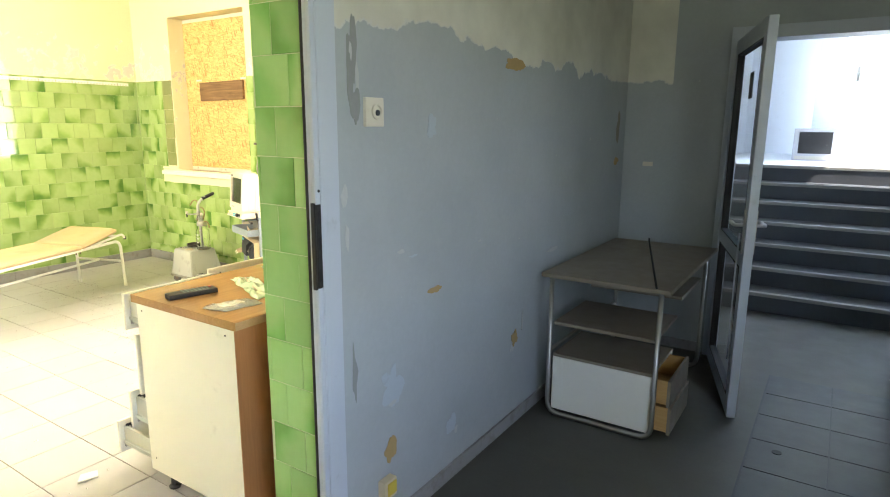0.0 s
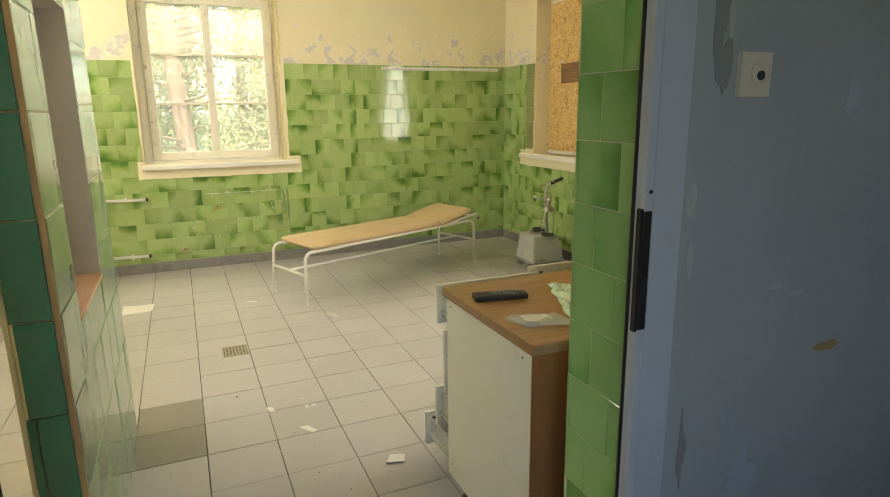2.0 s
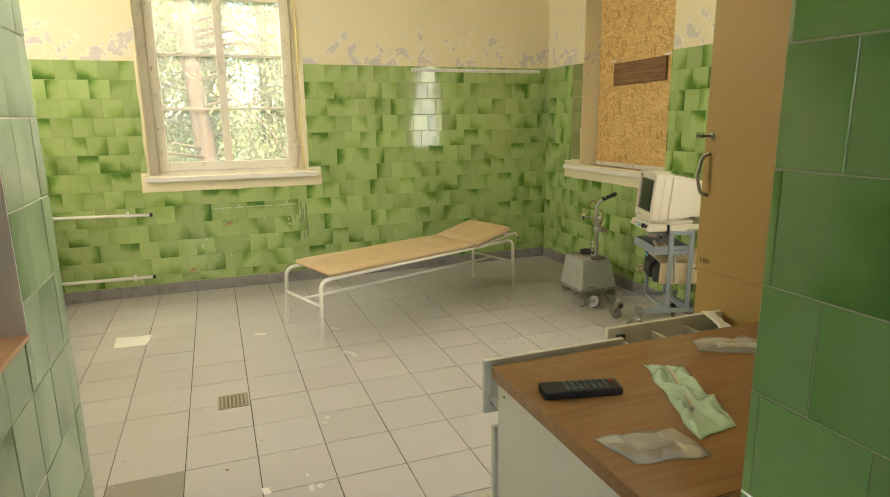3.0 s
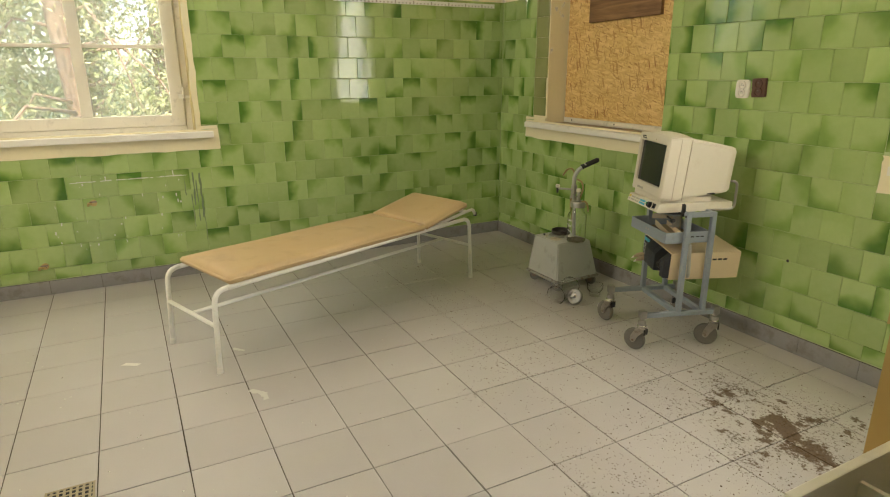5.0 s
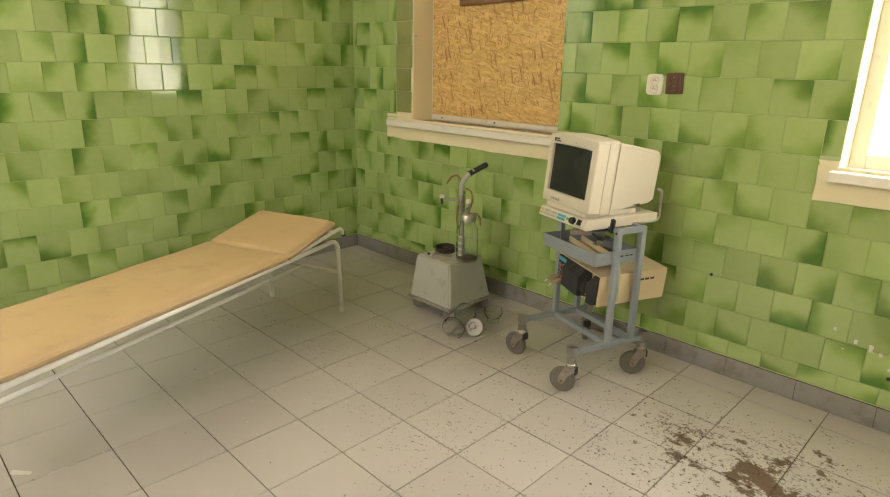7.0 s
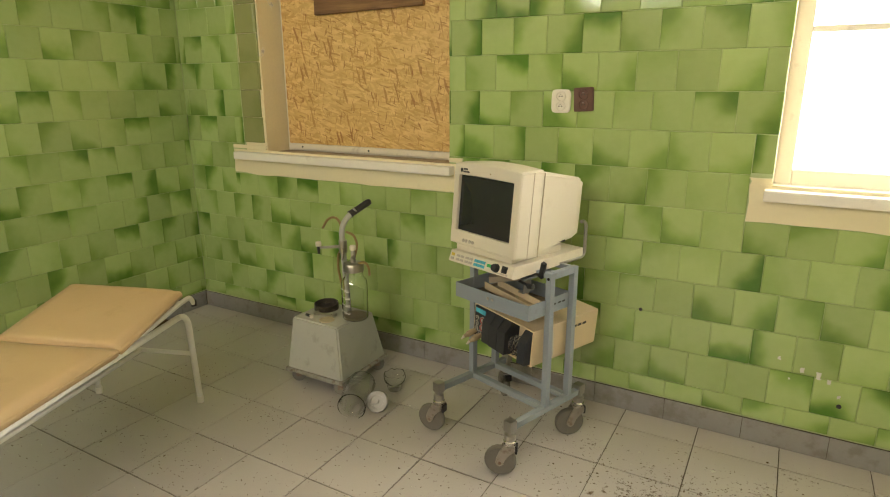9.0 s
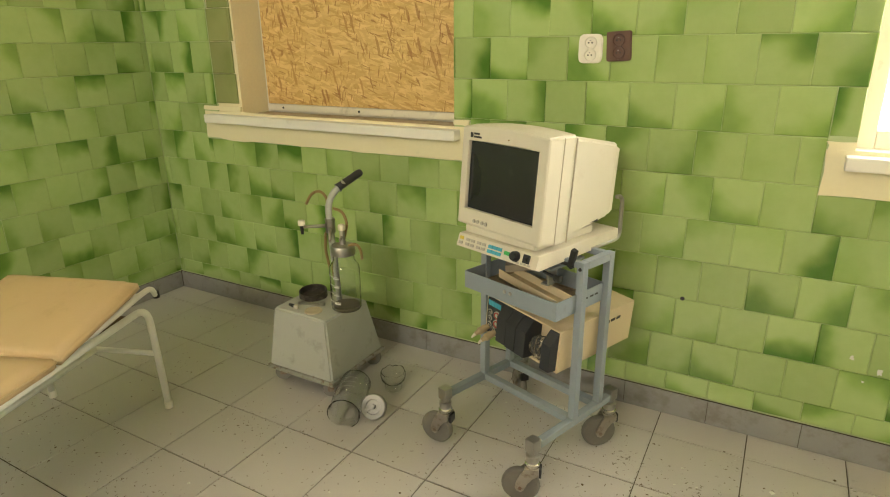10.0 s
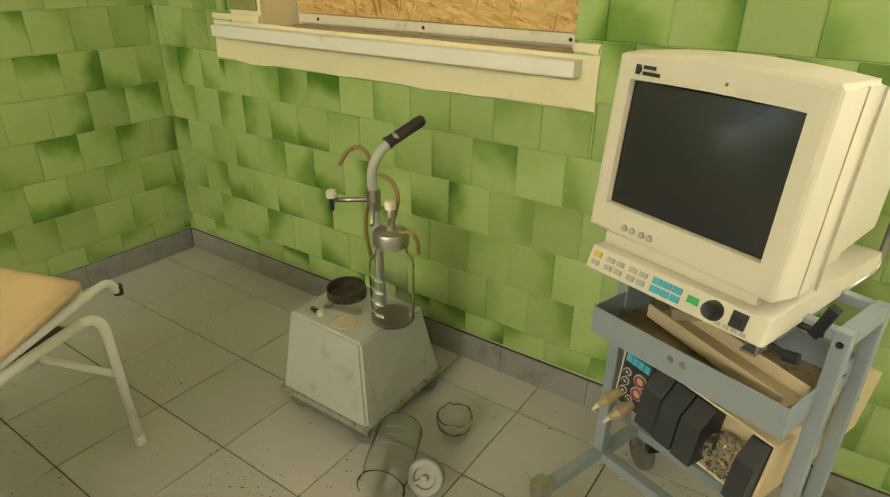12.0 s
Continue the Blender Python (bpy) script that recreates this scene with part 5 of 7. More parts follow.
def crt_monitor():
    m = CART @ pose(-0.026, -0.13, 0.755)
    ob = thing("crt_monitor", m, "cream crt patient monitor with dark screen, yellowed", "monitor")
    # base with sloped key panel
    prof = [(-0.028, -0.004), (-0.012, 0.036), (0.40, 0.036), (0.40, -0.006), (-0.010, -0.012)]
    base = prism(prof, 0, 0.335, 0.003)
    base.transform(Matrix(((0, 0, 1, -0.170), (1, 0, 0, 0), (0, 1, 0, 0), (0, 0, 0, 1))))
    base = part("base", base, "plastic_cream", ob, "cream base with control keys")
    slope = pose(0, -0.0205, 0.016, -22, 0, 0)  # face of the key strip: local x along it, local z up, local -y out

    def key(x0, x1, z0, z1, mat, out=0.002, name="key"):
        b = box(x0, x1, -out - 0.0005, 0.004, z0, z1, 0.0006)
        b.transform(slope)
        part(name, b, mat, base)
    for col in range(5):
        for row in range(2):
            x = -0.160 + col * 0.0215 + (0.008 if col > 0 else 0) + (0.006 if col > 2 else 0)
            if col == 0 and row == 0:
                key(x, x + 0.016, 0.002, 0.013, "key_yellow")
            else:
                key(x, x + 0.016, 0.002 - row * 0.015, 0.011 - row * 0.015, "key_grey")
    for col in range(3):
        for row in range(2):
            x = -0.032 + col * 0.0195
            key(x, x + 0.017, 0.001 - row * 0.015, 0.012 - row * 0.015, "key_cyan")
    key(0.036, 0.056, -0.004, 0.008, "key_green")
    key(0.112, 0.136, -0.010, 0.016, "black", 0.004, "switch")
    key(0.118, 0.130, -0.004, 0.008, "gasket", 0.008, "rocker")
    for i in range(4):
        key(0.090 + i * 0.014, 0.100 + i * 0.014, -0.0175, -0.012, "key_grey", 0.0005, "lettering")
    k = lathe([(0.0, 0.0), (0.017, 0.0), (0.016, 0.006), (0.0135, 0.016), (0.012, 0.018), (0.006, 0.0165), (0.0, 0.0165)], 24, pose(0, 0, 0, 90))
    k.transform(slope @ pose(0.082, 0, 0.001))
    part("knob", k, "black", base, "black turning knob")
    # neck step
    part("foot", box(-0.163, 0.132, 0.008, 0.30, 0.036, 0.062, 0.008), "plastic_cream", ob)
    # casing: tilted back slightly; front bezel, collar and tapered rear
    tilt = pose(-0.018, 0.0, 0.060, -5, 0, -3.5)
    W0, W1, H, D = -0.190, 0.180, 0.315, 0.115
    bez = bmesh.new()
    a0, a1, b0, b1 = -0.157, 0.142, 0.055, 0.272   # screen opening
    outer_f = [(W0, 0.0), (W1, 0.0), (W1, H), (W0, H)]
    ring = [(outer_f, 0.007), ([(W0 - 0.004, -0.002), (W1 + 0.004, -0.002), (W1 + 0.004, H + 0.006), (W0 - 0.004, H + 0.006)], 0.06), ([(W0, 0.002), (W1, 0.002), (W1, H + 0.008), (W0, H + 0.008)], D)]
    inner = [([(a0 - 0.002, b0 - 0.002), (a1 + 0.002, b0 - 0.002), (a1 + 0.002, b1 + 0.002), (a0 - 0.002, b1 + 0.002)], 0.0012), ([(a0, b0), (a1, b0), (a1, b1), (a0, b1)], 0.012)]
    def crowned(pts, rise):
        """The four corners, with the top side bowed upwards."""
        (xa, za), (xb, zb), (xc, zc), (xd, zd) = pts
        return [(xa, za), (xb, zb)] + [(xc + (xd - xc) * i / 8, zc + (zd - zc) * i / 8 + rise * (1 - (i / 4 - 1) ** 2)) for i in range(9)]
    loops = [[bez.verts.new((x, y, z)) for x, z in crowned(pts, 0.003 if pts[0][0] > W0 + 0.02 else 0.011)] for pts, y in (ring[::-1] + [([(W0 + 0.003, 0.003), (W1 - 0.003, 0.003), (W1 - 0.003, H - 0.003), (W0 + 0.003, H - 0.003)], 0.002), ([(W0 + 0.009, 0.008), (W1 - 0.009, 0.008), (W1 - 0.009, H - 0.008), (W0 + 0.009, H - 0.008)], 0.0)] + inner)]
    for q, w in zip(loops, loops[1:]):
        for i in range(len(q)):
            bez.faces.new((q[i], q[(i + 1) % len(q)], w[(i + 1) % len(q)], w[i]))
    bez.faces.new(loops[0])
    bmesh.ops.recalc_face_normals(bez, faces=bez.faces[:])
    edges = [e for e in bez.edges if abs(e.verts[0].co.y - e.verts[1].co.y) > 0.004 and min(v.co.y for v in e.verts) > 0.005 and e.calc_face_angle(0) > 0.6]
    bmesh.ops.bevel(bez, geom=edges, offset=0.007, segments=3, affect="EDGES")
    bez.transform(tilt)
    bezel = part("bezel", bez, "plastic_cream", ob, "cream plastic screen surround")
    # bulging screen
    scr = bmesh.new()
    nx, nz = 16, 12
    grid = [[scr.verts.new((a0 + (a1 - a0) * i / nx, 0.014 - 0.010 * (1 - (2 * i / nx - 1) ** 2) * (1 - (2 * j / nz - 1) ** 2), b0 + (b1 - b0) * j / nz)) for i in range(nx + 1)] for j in range(nz + 1)]
    for j in range(nz):
        for i in range(nx):
            scr.faces.new((grid[j][i], grid[j][i + 1], grid[j + 1][i + 1], grid[j + 1][i])).smooth = True
    scr.transform(tilt)
    part("screen", scr, "screen", ob, "dark dusty bulging screen")
    for i in range(4):
        c = lathe([(0.0, 0.0), (0.0065, 0.0), (0.006, 0.004), (0.0, 0.004)], 14, pose(0, 0, 0, 90))
        c.transform(tilt @ pose(-0.105 + i * 0.017 + (0.004 if i > 1 else 0), 0.0, 0.020))
        part("button", c, "key_grey", bezel)
    # maker's mark as plain shapes
    mark = merged(box(-0.150, -0.140, -0.0012, 0.002, 0.284, 0.300, 0.001), box(-0.146, -0.138, -0.0016, 0.002, 0.288, 0.296, 0.001))
    mark.transform(tilt)
    part("mark", mark, "ink", bezel)
    for x0_, x1_, z in ((-0.134, -0.110, 0.294), (-0.134, -0.100, 0.284)):
        b = box(x0_, x1_, -0.0012, 0.002, z, z + 0.006)
        b.transform(tilt)
        part("mark", b, "ink", bezel)
    # rear housing
    rear = bmesh.new()
    secs = [(D, -0.182, 0.172, 0.006, H + 0.006), (D + 0.012, -0.176, 0.166, 0.008, H + 0.002), (0.20, -0.172, 0.160, 0.022, H - 0.004), (0.36, -0.158, 0.148, 0.052, H - 0.022), (0.385, -0.150, 0.140, 0.060, H - 0.030)]
    loops = [[rear.verts.new((x, y, z)) for x, z in ((p, r), (q, r), (q, s), (p, s))] for y, p, q, r, s in secs]
    for q, w in zip(loops, loops[1:]):
        for i in range(4):
            rear.faces.new((q[i], q[(i + 1) % 4], w[(i + 1) % 4], w[i]))
    rear.faces.new(loops[0]), rear.faces.new(loops[-1])
    bmesh.ops.recalc_face_normals(rear, faces=rear.faces[:])
    bmesh.ops.bevel(rear, geom=[e for e in rear.edges if abs(e.verts[0].co.y - e.verts[1].co.y) > 0.005], offset=0.012, segments=3, affect="EDGES")
    rear.transform(tilt)
    rear = part("rear_housing", rear, "plastic_cream", ob, "tapered cream rear housing")
    for a, b, z in ((0.16, 0.20, 0.036), (0.215, 0.255, 0.046), (0.26, 0.30, 0.042)):
        s = box(0.1635, 0.168, a, b, z, z + 0.008)
        s.transform(tilt @ pose(-0.004, 0, 0, 0, 0, 3.5))
        part("scribble", s, "ink", rear)
    for y in (0.058, D - 0.002):
        s = box(W1 + 0.0015, W1 + 0.0056, y, y + 0.002, 0.004, H)
        s.transform(tilt)
        part("seam", s, "seam", rear)
    for x in (0.0,):
        part("dent", lathe([(0.0, 0.0), (0.003, 0.0), (0.002, 0.002), (0, 0.002)], 8, tilt @ pose(0.02, 0.0, 0.292, 90)), "hose", bezel)
    return ob


monitor_cart()
module_rack()
crt_monitor()


# ---- base cabinets with open drawers ----
def drawer(parent, y0, y1, z0, z1, front_x, deep, handle=False, dividers=0):
    """A drawer pulled out towards -x."""
    f = part("drawer_front", box(front_x, front_x + 0.017, y0, y1, z0, z1, 0.002), "laminate", parent, "pale laminate drawer front")
    bm = merged(box(front_x + 0.017, front_x + deep, y0 + 0.022, y0 + 0.034, z0 + 0.03, z1 - 0.03, 0.001), box(front_x + 0.017, front_x + deep, y1 - 0.034, y1 - 0.022, z0 + 0.03, z1 - 0.03, 0.001), box(front_x + 0.017, front_x + deep, y0 + 0.034, y1 - 0.034, z0 + 0.030, z0 + 0.036))
    part("drawer_box", bm, "grey_steel", f, "white sheet drawer box")
    part("runner", box(front_x + 0.02, front_x + deep, y0 + 0.012, y0 + 0.022, z0 + 0.045, z0 + 0.058, 0.001), "grey_steel", f)
    for z in (z0 + 0.035, z1 - 0.035):
        fixing = part("fixing", box(front_x + 0.017, front_x + 0.026, y0 + 0.030 if z > z0 + 0.05 else y0 + 0.018, y0 + 0.062 if z > z0 + 0.05 else y0 + 0.03, z - 0.011, z + 0.011, 0.002), "charcoal" if z > z0 + 0.05 else "chrome", f)
        part("pin", tube([(front_x + 0.024, y0 + 0.045, z), (front_x + 0.060, y0 + 0.034, z - 0.004)], 0.004, 8), "chrome", fixing)
    for i in range(dividers):
        y = y0 + 0.034 + (y1 - y0 - 0.068) * (i + 1) / (dividers + 1)
        part("divider", box(front_x + 0.018, front_x + deep, y, y + 0.009, z0 + 0.036, z1 - 0.03, 0.001), "laminate", f)
    return f


def base_unit(y0, y1, drawers, label):
    ob = thing("drawer_cabinet", pose(0, 0, 0), label, "cabinet", "drawer cabinets under the worktop")
    x0, x1, z0, z1 = -3.255, -2.645, 0.10, 0.842
    part("side_panel", box(x0, x1, y0, y0 + 0.016, z0, z1, 0.001), "laminate", ob)
    part("side_panel", box(x0, x1, y1 - 0.016, y1, z0, z1, 0.001), "laminate", ob)
    part("bottom_panel", box(x0, x1 - 0.004, y0 + 0.016, y1 - 0.016, z0, z0 + 0.016), "laminate", ob)
    part("back_panel", box(x1, x1 + 0.004, y0, y1, z0, z1), "brown_board", ob, "brown hardboard back")
    for x in (x0 + 0.06, x1 - 0.06):
        for y in (y0 + 0.06, y1 - 0.06):
            part("foot", lathe([(0.0, 0.0), (0.024, 0.0), (0.026, 0.008), (0.016, 0.016), (0.014, 0.08), (0.03, 0.086), (0.03, 0.10), (0.0, 0.10)], 14, pose(x, y, 0)), "black", ob, "black plastic foot")
    for x, z in ((x0 + 0.035, z1 - 0.03), (x1 - 0.05, z1 - 0.03), (x1 - 0.04, z0 + 0.05), (x0 + 0.04, z0 + 0.06)):
        part("screw_cap", lathe([(0.0, 0.0), (0.004, 0.0), (0.004, 0.0012), (0.0, 0.0015)], 8, pose(x, y0, z, 90)), "black", ob)
    for d in drawers:
        drawer(ob, y0, y1, *d)
    return ob


base_unit(2.585, 3.052, [(0.705, 0.862, -3.362, 0.30), (0.43, 0.695, -3.298, 0.2), (0.252, 0.42, -3.388, 0.3), (0.092, 0.244, -3.515, 0.4)], "white drawer cabinet, drawers pulled out, brown hardboard back")
base_unit(3.056, 3.525, [(0.705, 0.862, -3.450, 0.36, False, 2), (0.43, 0.695, -3.272, 0.2), (0.1, 0.42, -3.272, 0.2)], "white drawer cabinet with its top drawer pulled out")
top = thing("worktop", pose(0, 0, 0), "worn brown laminate worktop on the drawer cabinets", "worktop")
part("slab", box(-3.275, -2.622, 2.574, 3.53, 0.843, 0.877, 0.004), "brown_top", top)
part("raw_edge", box(-2.6225, -2.6195, 2.576, 3.528, 0.846, 0.874), "chip_edge", top, "raw chipboard edge")


# ---- tall medicine cabinet with open doors ----
def tall_cabinet():
    ob = thing("medicine_cabinet", pose(0, 0, 0), "tall white medicine cabinet with beige doors standing open", "cabinet")
    x0, x1, y0, y1, z1 = -3.165, -2.60, 3.55, 3.97, 2.12
    part("side_panel", box(x0, x1, y0, y0 + 0.018, 0.0, z1, 0.001), "laminate", ob)
    part("side_panel", box(x0, x1, y1 - 0.018, y1, 0.0, z1, 0.001), "laminate", ob)
    part("back_panel", box(x1, x1 + 0.004, y0, y1, 0.0, z1), "laminate", ob)
    for z in (0.08, 0.5, 0.965, 1.35, 1.72, z1 - 0.018):
        part("shelf", box(x0 + 0.01, x1, y0 + 0.018, y1 - 0.018, z, z + 0.018), "laminate", ob)
    upper = part("door", box(-3.578, -3.146, 3.528, 3.546, 0.985, z1, 0.002), "beige_front", ob, "beige upper door standing open")
    part("door", box(-3.570, -3.146, 3.530, 3.548, 0.09, 0.9835, 0.001), "beige_front", ob, "beige lower door standing open")
    part("handle", tube(arc([(-3.552, 3.528, 1.392), (-3.556, 3.500, 1.382), (-3.566, 3.492, 1.32), (-3.556, 3.500, 1.258), (-3.552, 3.528, 1.248)], 0.015, 5), 0.006, 10), "chrome", upper, "curved chrome handle")
    part("lock", lathe([(0.0, 0.0), (0.011, 0.0), (0.011, 0.006), (0.007, 0.008), (0.0, 0.008)], 16, pose(-3.548, 3.528, 1.452, 90)), "chrome", upper)
    part("key", merged(box(-3.550, -3.546, 3.490, 3.522, 1.448, 1.456, 0.001), box(-3.575, -3.545, 3.484, 3.492, 1.446, 1.458, 0.002)), "tarnished", upper, "key left in the lock")
    font = bpy.data.curves.new("lettering", "FONT")
    font.body, font.size, font.extrude, font.space_character = "LEKI", 0.022, 0.0004, 1.1
    tmp = bpy.data.objects.new("tmp", font)
    me = bpy.data.meshes.new_from_object(tmp)
    bpy.data.objects.remove(tmp)
    me.materials.append(M["ink"])
    word = new("lettering", me)
    word.parent = upper
    word.matrix_basis = pose(-3.558, 3.5275, 1.010, 90, 0, 0)
    tagged(word, "black letters LEKI")
    return ob


tall_cabinet()


# ---- small things on the worktop ----
def sheet(outline, height, seed, crumple, puff=0.0, thick=0.0015):
    """A limp pack: an outline filled with a crumpled, closed skin."""
    r = random.Random(seed)
    (ax, ay), (bx_, by_), (cx, cy), (dx, dy) = outline
    bm, n, k = bmesh.new(), 24, 24
    for side in (0, 1):
        grid = []
        for i in range(n + 1):
            row = []
            for j in range(k + 1):
                s, t = i / n, j / k
                x = (ax * (1 - s) + bx_ * s) * (1 - t) + (dx * (1 - s) + cx * s) * t
                y = (ay * (1 - s) + by_ * s) * (1 - t) + (dy * (1 - s) + cy * s) * t
                e = min(s, 1 - s, t, 1 - t)
                x, y = x + 0.012 * noise.noise(Vector((x * 16, y * 16, seed + 3))), y + 0.012 * noise.noise(Vector((x * 16, y * 16, seed + 7)))
                z = 0.0015
                if side:
                    z += thick + puff * min(1, e * 6) + min(1, e * 9) * (crumple * max(0, noise.noise(Vector((x * 30, y * 30, seed))) + 0.25) + 0.35 * crumple * abs(noise.noise(Vector((x * 85, y * 85, seed)))))
                row.append(bm.verts.new((x, y, z)))
            grid.append(row)
        for i in range(n):
            for j in range(k):
                f = (grid[i][j], grid[i + 1][j], grid[i + 1][j + 1], grid[i][j + 1])
                bm.faces.new(f if side else f[::-1]).smooth = True
        if side == 0:
            low = grid
        else:
            rim = lambda g: [g[i][0] for i in range(n)] + [g[n][j] for j in range(k)] + [g[n - i][k] for i in range(n)] + [g[0][k - j] for j in range(k)]
            p, q = rim(low), rim(grid)
            for i in range(len(p)):
                bm.faces.new((p[i], p[(i + 1) % len(p)], q[(i + 1) % len(p)], q[i]))
    bmesh.ops.recalc_face_normals(bm, faces=bm.faces[:])
    return bm


WT = 0.877
remote = thing("remote_control", pose(-3.055, 2.705, WT, 0, 0, 76.5), "black remote control with rows of grey-green keys", "remote control")
body = box(-0.096, 0.096, -0.029, 0.029, 0.0, 0.020, 0.006)
part("body", body, "black", remote)
for i in range(7):
    for j in range(4):
        part("key", box(-0.040 + i * 0.016, -0.031 + i * 0.016, -0.021 + j * 0.0115, -0.0145 + j * 0.0115, 0.0195, 0.0225, 0.001), "remote_key", remote)
part("key", box(0.073, 0.083, 0.006, 0.014, 0.0195, 0.0225, 0.001), "remote_red", remote, "red power key")
part("display", box(0.060, 0.072, -0.020, 0.000, 0.0197, 0.0205), "charcoal", remote)
pack = thing("sterile_pack", pose(0, 0, WT), "crumpled mint-green sterile medical pouch with a swab", "medical pouch")
part("pouch", sheet([(-3.135, 2.956), (-3.079, 3.034), (-2.795, 2.925), (-2.780, 2.800)], 0.01, 3, 0.019, 0.004), "mint_foil", pack)
part("swab", tube([(-3.06, 2.975, 0.0125), (-2.87, 2.875, 0.0135)], 0.004, 8), "plastic_cream", pack, "cream swab stick")
pack = thing("plastic_pouch", pose(0, 0, WT), "clear crumpled plastic pouch with a white insert", "medical pouch")
part("film", sheet([(-2.856, 2.610), (-2.836, 2.790), (-2.722, 2.785), (-2.755, 2.630)], 0.01, 5, 0.013, 0.005), "foil", pack)
part("insert", sheet([(-2.84, 2.66), (-2.825, 2.745), (-2.775, 2.74), (-2.785, 2.655)], 0.005, 6, 0.006, 0.002), "paper", pack)
pack = thing("plastic_pouch", pose(0, 0, WT), "clear plastic pouch holding white tubing", "medical pouch")
part("film", sheet([(-3.215, 3.195), (-3.135, 3.415), (-3.05, 3.32), (-3.15, 3.15)], 0.01, 8, 0.015, 0.006), "foil", pack)
part("insert", sheet([(-3.16, 3.23), (-3.12, 3.34), (-3.10, 3.32), (-3.14, 3.22)], 0.005, 9, 0.004, 0.002), "paper", pack)
pack = thing("swab_packet", pose(0, 0, 0), "narrow cream packet propped on the drawer edge", "medical pouch")
part("packet", sheet([(-3.455, 3.455), (-3.225, 3.335), (-3.215, 3.368), (-3.440, 3.492)], 0.005, 11, 0.004, 0.003), "paper", pack, "", pose(0, 0, 0.8625, 0, 0, 0))


# ---- fittings on the tiled walls ----
def wall_socket(x, z, mat, label, turn=0.0):
    ob = thing("wall_socket", NORTH @ pose(x, 0, z, 0, turn, 0), label, "socket", "double sockets on the tiled wall")
    power = 5.0 if turn == 0.0 else 14.0
    rim = [(math.copysign(abs(math.cos(a)) ** (2 / power), math.cos(a)), math.copysign(abs(math.sin(a)) ** (2 / power), math.sin(a))) for a in (2 * math.pi * (i + 0.5) / 40 for i in range(40))]
    bm = prism([(0.042 * u, 0.049 * v) for u, v in rim], 0.0, 0.008)
    join(bm, prism([(0.039 * u, 0.046 * v) for u, v in rim], 0.008, 0.012))
    bm.transform(pose(0, 0, 0, 90))
    plate = part("plate", bm, mat, ob)
    for dz in (0.020, -0.021):
        part("well", lathe([(0.0225, 0.0), (0.0215, 0.005), (0.0185, 0.0055), (0.0165, 0.001), (0.0, 0.001)], 24, pose(0, -0.012, dz, 90)), mat, plate)
        for dx in (-0.006, 0.006):
            part("hole", lathe([(0.0, 0.0), (0.0028, 0.0), (0.0028, 0.0008), (0.0, 0.0008)], 8, pose(dx, -0.0130, dz, 90)), "gasket", plate)
        part("pin", lathe([(0.0, 0.0), (0.002, 0.0), (0.002, 0.006), (0.0, 0.007)], 8, pose(0, -0.0130, dz + 0.008, 90)), "chrome", plate)
    return ob


wall_socket(-5.272, 1.356, "socket_white", "cream double wall socket on the green tiles")
wall_socket(-5.174, 1.364, "brown_bakelite", "dark brown double wall socket, slightly crooked", -3)

# numbered rail along the top of the tiles
rail = thing("wall_rail", WEST, "narrow pale printed strip along the top of the tiles", "strip")
part("strip", box(3.78, 5.19, -0.008, 0.0, 1.958, 1.990, 0.002), "scale_white", rail)
for i in range(44):
    part("tick", box(3.80 + i * 0.0315, 3.812 + i * 0.0315, -0.0085, -0.008, 1.962 if i % 5 else 1.960, 1.972 if i % 5 else 1.984), "key_grey", rail)

# capped water pipes on the west wall
for z, end, seed in ((0.735, 1.375, 1), (0.175, 1.345, 2)):
    ob = thing("water_pipe", WEST, "capped cream water pipe on the tiled wall", "pipe", "capped pipes on the tiled wall")
    part("pipe", tube([(0.15, -0.045, z + 0.02), (end, -0.045, z - 0.006 if seed == 1 else z + 0.005)], 0.0135, 12), "cream_enamel", ob)
    part("end_cap", lathe([(0.0, 0.0), (0.017, 0.0), (0.017, 0.022), (0.0, 0.024)], 14, WEST.inverted() @ WEST @ pose(end - 0.005, -0.045, z - 0.006 if seed == 1 else z + 0.005, 0, 90, 0)), "black", ob, "dark end plug")
    for a in (0.45, 1.2):
        part("clip", box(a - 0.008, a + 0.008, -0.06, 0.0, z - 0.018, z + 0.028, 0.003), "cream_enamel", ob)
for y, z, lab in ((2.017, 0.60, "short brass tap stub on the tiled wall"), (1.675, 0.20, "corroded tap stub near the floor")):
    ob = thing("tap_stub", WEST @ pose(y, 0, z), lab, "tap stub")
    part("stem", lathe([(0.0, 0.0), (0.022, 0.0), (0.022, 0.006), (0.011, 0.008), (0.011, 0.05), (0.0, 0.052)], 14, pose(0, 0, 0, 90)), "brass", ob)
    part("spout", tube([(0.0, -0.04, 0.0), (-0.03, -0.05, 0.006), (-0.03, -0.05, -0.01)], 0.009, 10), "brass", ob)
    part("handle", box(-0.022, 0.022, -0.048, -0.040, 0.010, 0.020, 0.003), "rust_steel", ob)

# stains where basins hung, as thin films of lime and paint
streaks = thing("wall_stains", WEST, "pale lime smears and dark streaks on the tiles", "stain", kind="stuff")
r = random.Random(4)
film = bmesh.new()
for i in range(40):
    y, z, w, h = r.uniform(1.75, 2.62), r.uniform(0.25, 0.78), r.uniform(0.002, 0.008), r.uniform(0.004, 0.028)
    join(film, ragged(y, y + w, z, z + h, 0.0012, i, 0.004, 0.0022))
for i in range(30):
    y = r.uniform(1.85, 2.6)
    join(film, ragged(y, y + r.uniform(0.02, 0.06), 0.742, 0.742 + r.uniform(0.003, 0.007), 0.0012, i + 60, 0.01, 0.0015))
part("smears", film, "lime", streaks)
film = bmesh.new()
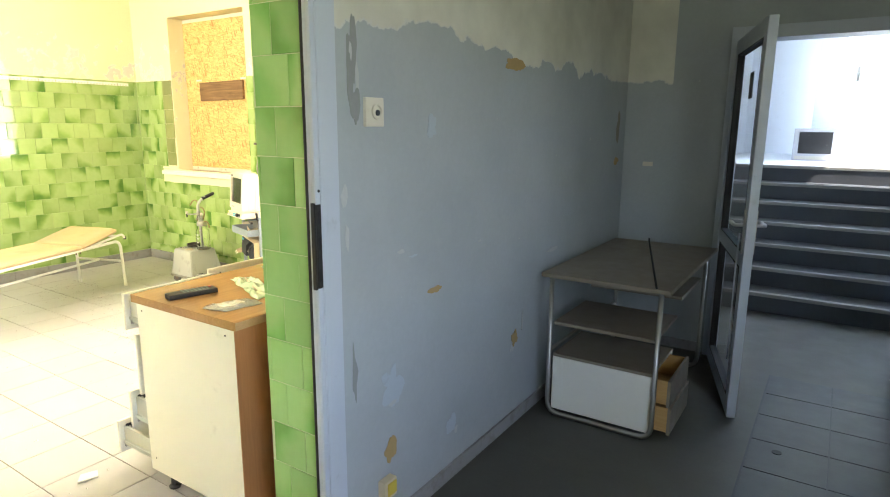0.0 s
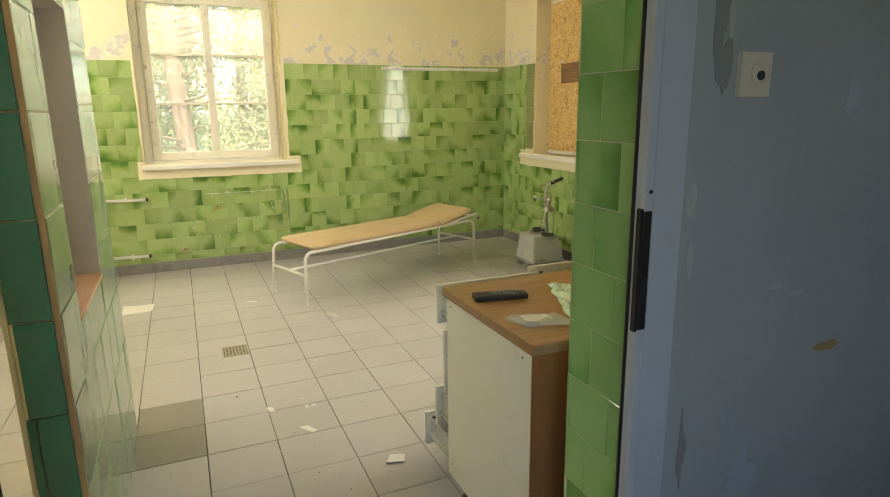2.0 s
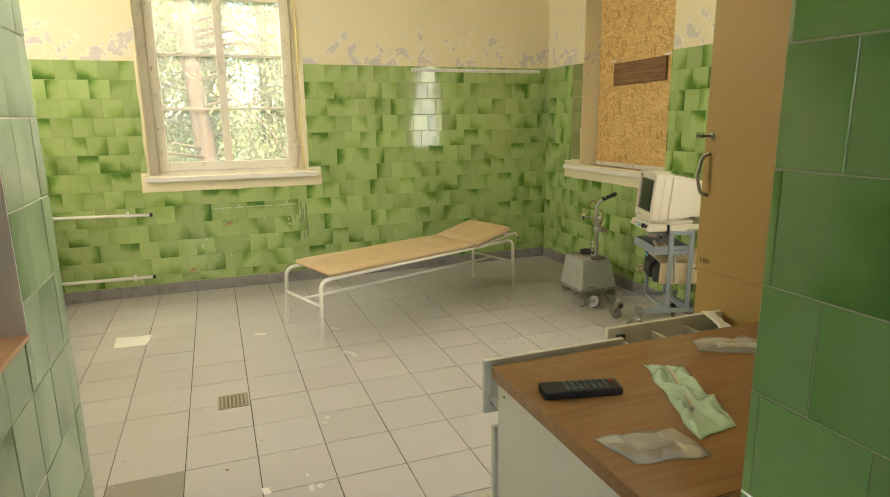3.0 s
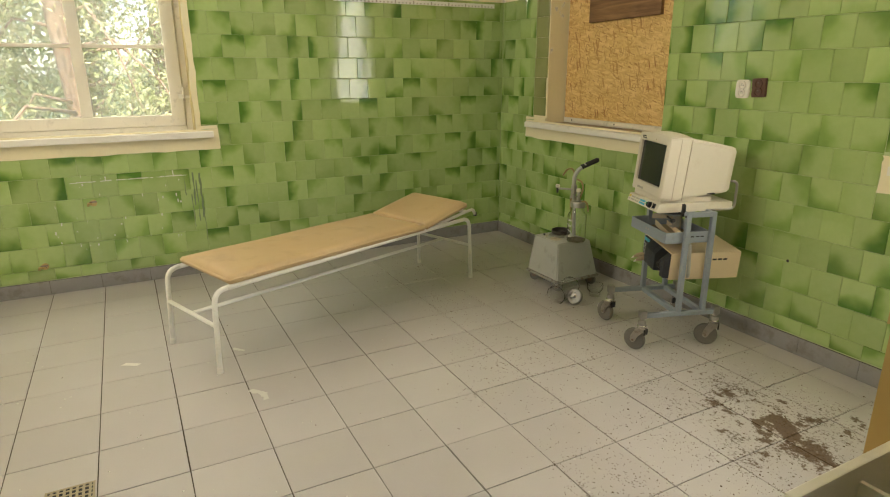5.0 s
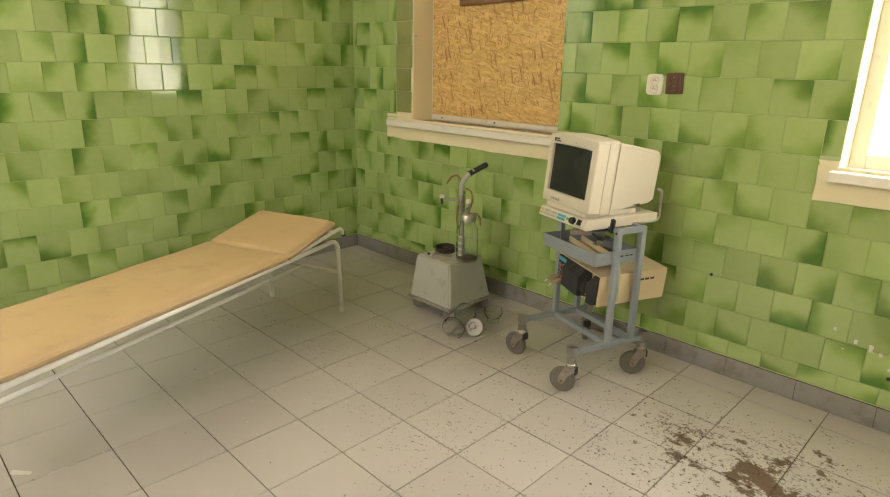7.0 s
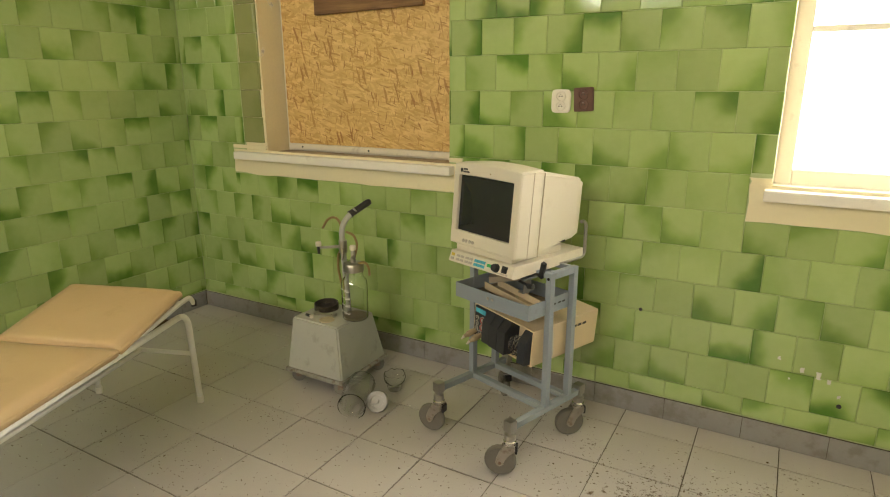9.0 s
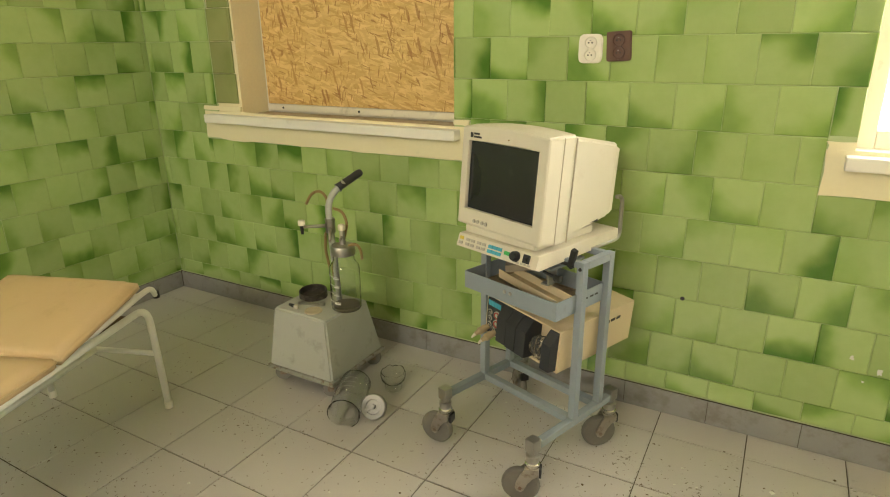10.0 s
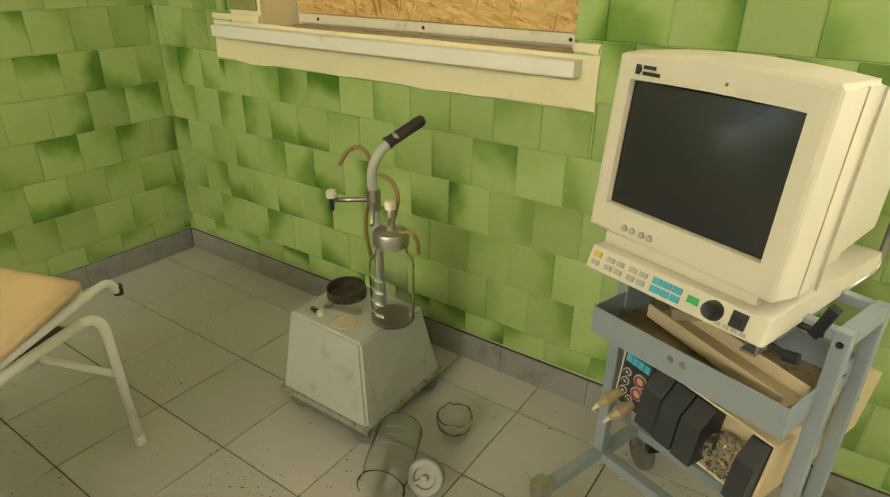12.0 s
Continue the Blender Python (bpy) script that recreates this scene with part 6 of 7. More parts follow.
for y, w, z0_, z1_ in ((2.655, 0.010, 0.52, 0.76), (2.700, 0.013, 0.42, 0.75), (2.676, 0.006, 0.40, 0.70), (2.60, 0.005, 0.60, 0.74), (2.712, 0.005, 0.25, 0.5), (2.640, 0.004, 0.36, 0.6)):
    join(film, ragged(y, y + w, z0_, z1_, 0.0013, int(y * 1000), 0.03, 0.004))
part("dark_streaks", film, "streak", streaks)
chips = thing("tile_chips", NORTH, "chipped glaze and drill holes in the tiles", "stain", kind="stuff")
film = bmesh.new()
for i, (x, z, s) in enumerate(((-4.335, 0.375, 0.016), (-4.253, 0.34, 0.02), (-4.20, 0.325, 0.028), (-4.16, 0.31, 0.02), (-4.29, 0.30, 0.008), (-4.12, 0.26, 0.015))):
    join(film, ragged(x, x + s * 0.6, z, z + s, 0.0012, i + 20, 0.005, 0.003))
part("chip", film, "lime", chips)
part("drill_hole", merged(*[lathe([(0.0, 0.0), (s, 0.0), (s, 0.001), (0.0, 0.0012)], 10, pose(x, 0.0005, z, 90)) for x, z, s in ((-4.872, 0.485, 0.008), (-4.11, 0.23, 0.009))]), "gasket", chips)

# floor drain, papers and litter
drain = thing("floor_drain", pose(-5.225, 1.918, 0), "square brass floor drain grate set in the tiles", "drain")
part("rim", merged(box(-0.085, 0.085, -0.080, -0.072, 0.0, 0.004, 0.001), box(-0.085, 0.085, 0.072, 0.080, 0.0, 0.004, 0.001), box(-0.085, -0.077, -0.072, 0.072, 0.0, 0.004, 0.001), box(0.077, 0.085, -0.072, 0.072, 0.0, 0.004, 0.001)), "drain_metal", drain)
part("pit", box(-0.077, 0.077, -0.072, 0.072, 0.0, 0.0015), "gasket", drain)
for i in range(7):
    part("bar", box(-0.077, 0.077, -0.064 + i * 0.0205, -0.055 + i * 0.0205, 0.0015, 0.004, 0.001), "drain_metal", drain)
for i in range(6):
    part("bar", box(-0.066 + i * 0.0245, -0.058 + i * 0.0245, -0.072, 0.072, 0.0015, 0.0036, 0.001), "drain_metal", drain)


def litter(name, x, y, turn, outline, mat, label, cat, thick=0.002, curl=0.006):
    bm = prism(outline, 0.0005, thick)
    bmesh.ops.triangulate(bm, faces=bm.faces[:])
    bmesh.ops.subdivide_edges(bm, edges=bm.edges[:], cuts=1)
    for v in bm.verts:
        v.co.z += curl * max(0.0, noise.noise(Vector((v.co.x * 9, v.co.y * 9, x))) + 0.15)
    ob = thing(name, pose(x, y, 0, 0, 0, turn), label, cat)
    part("sheet" if mat == "paper" else "piece", bm, mat, ob)


litter("paper_sheet", -6.475, 1.285, 12, [(-0.13, -0.09), (0.08, -0.13), (0.13, 0.07), (-0.05, 0.13)], "paper", "white folded sheet of paper on the floor", "paper", 0.003, 0.012)
litter("paper_scrap", -6.283, 2.134, 62, [(-0.045, -0.012), (0.04, -0.016), (0.05, 0.008), (-0.03, 0.016)], "paper", "small scrap of white paper on the floor", "paper")
litter("paper_scrap", -4.02, 2.16, 40, [(-0.05, -0.016), (0.045, -0.02), (0.055, 0.006), (-0.02, 0.022)], "paper", "small scrap of white paper on the floor", "paper")
litter("plaster_flake", -3.58, 2.47, 80, [(-0.05, -0.03), (0.03, -0.035), (0.045, 0.02), (-0.02, 0.035)], "paper", "fallen flake of white plaster by the cabinet", "plaster flake", 0.006, 0.01)
litter("paper_scrap", -4.30, 2.02, 15, [(-0.03, -0.012), (0.02, -0.02), (0.03, 0.01), (-0.015, 0.014)], "paper", "torn paper scrap on the floor", "paper")
crumbs = thing("floor_crumbs", pose(0, 0, 0), "scattered plaster crumbs and dry dirt on the floor", "crumbs", kind="stuff")
for mat, count, lo, hi, seed in (("lime", 420, 0.002, 0.007, 1), ("soil", 360, 0.0015, 0.006, 2)):
    bm = bmesh.new()
    r = random.Random(seed)
    for i in range(count):
        if mat == "soil" and i < 260:
            x, y = r.gauss(-4.35, 0.42), r.gauss(4.45, 0.30)
        elif mat == "lime" and i < 90:
            x, y = r.gauss(-4.55, 0.35), r.gauss(2.15, 0.12)
        else:
            x, y = r.uniform(-7.6, -3.4), r.uniform(1.0, 5.2)
        if not (-7.66 < x < -2.6 and 0.2 < y < 5.25):
            continue
        s = r.uniform(lo, hi) * (1.6 if r.random() < 0.06 else 1.0)
        a = [bm.verts.new((x + s * math.cos(t + r.uniform(-.4, .4)), y + s * r.uniform(0.5, 1.1) * math.sin(t), 0.0005)) for t in (0, 1.5, 3.0, 4.6)]
        tip = bm.verts.new((x, y, 0.0005 + s * r.uniform(0.35, 0.8)))
        for j in range(4):
            bm.faces.new((a[j], a[(j + 1) % 4], tip))
        bm.faces.new(a[::-1])
    part("crumb", bm, mat, crumbs)
# dry needles and flakes of dirt that lie in drifts
bm = bmesh.new()
r = random.Random(9)
drifts = [(r.uniform(-5.6, -3.5), r.uniform(3.55, 4.95), r.uniform(0.05, 0.20)) for i in range(60)] + [(r.uniform(-7.2, -5.2), r.uniform(3.7, 5.1), r.uniform(0.08, 0.25)) for i in range(34)] + [(-4.35, 4.50, 0.30), (-4.05, 4.62, 0.22), (-4.75, 4.25, 0.35), (-5.25, 3.95, 0.35), (-4.6, 3.85, 0.35), (-4.15, 4.2, 0.3), (-4.0, 4.75, 0.2)] * 4
for i in range(5200):
    cx, cy, spread = r.choice(drifts)
    x, y = r.gauss(cx, spread), r.gauss(cy, spread * 0.6)
    if r.random() < 0.22:  # swept into the joints
        if r.random() < 0.5:
            x = -5.204 + 0.3074 * round((x + 5.204) / 0.3074) + r.gauss(0, 0.004)
        else:
            y = 3.252 + 0.3118 * round((y - 3.252) / 0.3118) + r.gauss(0, 0.004)
    elif r.random() < 0.04:
        x, y = r.uniform(-7.2, -3.4), r.uniform(2.6, 5.2)
    if not (-7.5 < x < -2.7 and 1.5 < y < 5.24):
        continue
    n, w, a = r.uniform(0.0015, 0.004) * (2.2 if r.random() < 0.2 else 1.0), r.uniform(0.0007, 0.0021), r.uniform(0, 3.14)
    u, v = Vector((math.cos(a), math.sin(a), 0)), Vector((-math.sin(a), math.cos(a), 0))
    p = Vector((x, y, 0.0006))
    ring = [bm.verts.new(q) for q in (p - u * n, p - v * w, p + u * n, p + v * w)]
    top = bm.verts.new(p + u * n * r.uniform(-0.5, 0.5) + Vector((0, 0, w * 1.1)))
    for q in range(4):
        bm.faces.new((ring[q], ring[(q + 1) % 4], top))
part("dirt", bm, "soil", crumbs)

smears = thing("floor_smears", pose(0, 0, 0), "chalky white smears on the floor tiles", "stain", kind="stuff")
film = bmesh.new()
for i, (x, y, w, h) in enumerate(((-5.71, 2.62, 0.09, 0.03), (-5.66, 2.67, 0.06, 0.025), (-6.22, 2.63, 0.07, 0.02), (-4.28, 2.19, 0.05, 0.02), (-4.25, 2.22, 0.025, 0.03), (-4.36, 2.19, 0.02, 0.012), (-4.80, 2.33, 0.03, 0.012), (-4.85, 2.36, 0.02, 0.02))):
    q = ragged(0, w, 0, h, 0.0009, i + 40, 0.012, 0.006)
    q.transform(pose(x, y, 0.0007, -90, 0, 0) if i % 2 else pose(x, y, 0.0007, -90, 0, 40))
    join(film, q)
part("smear", film, "lime", smears)

# wash table against the west wall
table = thing("side_table", pose(-7.40, 0.33, 0), "small white table with a blue-grey top by the wall", "table")
part("tabletop", box(-0.25, 0.20, -0.45, 0.30, 0.775, 0.80, 0.004), "cart_blue", table)
for x, y in ((-0.22, -0.42), (0.17, -0.42), (-0.22, 0.27), (0.17, 0.27)):
    part("leg", box(x - 0.014, x + 0.014, y - 0.014, y + 0.014, 0.0, 0.775, 0.003), "cream_enamel", table)


# ---- corridor ----
socket = thing("wall_socket", pose(DOOR_X0, 2.872, 1.597), "cream single wall socket on the blue corridor wall", "socket")
part("plate", box(0.0, 0.013, -0.046, 0.046, -0.047, 0.047, 0.004), "plastic_cream", socket)
part("well", lathe([(0.027, 0.0), (0.026, 0.006), (0.020, 0.007), (0.017, 0.001), (0.0, 0.001)], 24, pose(0.013, 0.008, 0.002, 0, 90, 0)), "plastic_cream", socket)
part("core", lathe([(0.0, 0.0), (0.010, 0.0), (0.010, 0.004), (0.0, 0.005)], 16, pose(0.0145, 0.010, -0.002, 0, 90, 0)), "charcoal", socket)
box_ob = thing("junction_box", pose(DOOR_X0, 2.905, 0.215, 0, 0, 0), "torn-out yellowed junction box hanging on the wall", "junction box")
part("block", box(0.0, 0.035, -0.035, 0.035, -0.045, 0.03, 0.005), "plastic_back", box_ob)
part("cover", box(0.035, 0.039, -0.02, 0.03, -0.03, 0.02, 0.001), "key_yellow", box_ob)

patches = thing("paint_damage", pose(DOOR_X0, 0, 0), "chipped paint and bare plaster spots on the corridor wall", "paint damage", kind="stuff")
YZ = Matrix(((0, -1, 0, 0), (1, 0, 0, 0), (0, 0, 1, 0), (0, 0, 0, 1)))
for i, (y, z, w, h, mat) in enumerate(((3.90, 1.835, 0.20, 0.07, "bare_ochre"), (2.775, 1.745, 0.06, 0.30, "bare_grey"), (2.785, 1.62, 0.045, 0.14, "bare_grey"), (2.80, 1.68, 0.02, 0.16, "old_paint"), (2.79, 1.60, 0.028, 0.06, "lime"), (2.77, 1.78, 0.014, 0.05, "old_paint"), (2.945, 0.345, 0.075, 0.12, "bare_ochre"), (3.985, 0.475, 0.10, 0.11, "bare_ochre"), (4.07, 0.55, 0.02, 0.13, "old_paint"),
        (3.96, 0.43, 0.05, 0.05, "old_paint"), (3.25, 0.905, 0.10, 0.035, "bare_ochre"), (3.02, 1.10, 0.05, 0.016, "old_paint"), (2.725, 1.335, 0.04, 0.08, "old_paint"), (2.735, 1.19, 0.025, 0.09, "old_paint"), (3.22, 1.55, 0.075, 0.09, "blue_smooth"),
        (2.96, 0.60, 0.13, 0.16, "blue_smooth"), (2.965, 0.525, 0.06, 0.025, "old_paint"), (3.38, 0.25, 0.08, 0.10, "blue_smooth"), (3.42, 0.215, 0.03, 0.05, "old_paint"), (4.44, 0.87, 0.15, 0.03, "old_paint"), (5.49, 1.32, 0.10, 0.05, "bare_ochre"), (5.50, 1.55, 0.08, 0.25, "bare_brown"), (2.755, 0.72, 0.03, 0.20, "bare_grey"), (3.6, 1.05, 0.03, 0.012, "old_paint"), (4.0, 1.0, 0.02, 0.01, "old_paint"), (3.1, 1.07, 0.06, 0.01, "blue_smooth"), (4.33, 0.05, 0.08, 0.09, "old_paint"))):
    rr = random.Random(i)
    n = 30
    jag = [rr.uniform(0.45, 1.15) for q in range(n // 3)]
    pts = []
    for q in range(n):
        t, f = 2 * math.pi * q / n, q / 3.0
        g = jag[int(f) % len(jag)] * (1 - f % 1) + jag[(int(f) + 1) % len(jag)] * (f % 1) + rr.uniform(-0.09, 0.09)
        pts.append((y + w * 0.52 * math.cos(t) * g, z + h * 0.52 * math.sin(t) * g))
    bm = prism(pts, 0.0003, 0.0014 + 0.0005 * (i % 3))
    bm.transform(Matrix(((0, 0, 1, 0), (1, 0, 0, 0), (0, 1, 0, 0), (0, 0, 0, 1))))
    part("spot", bm, mat, patches)
chip = thing("wall_hook", pose(-2.06, BLUE_END, 1.30), "pale plastic plug in the corridor wall", "wall plug")
part("plug", box(-0.035, 0.035, -0.006, 0.0, -0.015, 0.015, 0.003), "plastic_cream", chip)

# glazed door to the stairs
frame_ob = thing("door_frame", pose(0, 0, 0), "white-grey metal frame of the glazed door", "door frame", kind="structure")
for a, b in ((-1.585, -1.515), (-0.505, -0.435)):
    part("jamb", box(a, b, BLUE_END - 0.045, BLUE_END + 0.16, 0, 2.17, 0.004), "metal_frame", frame_ob)
part("head", box(-1.515, -0.505, BLUE_END - 0.045, BLUE_END + 0.16, 2.095, 2.17, 0.004), "metal_frame", frame_ob)
for z in (1.88, 1.55, 0.35):
    part("hinge", tube([(-1.522, BLUE_END - 0.056, z - 0.06), (-1.522, BLUE_END - 0.056, z + 0.06)], 0.012, 10), "metal_frame", frame_ob)
leaf = thing("glazed_door", pose(-1.505, BLUE_END - 0.06, 0.012, 0, 0, -74.0), "white metal glazed door standing open with lever handle", "door")
L, T, Hd = 0.955, 0.045, 2.07
part("stile", box(0.0, 0.085, -T, 0.0, 0.0, Hd, 0.004), "metal_frame", leaf)
part("stile", box(L - 0.085, L, -T, 0.0, 0.0, Hd, 0.004), "metal_frame", leaf)
part("rail", box(0.085, L - 0.085, -T, 0.0, 0.0, 0.10, 0.004), "metal_frame", leaf)
part("rail", box(0.085, L - 0.085, -T, 0.0, 0.82, 0.90, 0.004), "metal_frame", leaf)
part("rail", box(0.085, L - 0.085, -T, 0.0, Hd - 0.09, Hd, 0.004), "metal_frame", leaf)
for a, b in ((0.10, 0.82), (0.90, Hd - 0.09)):
    part("pane", box(0.085, L - 0.085, -0.026, -0.020, a, b), "glass", leaf).visible_shadow = False
    part("seal", merged(box(0.085, 0.092, -T - 0.001, 0.001, a, b), box(L - 0.092, L - 0.085, -T - 0.001, 0.001, a, b), box(0.092, L - 0.092, -T - 0.001, 0.001, a, a + 0.007), box(0.092, L - 0.092, -T - 0.001, 0.001, b - 0.007, b)), "gasket", leaf)
for s in (-1, 1):
    y = -T if s < 0 else 0.0
    part("handle", merged(box(L - 0.060, L - 0.025, min(y, y + s * 0.008), max(y, y + s * 0.008), 0.90, 1.13, 0.003), tube(arc([(L - 0.043, y, 1.05), (L - 0.043, y + s * 0.05, 1.05), (L - 0.16, y + s * 0.052, 1.05)], 0.012), 0.0095, 10)), "chrome", leaf, "chrome lever handle")
part("sticker", box(0.50, 0.60, -0.0290, -0.0265, 1.70, 1.84), "charcoal", leaf, "small dark sticker on the pane")
part("cable", tube(arc([(L - 0.1, -T - 0.012, 1.0), (L - 0.07, -T - 0.02, 0.8), (L - 0.09, -T - 0.012, 0.45), (L - 0.09, -T - 0.012, 0.3)], 0.04), 0.004, 8), "metal_frame", leaf)
tiles_patch = structure("corridor_tiles", box(-1.15, -0.46, 2.6, 5.47, 0.0, 0.003), "step_dark", "blue-grey shiny floor tiles let into the corridor floor", "floor")
for i in range(2):
    for j in range(9):
        part("tile", box(-1.14 + i * 0.337, -0.81 + i * 0.337, 2.62 + j * 0.316, 2.929 + j * 0.316, 0.003, 0.007, 0.0015), "corridor_tile", tiles_patch)
bolt = thing("floor_bolt", pose(-1.02, 4.42, 0.007), "dark floor bolt socket in the tiles", "bolt socket")
part("ring", lathe([(0.0, 0.0), (0.022, 0.0), (0.022, 0.003), (0.0, 0.003)], 16), "gasket", bolt)


def tube_table():
    ob = thing("trolley_table", pose(0, 0, 0), "brown-topped table on chrome tubes with a white drawer box", "table")
    x0, x1, y0, y1, z = -2.175, -1.515, 4.16, 5.40, 0.80
    part("tabletop", box(x0, x1, y0, y1, z - 0.022, z, 0.005), "chip_top", ob, "dusty brown-grey laminate top")
    for y in (y0 + 0.03, y1 - 0.08):
        part("leg_frame", tube(arc([(x0 + 0.05, y, z - 0.024), (x0 + 0.05, y, 0.015), (x1 - 0.05, y, 0.015), (x1 - 0.05, y, z - 0.024)], 0.07, 7), 0.0125, 12), "chrome", ob, "bent chrome tube frame")
    part("rail", tube([(x0 + 0.05, y0 + 0.03, 0.37), (x0 + 0.05, y1 - 0.08, 0.37)], 0.010, 10), "chrome", ob)
    part("shelf", box(x0 + 0.065, x1 - 0.065, y0 + 0.04, y0 + 0.52, 0.515, 0.533, 0.004), "chip_top", ob, "brown-grey shelf")
    part("shelf", box(x0 + 0.065, x1 - 0.065, y0 + 0.60, y1 - 0.10, 0.60, 0.618, 0.004), "chip_top", ob, "brown-grey shelf")
    bx0, bx1, by0, by1 = x0 + 0.066, x1 - 0.068, y0 + 0.045, y0 + 0.48
    part("drawer_box", merged(box(bx0, bx1, by0, by0 + 0.016, 0.035, 0.335, 0.002), box(bx0, bx1, by1 - 0.016, by1, 0.035, 0.335, 0.002), box(bx0, bx0 + 0.016, by0 + 0.016, by1 - 0.016, 0.035, 0.335), box(bx0 + 0.016, bx1, by0 + 0.016, by1 - 0.016, 0.035, 0.05)), "white_paint", ob, "white drawer box")
    part("drawer_box_top", box(bx0, bx1, by0, by1, 0.336, 0.352, 0.003), "chip_top", ob)
    for z0_, z1_, out in ((0.20, 0.325, 0.075), (0.055, 0.185, 0.085)):
        d = part("drawer", merged(box(bx0 + 0.12, bx1 + out, by0 + 0.022, by0 + 0.036, z0_, z1_, 0.002), box(bx0 + 0.12, bx1 + out, by1 - 0.036, by1 - 0.022, z0_, z1_, 0.002), box(bx0 + 0.12, bx1 + out, by0 + 0.036, by1 - 0.036, z0_, z0_ + 0.008)), "raw_wood", ob, "raw pine drawer pulled out")
        part("drawer_front", box(bx1 + out, bx1 + out + 0.016, by0 + 0.01, by1 - 0.01, z0_ - 0.008, z1_ + 0.004, 0.002), "chip_top", d)
    part("strip", tube([(-1.585, y0 + 0.006, z + 0.004), (-1.94, y1 - 0.02, z + 0.004), (-1.943, y1 - 0.012, z + 0.022)], 0.0055, 8), "gasket", ob, "dark wire lying slantwise across the top")
    return ob


tube_table()

# stair hall
tv = thing("television", pose(-1.215, 9.95, STEPS * RISE, 0, 0, 4), "silver tube television on the landing floor", "television")
part("casing", box(-0.23, 0.23, 0.0, 0.10, 0.0, 0.385, 0.012), "tv_silver", tv)
part("rear", prism([(-0.21, 0.10), (0.21, 0.10), (0.12, 0.40), (-0.12, 0.40)], 0.02, 0.34, 0.01), "charcoal", tv)
part("screen", box(-0.175, 0.175, -0.004, 0.004, 0.085, 0.345, 0.003), "screen", tv)
part("speaker", box(-0.205, 0.205, -0.003, 0.003, 0.015, 0.055, 0.002), "key_grey", tv)
door = thing("hall_door", pose(-0.93, 10.05, STEPS * RISE, 0, 0, 12), "plain white door leaf standing open", "door")
part("leaf", box(0.0, 0.80, 0.0, 0.04, 0.0, 2.05, 0.004), "hall_white", door)
part("handle", merged(tube(arc([(0.06, 0.0, 1.02), (0.06, -0.05, 1.02), (0.17, -0.05, 1.02)], 0.012), 0.009, 8), box(0.045, 0.075, -0.006, 0.0, 0.93, 1.10, 0.002)), "chrome", door)
chair = thing("chair", pose(-0.33, 9.2, STEPS * RISE), "teal tube chair on the landing", "chair")
for x, y in ((0.0, 0.0), (0.36, 0.0), (0.0, 0.36), (0.36, 0.36)):
    part("leg", tube([(x, y, 0.0), (x, y, 0.44 if y < 0.1 else 0.80)], 0.012, 10), "teal_paint", chair)
part("seat", box(-0.02, 0.38, -0.02, 0.38, 0.44, 0.47, 0.008), "teal_paint", chair)
part("backrest", box(-0.01, 0.37, 0.355, 0.375, 0.62, 0.80, 0.008), "raw_wood", chair)


# ---- trees outside the west window ----
def tree(x, y, height, trunk_r, crown_r, leaves, seed, drop):
    r = random.Random(seed)
    g = -0.9
    ob = thing("tree", pose(x, y, g, 0, 0, r.uniform(0, 360)), "tall tree with brown bark and hanging green foliage", "tree", "trees outside the window")
    pts = [(0.25 * noise.noise(Vector((i * 0.4, seed, 0))), 0.25 * noise.noise(Vector((i * 0.4, seed, 5))), height * i / 9) for i in range(10)]
    trunk = tube(pts, [trunk_r * (1.25 if i == 0 else 1 - 0.085 * i) for i in range(10)], 14)
    limbs, tips = [trunk], []
    for i in range(46):
        h = r.uniform(0.16, 0.95) * height
        a = r.uniform(0, 2 * math.pi)
        n = crown_r * r.uniform(0.5, 1.0) * (1.1 - 0.5 * h / height)
        d = Vector((math.cos(a), math.sin(a), 0))
        base = Vector((0, 0, h))
        line = [base, base + d * n * 0.4 + Vector((0, 0, 0.12)), base + d * n * 0.75 - Vector((0, 0, drop * 0.35)), base + d * n - Vector((0, 0, drop))]
        limbs.append(tube(line, [trunk_r * 0.16, trunk_r * 0.11, trunk_r * 0.07, 0.006], 6))
        tips += [(line[1], line[2]), (line[2], line[3]), (line[2], line[3] - Vector((0, 0, 0.4)))]
    part("trunk", merged(*limbs), "bark", ob)
    verts, faces = [], []
    for i in range(leaves):
        p, q = r.choice(tips)
        c = p.lerp(q, r.random()) + Vector((r.gauss(0, 0.16), r.gauss(0, 0.16), r.gauss(-0.12, 0.2)))
        s = r.uniform(0.018, 0.046) * (1.0 if x > -13 else 1.7)
        u = Vector((r.gauss(0, 1), r.gauss(0, 1), r.gauss(-0.8, 0.7))).normalized()
        w = u.orthogonal().normalized()
        w.rotate(Matrix.Rotation(r.uniform(0, 6.28), 3, u))
        k = len(verts)
        verts += [c, c + u * s + w * s * 0.35, c + u * s * 2.1, c + u * s - w * s * 0.35]
        faces.append((k, k + 1, k + 2, k + 3))
    me = bpy.data.meshes.new("crown")
    me.from_pydata(verts, [], faces)
    me.materials.append(M["leaf"])
    crown = new("crown", me)
    crown.parent = ob
    return ob


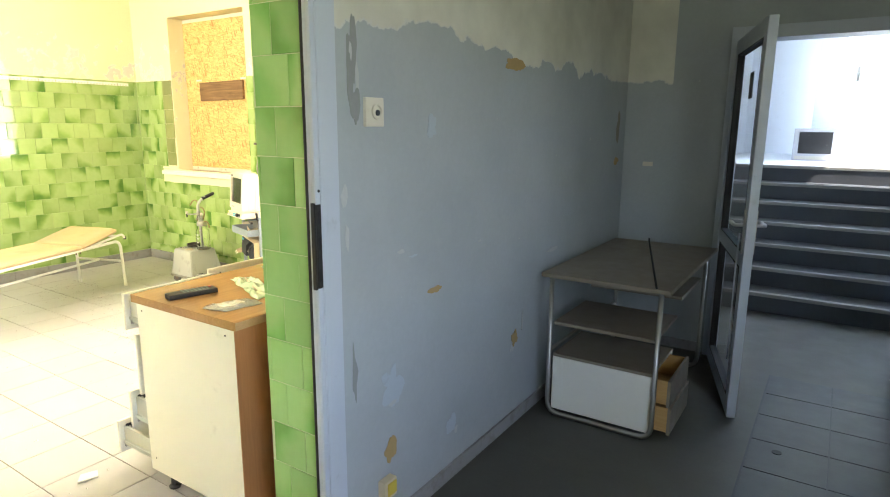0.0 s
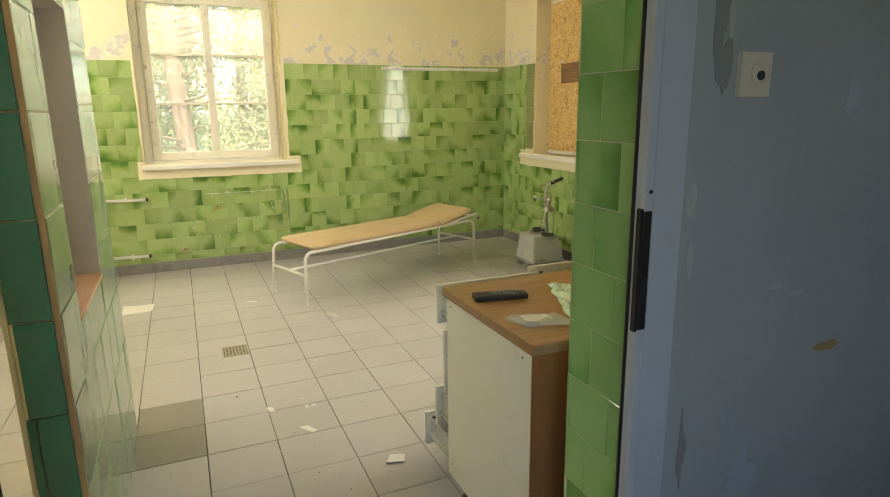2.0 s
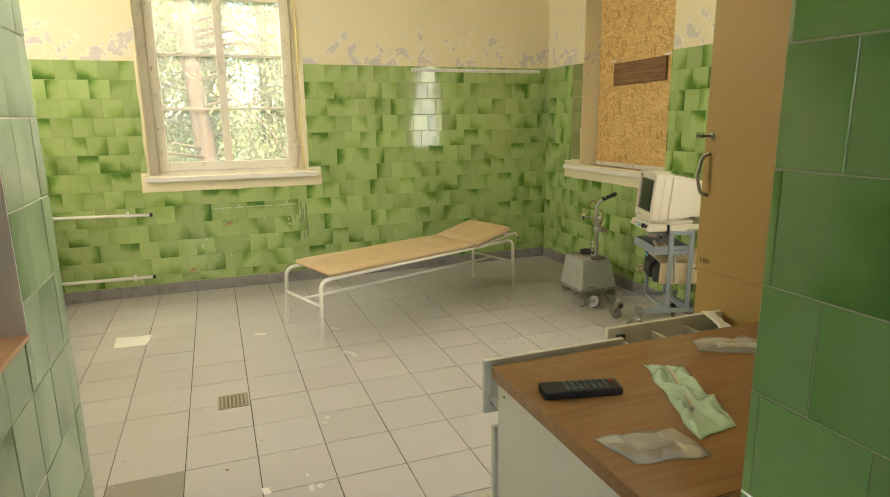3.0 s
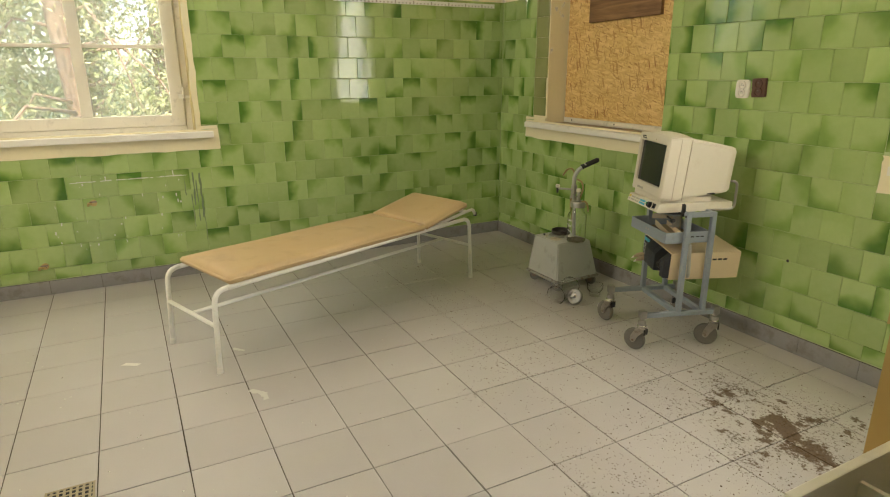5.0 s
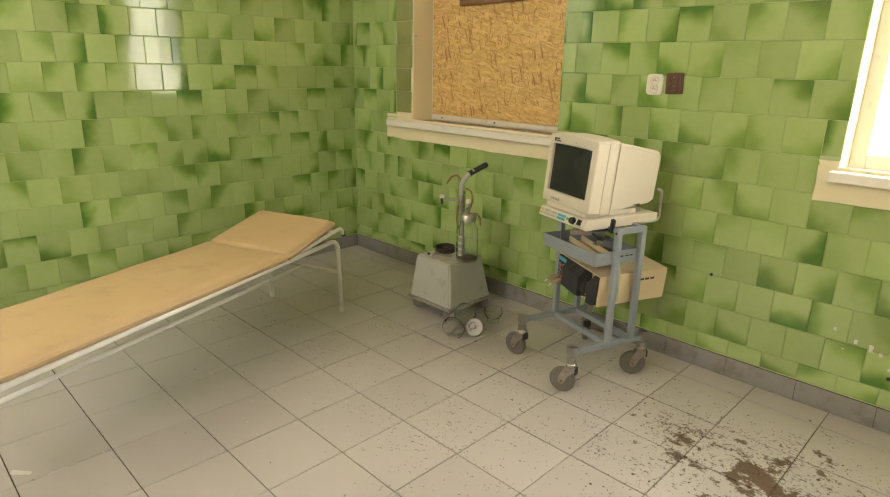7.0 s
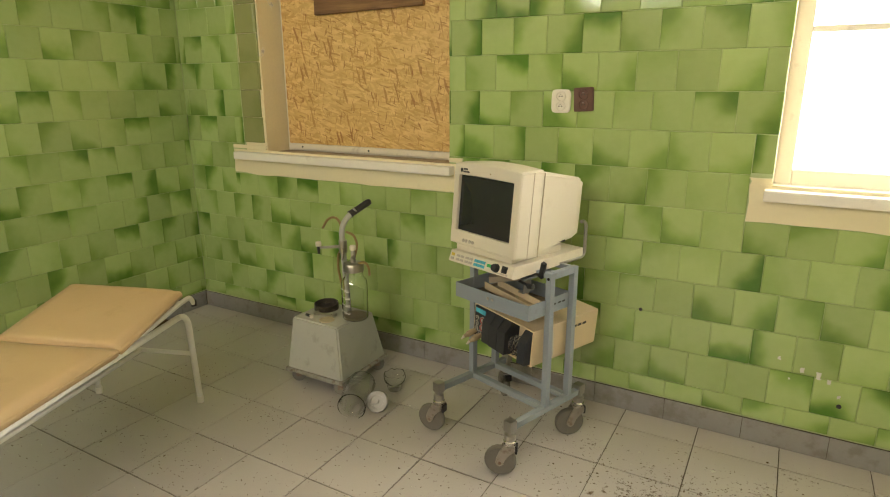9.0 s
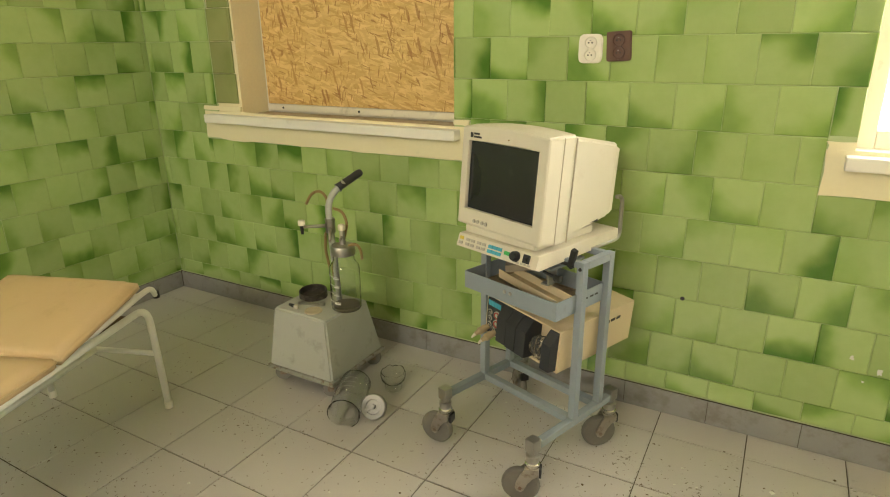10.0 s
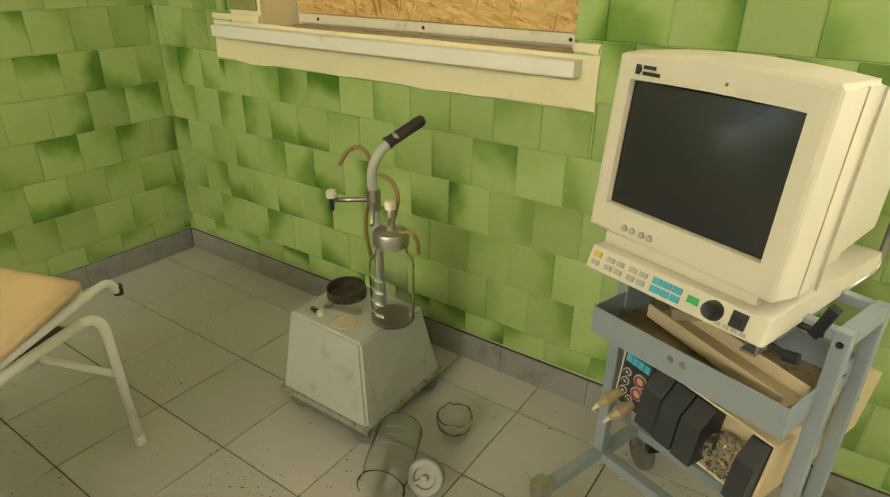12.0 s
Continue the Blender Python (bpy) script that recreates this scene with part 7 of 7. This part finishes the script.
tree(-11.8, 1.80, 9.0, 0.17, 2.2, 26000, 3, 1.0)
tree(-12.6, 4.2, 10.0, 0.15, 2.6, 18000, 5, 1.2)
tree(-13.6, 2.9, 8.5, 0.14, 2.6, 16000, 21, 1.4)
tree(-13.3, 0.6, 8.0, 0.13, 2.4, 16000, 23, 1.4)
tree(-15.2, 4.4, 9.5, 0.15, 2.8, 14000, 25, 1.3)
tree(-14.5, -0.6, 9.0, 0.16, 2.6, 12000, 8, 0.9)
tree(-17.0, 6.5, 11.0, 0.18, 3.0, 12000, 12, 0.9)
tree(-17.5, 2.0, 11.0, 0.18, 3.2, 12000, 14, 0.9)


# ---- tiles of walls and floor ----
def tile_mesh(name, material, depth, bevel, seams=0.0):
    """One tile, one by one wide in x and z, with its face towards -y, its edges rounded, and its own UV map."""
    bm = bmesh.new()
    b = bevel
    back = [bm.verts.new((x, depth, z)) for x, z in ((0, 0), (1, 0), (1, 1), (0, 1))]
    rim = [bm.verts.new((x, b * 0.10, z)) for x, z in ((0, 0), (1, 0), (1, 1), (0, 1))]
    top = [bm.verts.new((x, 0, z)) for x, z in ((b, b), (1 - b, b), (1 - b, 1 - b), (b, 1 - b))]
    bm.faces.new(top)
    for q, w in ((back, rim), (rim, top)):
        for i in range(4):
            bm.faces.new((q[i], q[(i + 1) % 4], w[(i + 1) % 4], w[i]))
    bmesh.ops.recalc_face_normals(bm, faces=bm.faces[:])
    uv = bm.loops.layers.uv.new("UVMap")
    for f in bm.faces:
        for loop in f.loops:
            loop[uv].uv = (loop.vert.co.x, loop.vert.co.z)
    return to_mesh(name, bm, M[material])


def spans(a0, a1, z0, z1, holes):
    """What is left of the stretch a0..a1 in the row z0..z1 beside the holes, and rows that a hole cuts."""
    left = [(a0, a1, z0, z1)]
    for h0, h1, s, t in holes:
        rest = []
        for p, q, u, v in left:
            if h1 <= p or h0 >= q or t <= u or s >= v:
                rest.append((p, q, u, v))
                continue
            if h0 > p:
                rest.append((p, h0, u, v))
            if h1 < q:
                rest.append((h1, q, u, v))
            if s > u + 0.005:
                rest.append((max(p, h0), min(q, h1), u, s))
            if t < v - 0.005:
                rest.append((max(p, h0), min(q, h1), t, v))
        left = rest
    return [c for c in left if c[1] - c[0] > 0.005 and c[3] - c[2] > 0.005]


def tile_wall(parent, frame_of, a0, a1, z_low, z_top, holes, wide, high, gap, mesh, shift, near, rng, joint=None):
    """Lays tiles in broken courses; those past the 300 nearest go into one joined mesh."""
    cells, row, z = [], 0, z_top
    while z > z_low + 0.01:
        low = max(z - high, z_low)
        if joint is None:
            at = a0 - wide * ((shift * row + rng.uniform(-0.12, 0.12)) % 1.0)
        else:
            at = a0 - (a0 - joint - rng.uniform(-0.006, 0.006) - wide * shift * (row + 1)) % wide
        while at < a1:
            w = wide
            p, q = max(at, a0), min(at + w, a1)
            if q - p > 0.012:
                cells += spans(p, q, low, z, holes)
            at += w
        z -= high
        row += 1
    cells.sort(key=lambda c: near(c))
    rest = bmesh.new()
    uv = rest.loops.layers.uv.new("UVMap")
    for i, (p, q, u, v) in enumerate(cells):
        g = gap / 2
        m = frame_of @ Matrix.LocRotScale((p + g * 0.55, rng.uniform(-0.0007, 0.0007), u + g * rng.uniform(0.6, 1.3)), Euler((rng.uniform(-0.006, 0.006), 0, rng.uniform(-0.006, 0.006))), (q - p - gap * rng.uniform(0.5, 0.9), 1, v - u - gap))
        if i < 300:
            ob = new("tile", mesh)
            ob.parent = parent
            ob.matrix_basis = m
        else:
            old = {}
            for f in mesh.polygons:
                face = rest.faces.new([old.setdefault(k, rest.verts.new(m @ mesh.vertices[k].co)) if k not in old else old[k] for k in f.vertices])
                for loop, k in zip(face.loops, f.vertices):
                    loop[uv].uv = (mesh.vertices[k].co.x, mesh.vertices[k].co.z)
    if len(rest.faces):
        ob = new("tiles", to_mesh("tiles", rest, mesh.materials[0]))
        ob.parent = parent
        tagged(ob, "further green glazed wall tiles", kind="stuff")
    else:
        rest.free()


rng = random.Random(7)
green = tile_mesh("tile", "tile_green", BACK, 0.02)
# west wall: its local x runs north along y
west_frame = Matrix(((0, -1, 0, WALL_X), (1, 0, 0, 0), (0, 0, 1, 0), (0, 0, 0, 1)))
west_holes = [(1.332, 2.867, 0.915, 1.085), (1.385, 2.757, 1.08, 2.2)]
part("grout", wall_boxes("x", WALL_X - BACK, WALL_X - 0.0035, -0.58, WALL_Y + BACK, 0, TILE_TOP, [(1.385, 2.757, 0.917, TILE_TOP)]), "grout", wall_west)
tile_wall(wall_west, west_frame, -0.58, WALL_Y, 0.10, TILE_TOP, west_holes, 0.1535, TILE, 0.0016, green, 0.5, lambda c: abs(c[0] - 3.3), rng, 3.643)
north_frame = pose(0, WALL_Y, 0)
north_holes = [(-7.30, -5.745, 0.915, 1.085), (-7.205, -5.82, 1.08, 2.2), (-4.515, -3.05, 0.915, 1.10), (-4.44, -3.12, 1.08, 2.2)]
part("grout", wall_boxes("y", WALL_Y + BACK, WALL_Y + 0.0035, WALL_X, DOOR_X1, 0, TILE_TOP, [(-7.20, -5.82, 0.915, TILE_TOP), (-4.44, -3.12, 0.915, TILE_TOP)]), "grout", wall_north)
tile_wall(wall_north, north_frame, WALL_X, DOOR_X1, 0.10, TILE_TOP, north_holes, 0.1532, TILE, 0.0016, green, 0.5, lambda c: abs(c[0] + 5.6), rng, -4.970)
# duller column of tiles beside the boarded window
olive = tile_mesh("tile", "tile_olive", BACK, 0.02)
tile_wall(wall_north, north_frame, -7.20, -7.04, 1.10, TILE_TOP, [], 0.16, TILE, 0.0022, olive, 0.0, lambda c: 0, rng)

# floor tiles: local x along x, local z along y, face up
floor_mesh = tile_mesh("floor_tile", "floor_tile", 0.012, 0.008)
floor_frame = Matrix(((1, 0, 0, 0), (0, 0, 1, 0), (0, -1, 0, 0), (0, 0, 0, 1)))
FX, FY, PX, PY = -5.204, 3.252, 0.3074, 0.3118
dark_floor = tile_mesh("floor_tile", "floor_tile_dark", 0.012, 0.008)
cells = []
for i in range(-9, 11):
    for j in range(-14, 8):
        p, q = max(FX + PX * i, WALL_X), min(FX + PX * (i + 1), DOOR_X0 - 0.02)
        u, v = max(FY + PY * j, -0.6), min(FY + PY * (j + 1), WALL_Y)
        if q - p > 0.02 and v - u > 0.02:
            cells.append((p, q, u, v))
for p, q, u, v in cells:
    # two tiles near the partition get the darker, browner colour
    ob = new("floor_tile", dark_floor if -4.75 < p < -4.2 and 1.2 < u < 1.55 else floor_mesh)
    ob.parent = floor
    ob.matrix_basis = floor_frame @ Matrix.LocRotScale((p + 0.0017, rng.uniform(-0.0006, 0.0006), u + 0.0023 + rng.uniform(-0.0006, 0.0006)), Euler((rng.uniform(-0.002, 0.002), 0, rng.uniform(-0.002, 0.002))), (q - p - 0.0032 - rng.uniform(0, 0.001), 1, v - u - 0.0046))

# tiles of the door reveal, the partition and its end
jamb_mesh = tile_mesh("tile", "tile_jamb", BACK, 0.008)
reveal = structure("door_reveal", box(-2.49, -2.262, 2.6016, 2.61, 0, DOOR_TOP), "grout_green", "green tiled reveal of the doorway", "door reveal")
tile_wall(reveal, pose(0, 2.600, 0), -2.49, -2.262, 0.0, 2.2185, [(-3.0, -2.0, DOOR_TOP - 0.02, 2.4)], 0.154, TILE, 0.0026, jamb_mesh, 0.5, lambda c: 0, rng, -2.325)
marble = tile_mesh("tile", "tile_marble", BACK, 0.012)
south_frame = Matrix(((-1, 0, 0, 0), (0, -1, 0, 1.385), (0, 0, 1, 0), (0, 0, 0, 1)))
part("grout", wall_boxes("y", 1.385 - BACK, 1.3815, -4.36, -3.012, 0, 2.84, [(-3.90, -3.31, 0.91, 1.905)]), "grout_pale", stub)
tile_wall(stub, south_frame, 3.012, 4.36, 0.0, 2.8445, [(3.31, 3.90, 0.91, 1.905)], 0.2035, 0.2612, 0.004, marble, 0.0, lambda c: 0, rng, 3.244)
dark_mesh = tile_mesh("tile", "tile_dark", 0.008, 0.012)
east_frame = Matrix(((0, -1, 0, -3.000), (1, 0, 0, 0), (0, 0, 1, 0), (0, 0, 0, 1)))
tile_wall(stub, east_frame, 1.276, 1.374, 0.0, 2.8445, [], 0.2, 0.2612, 0.004, dark_mesh, 0.0, lambda c: 0, rng)
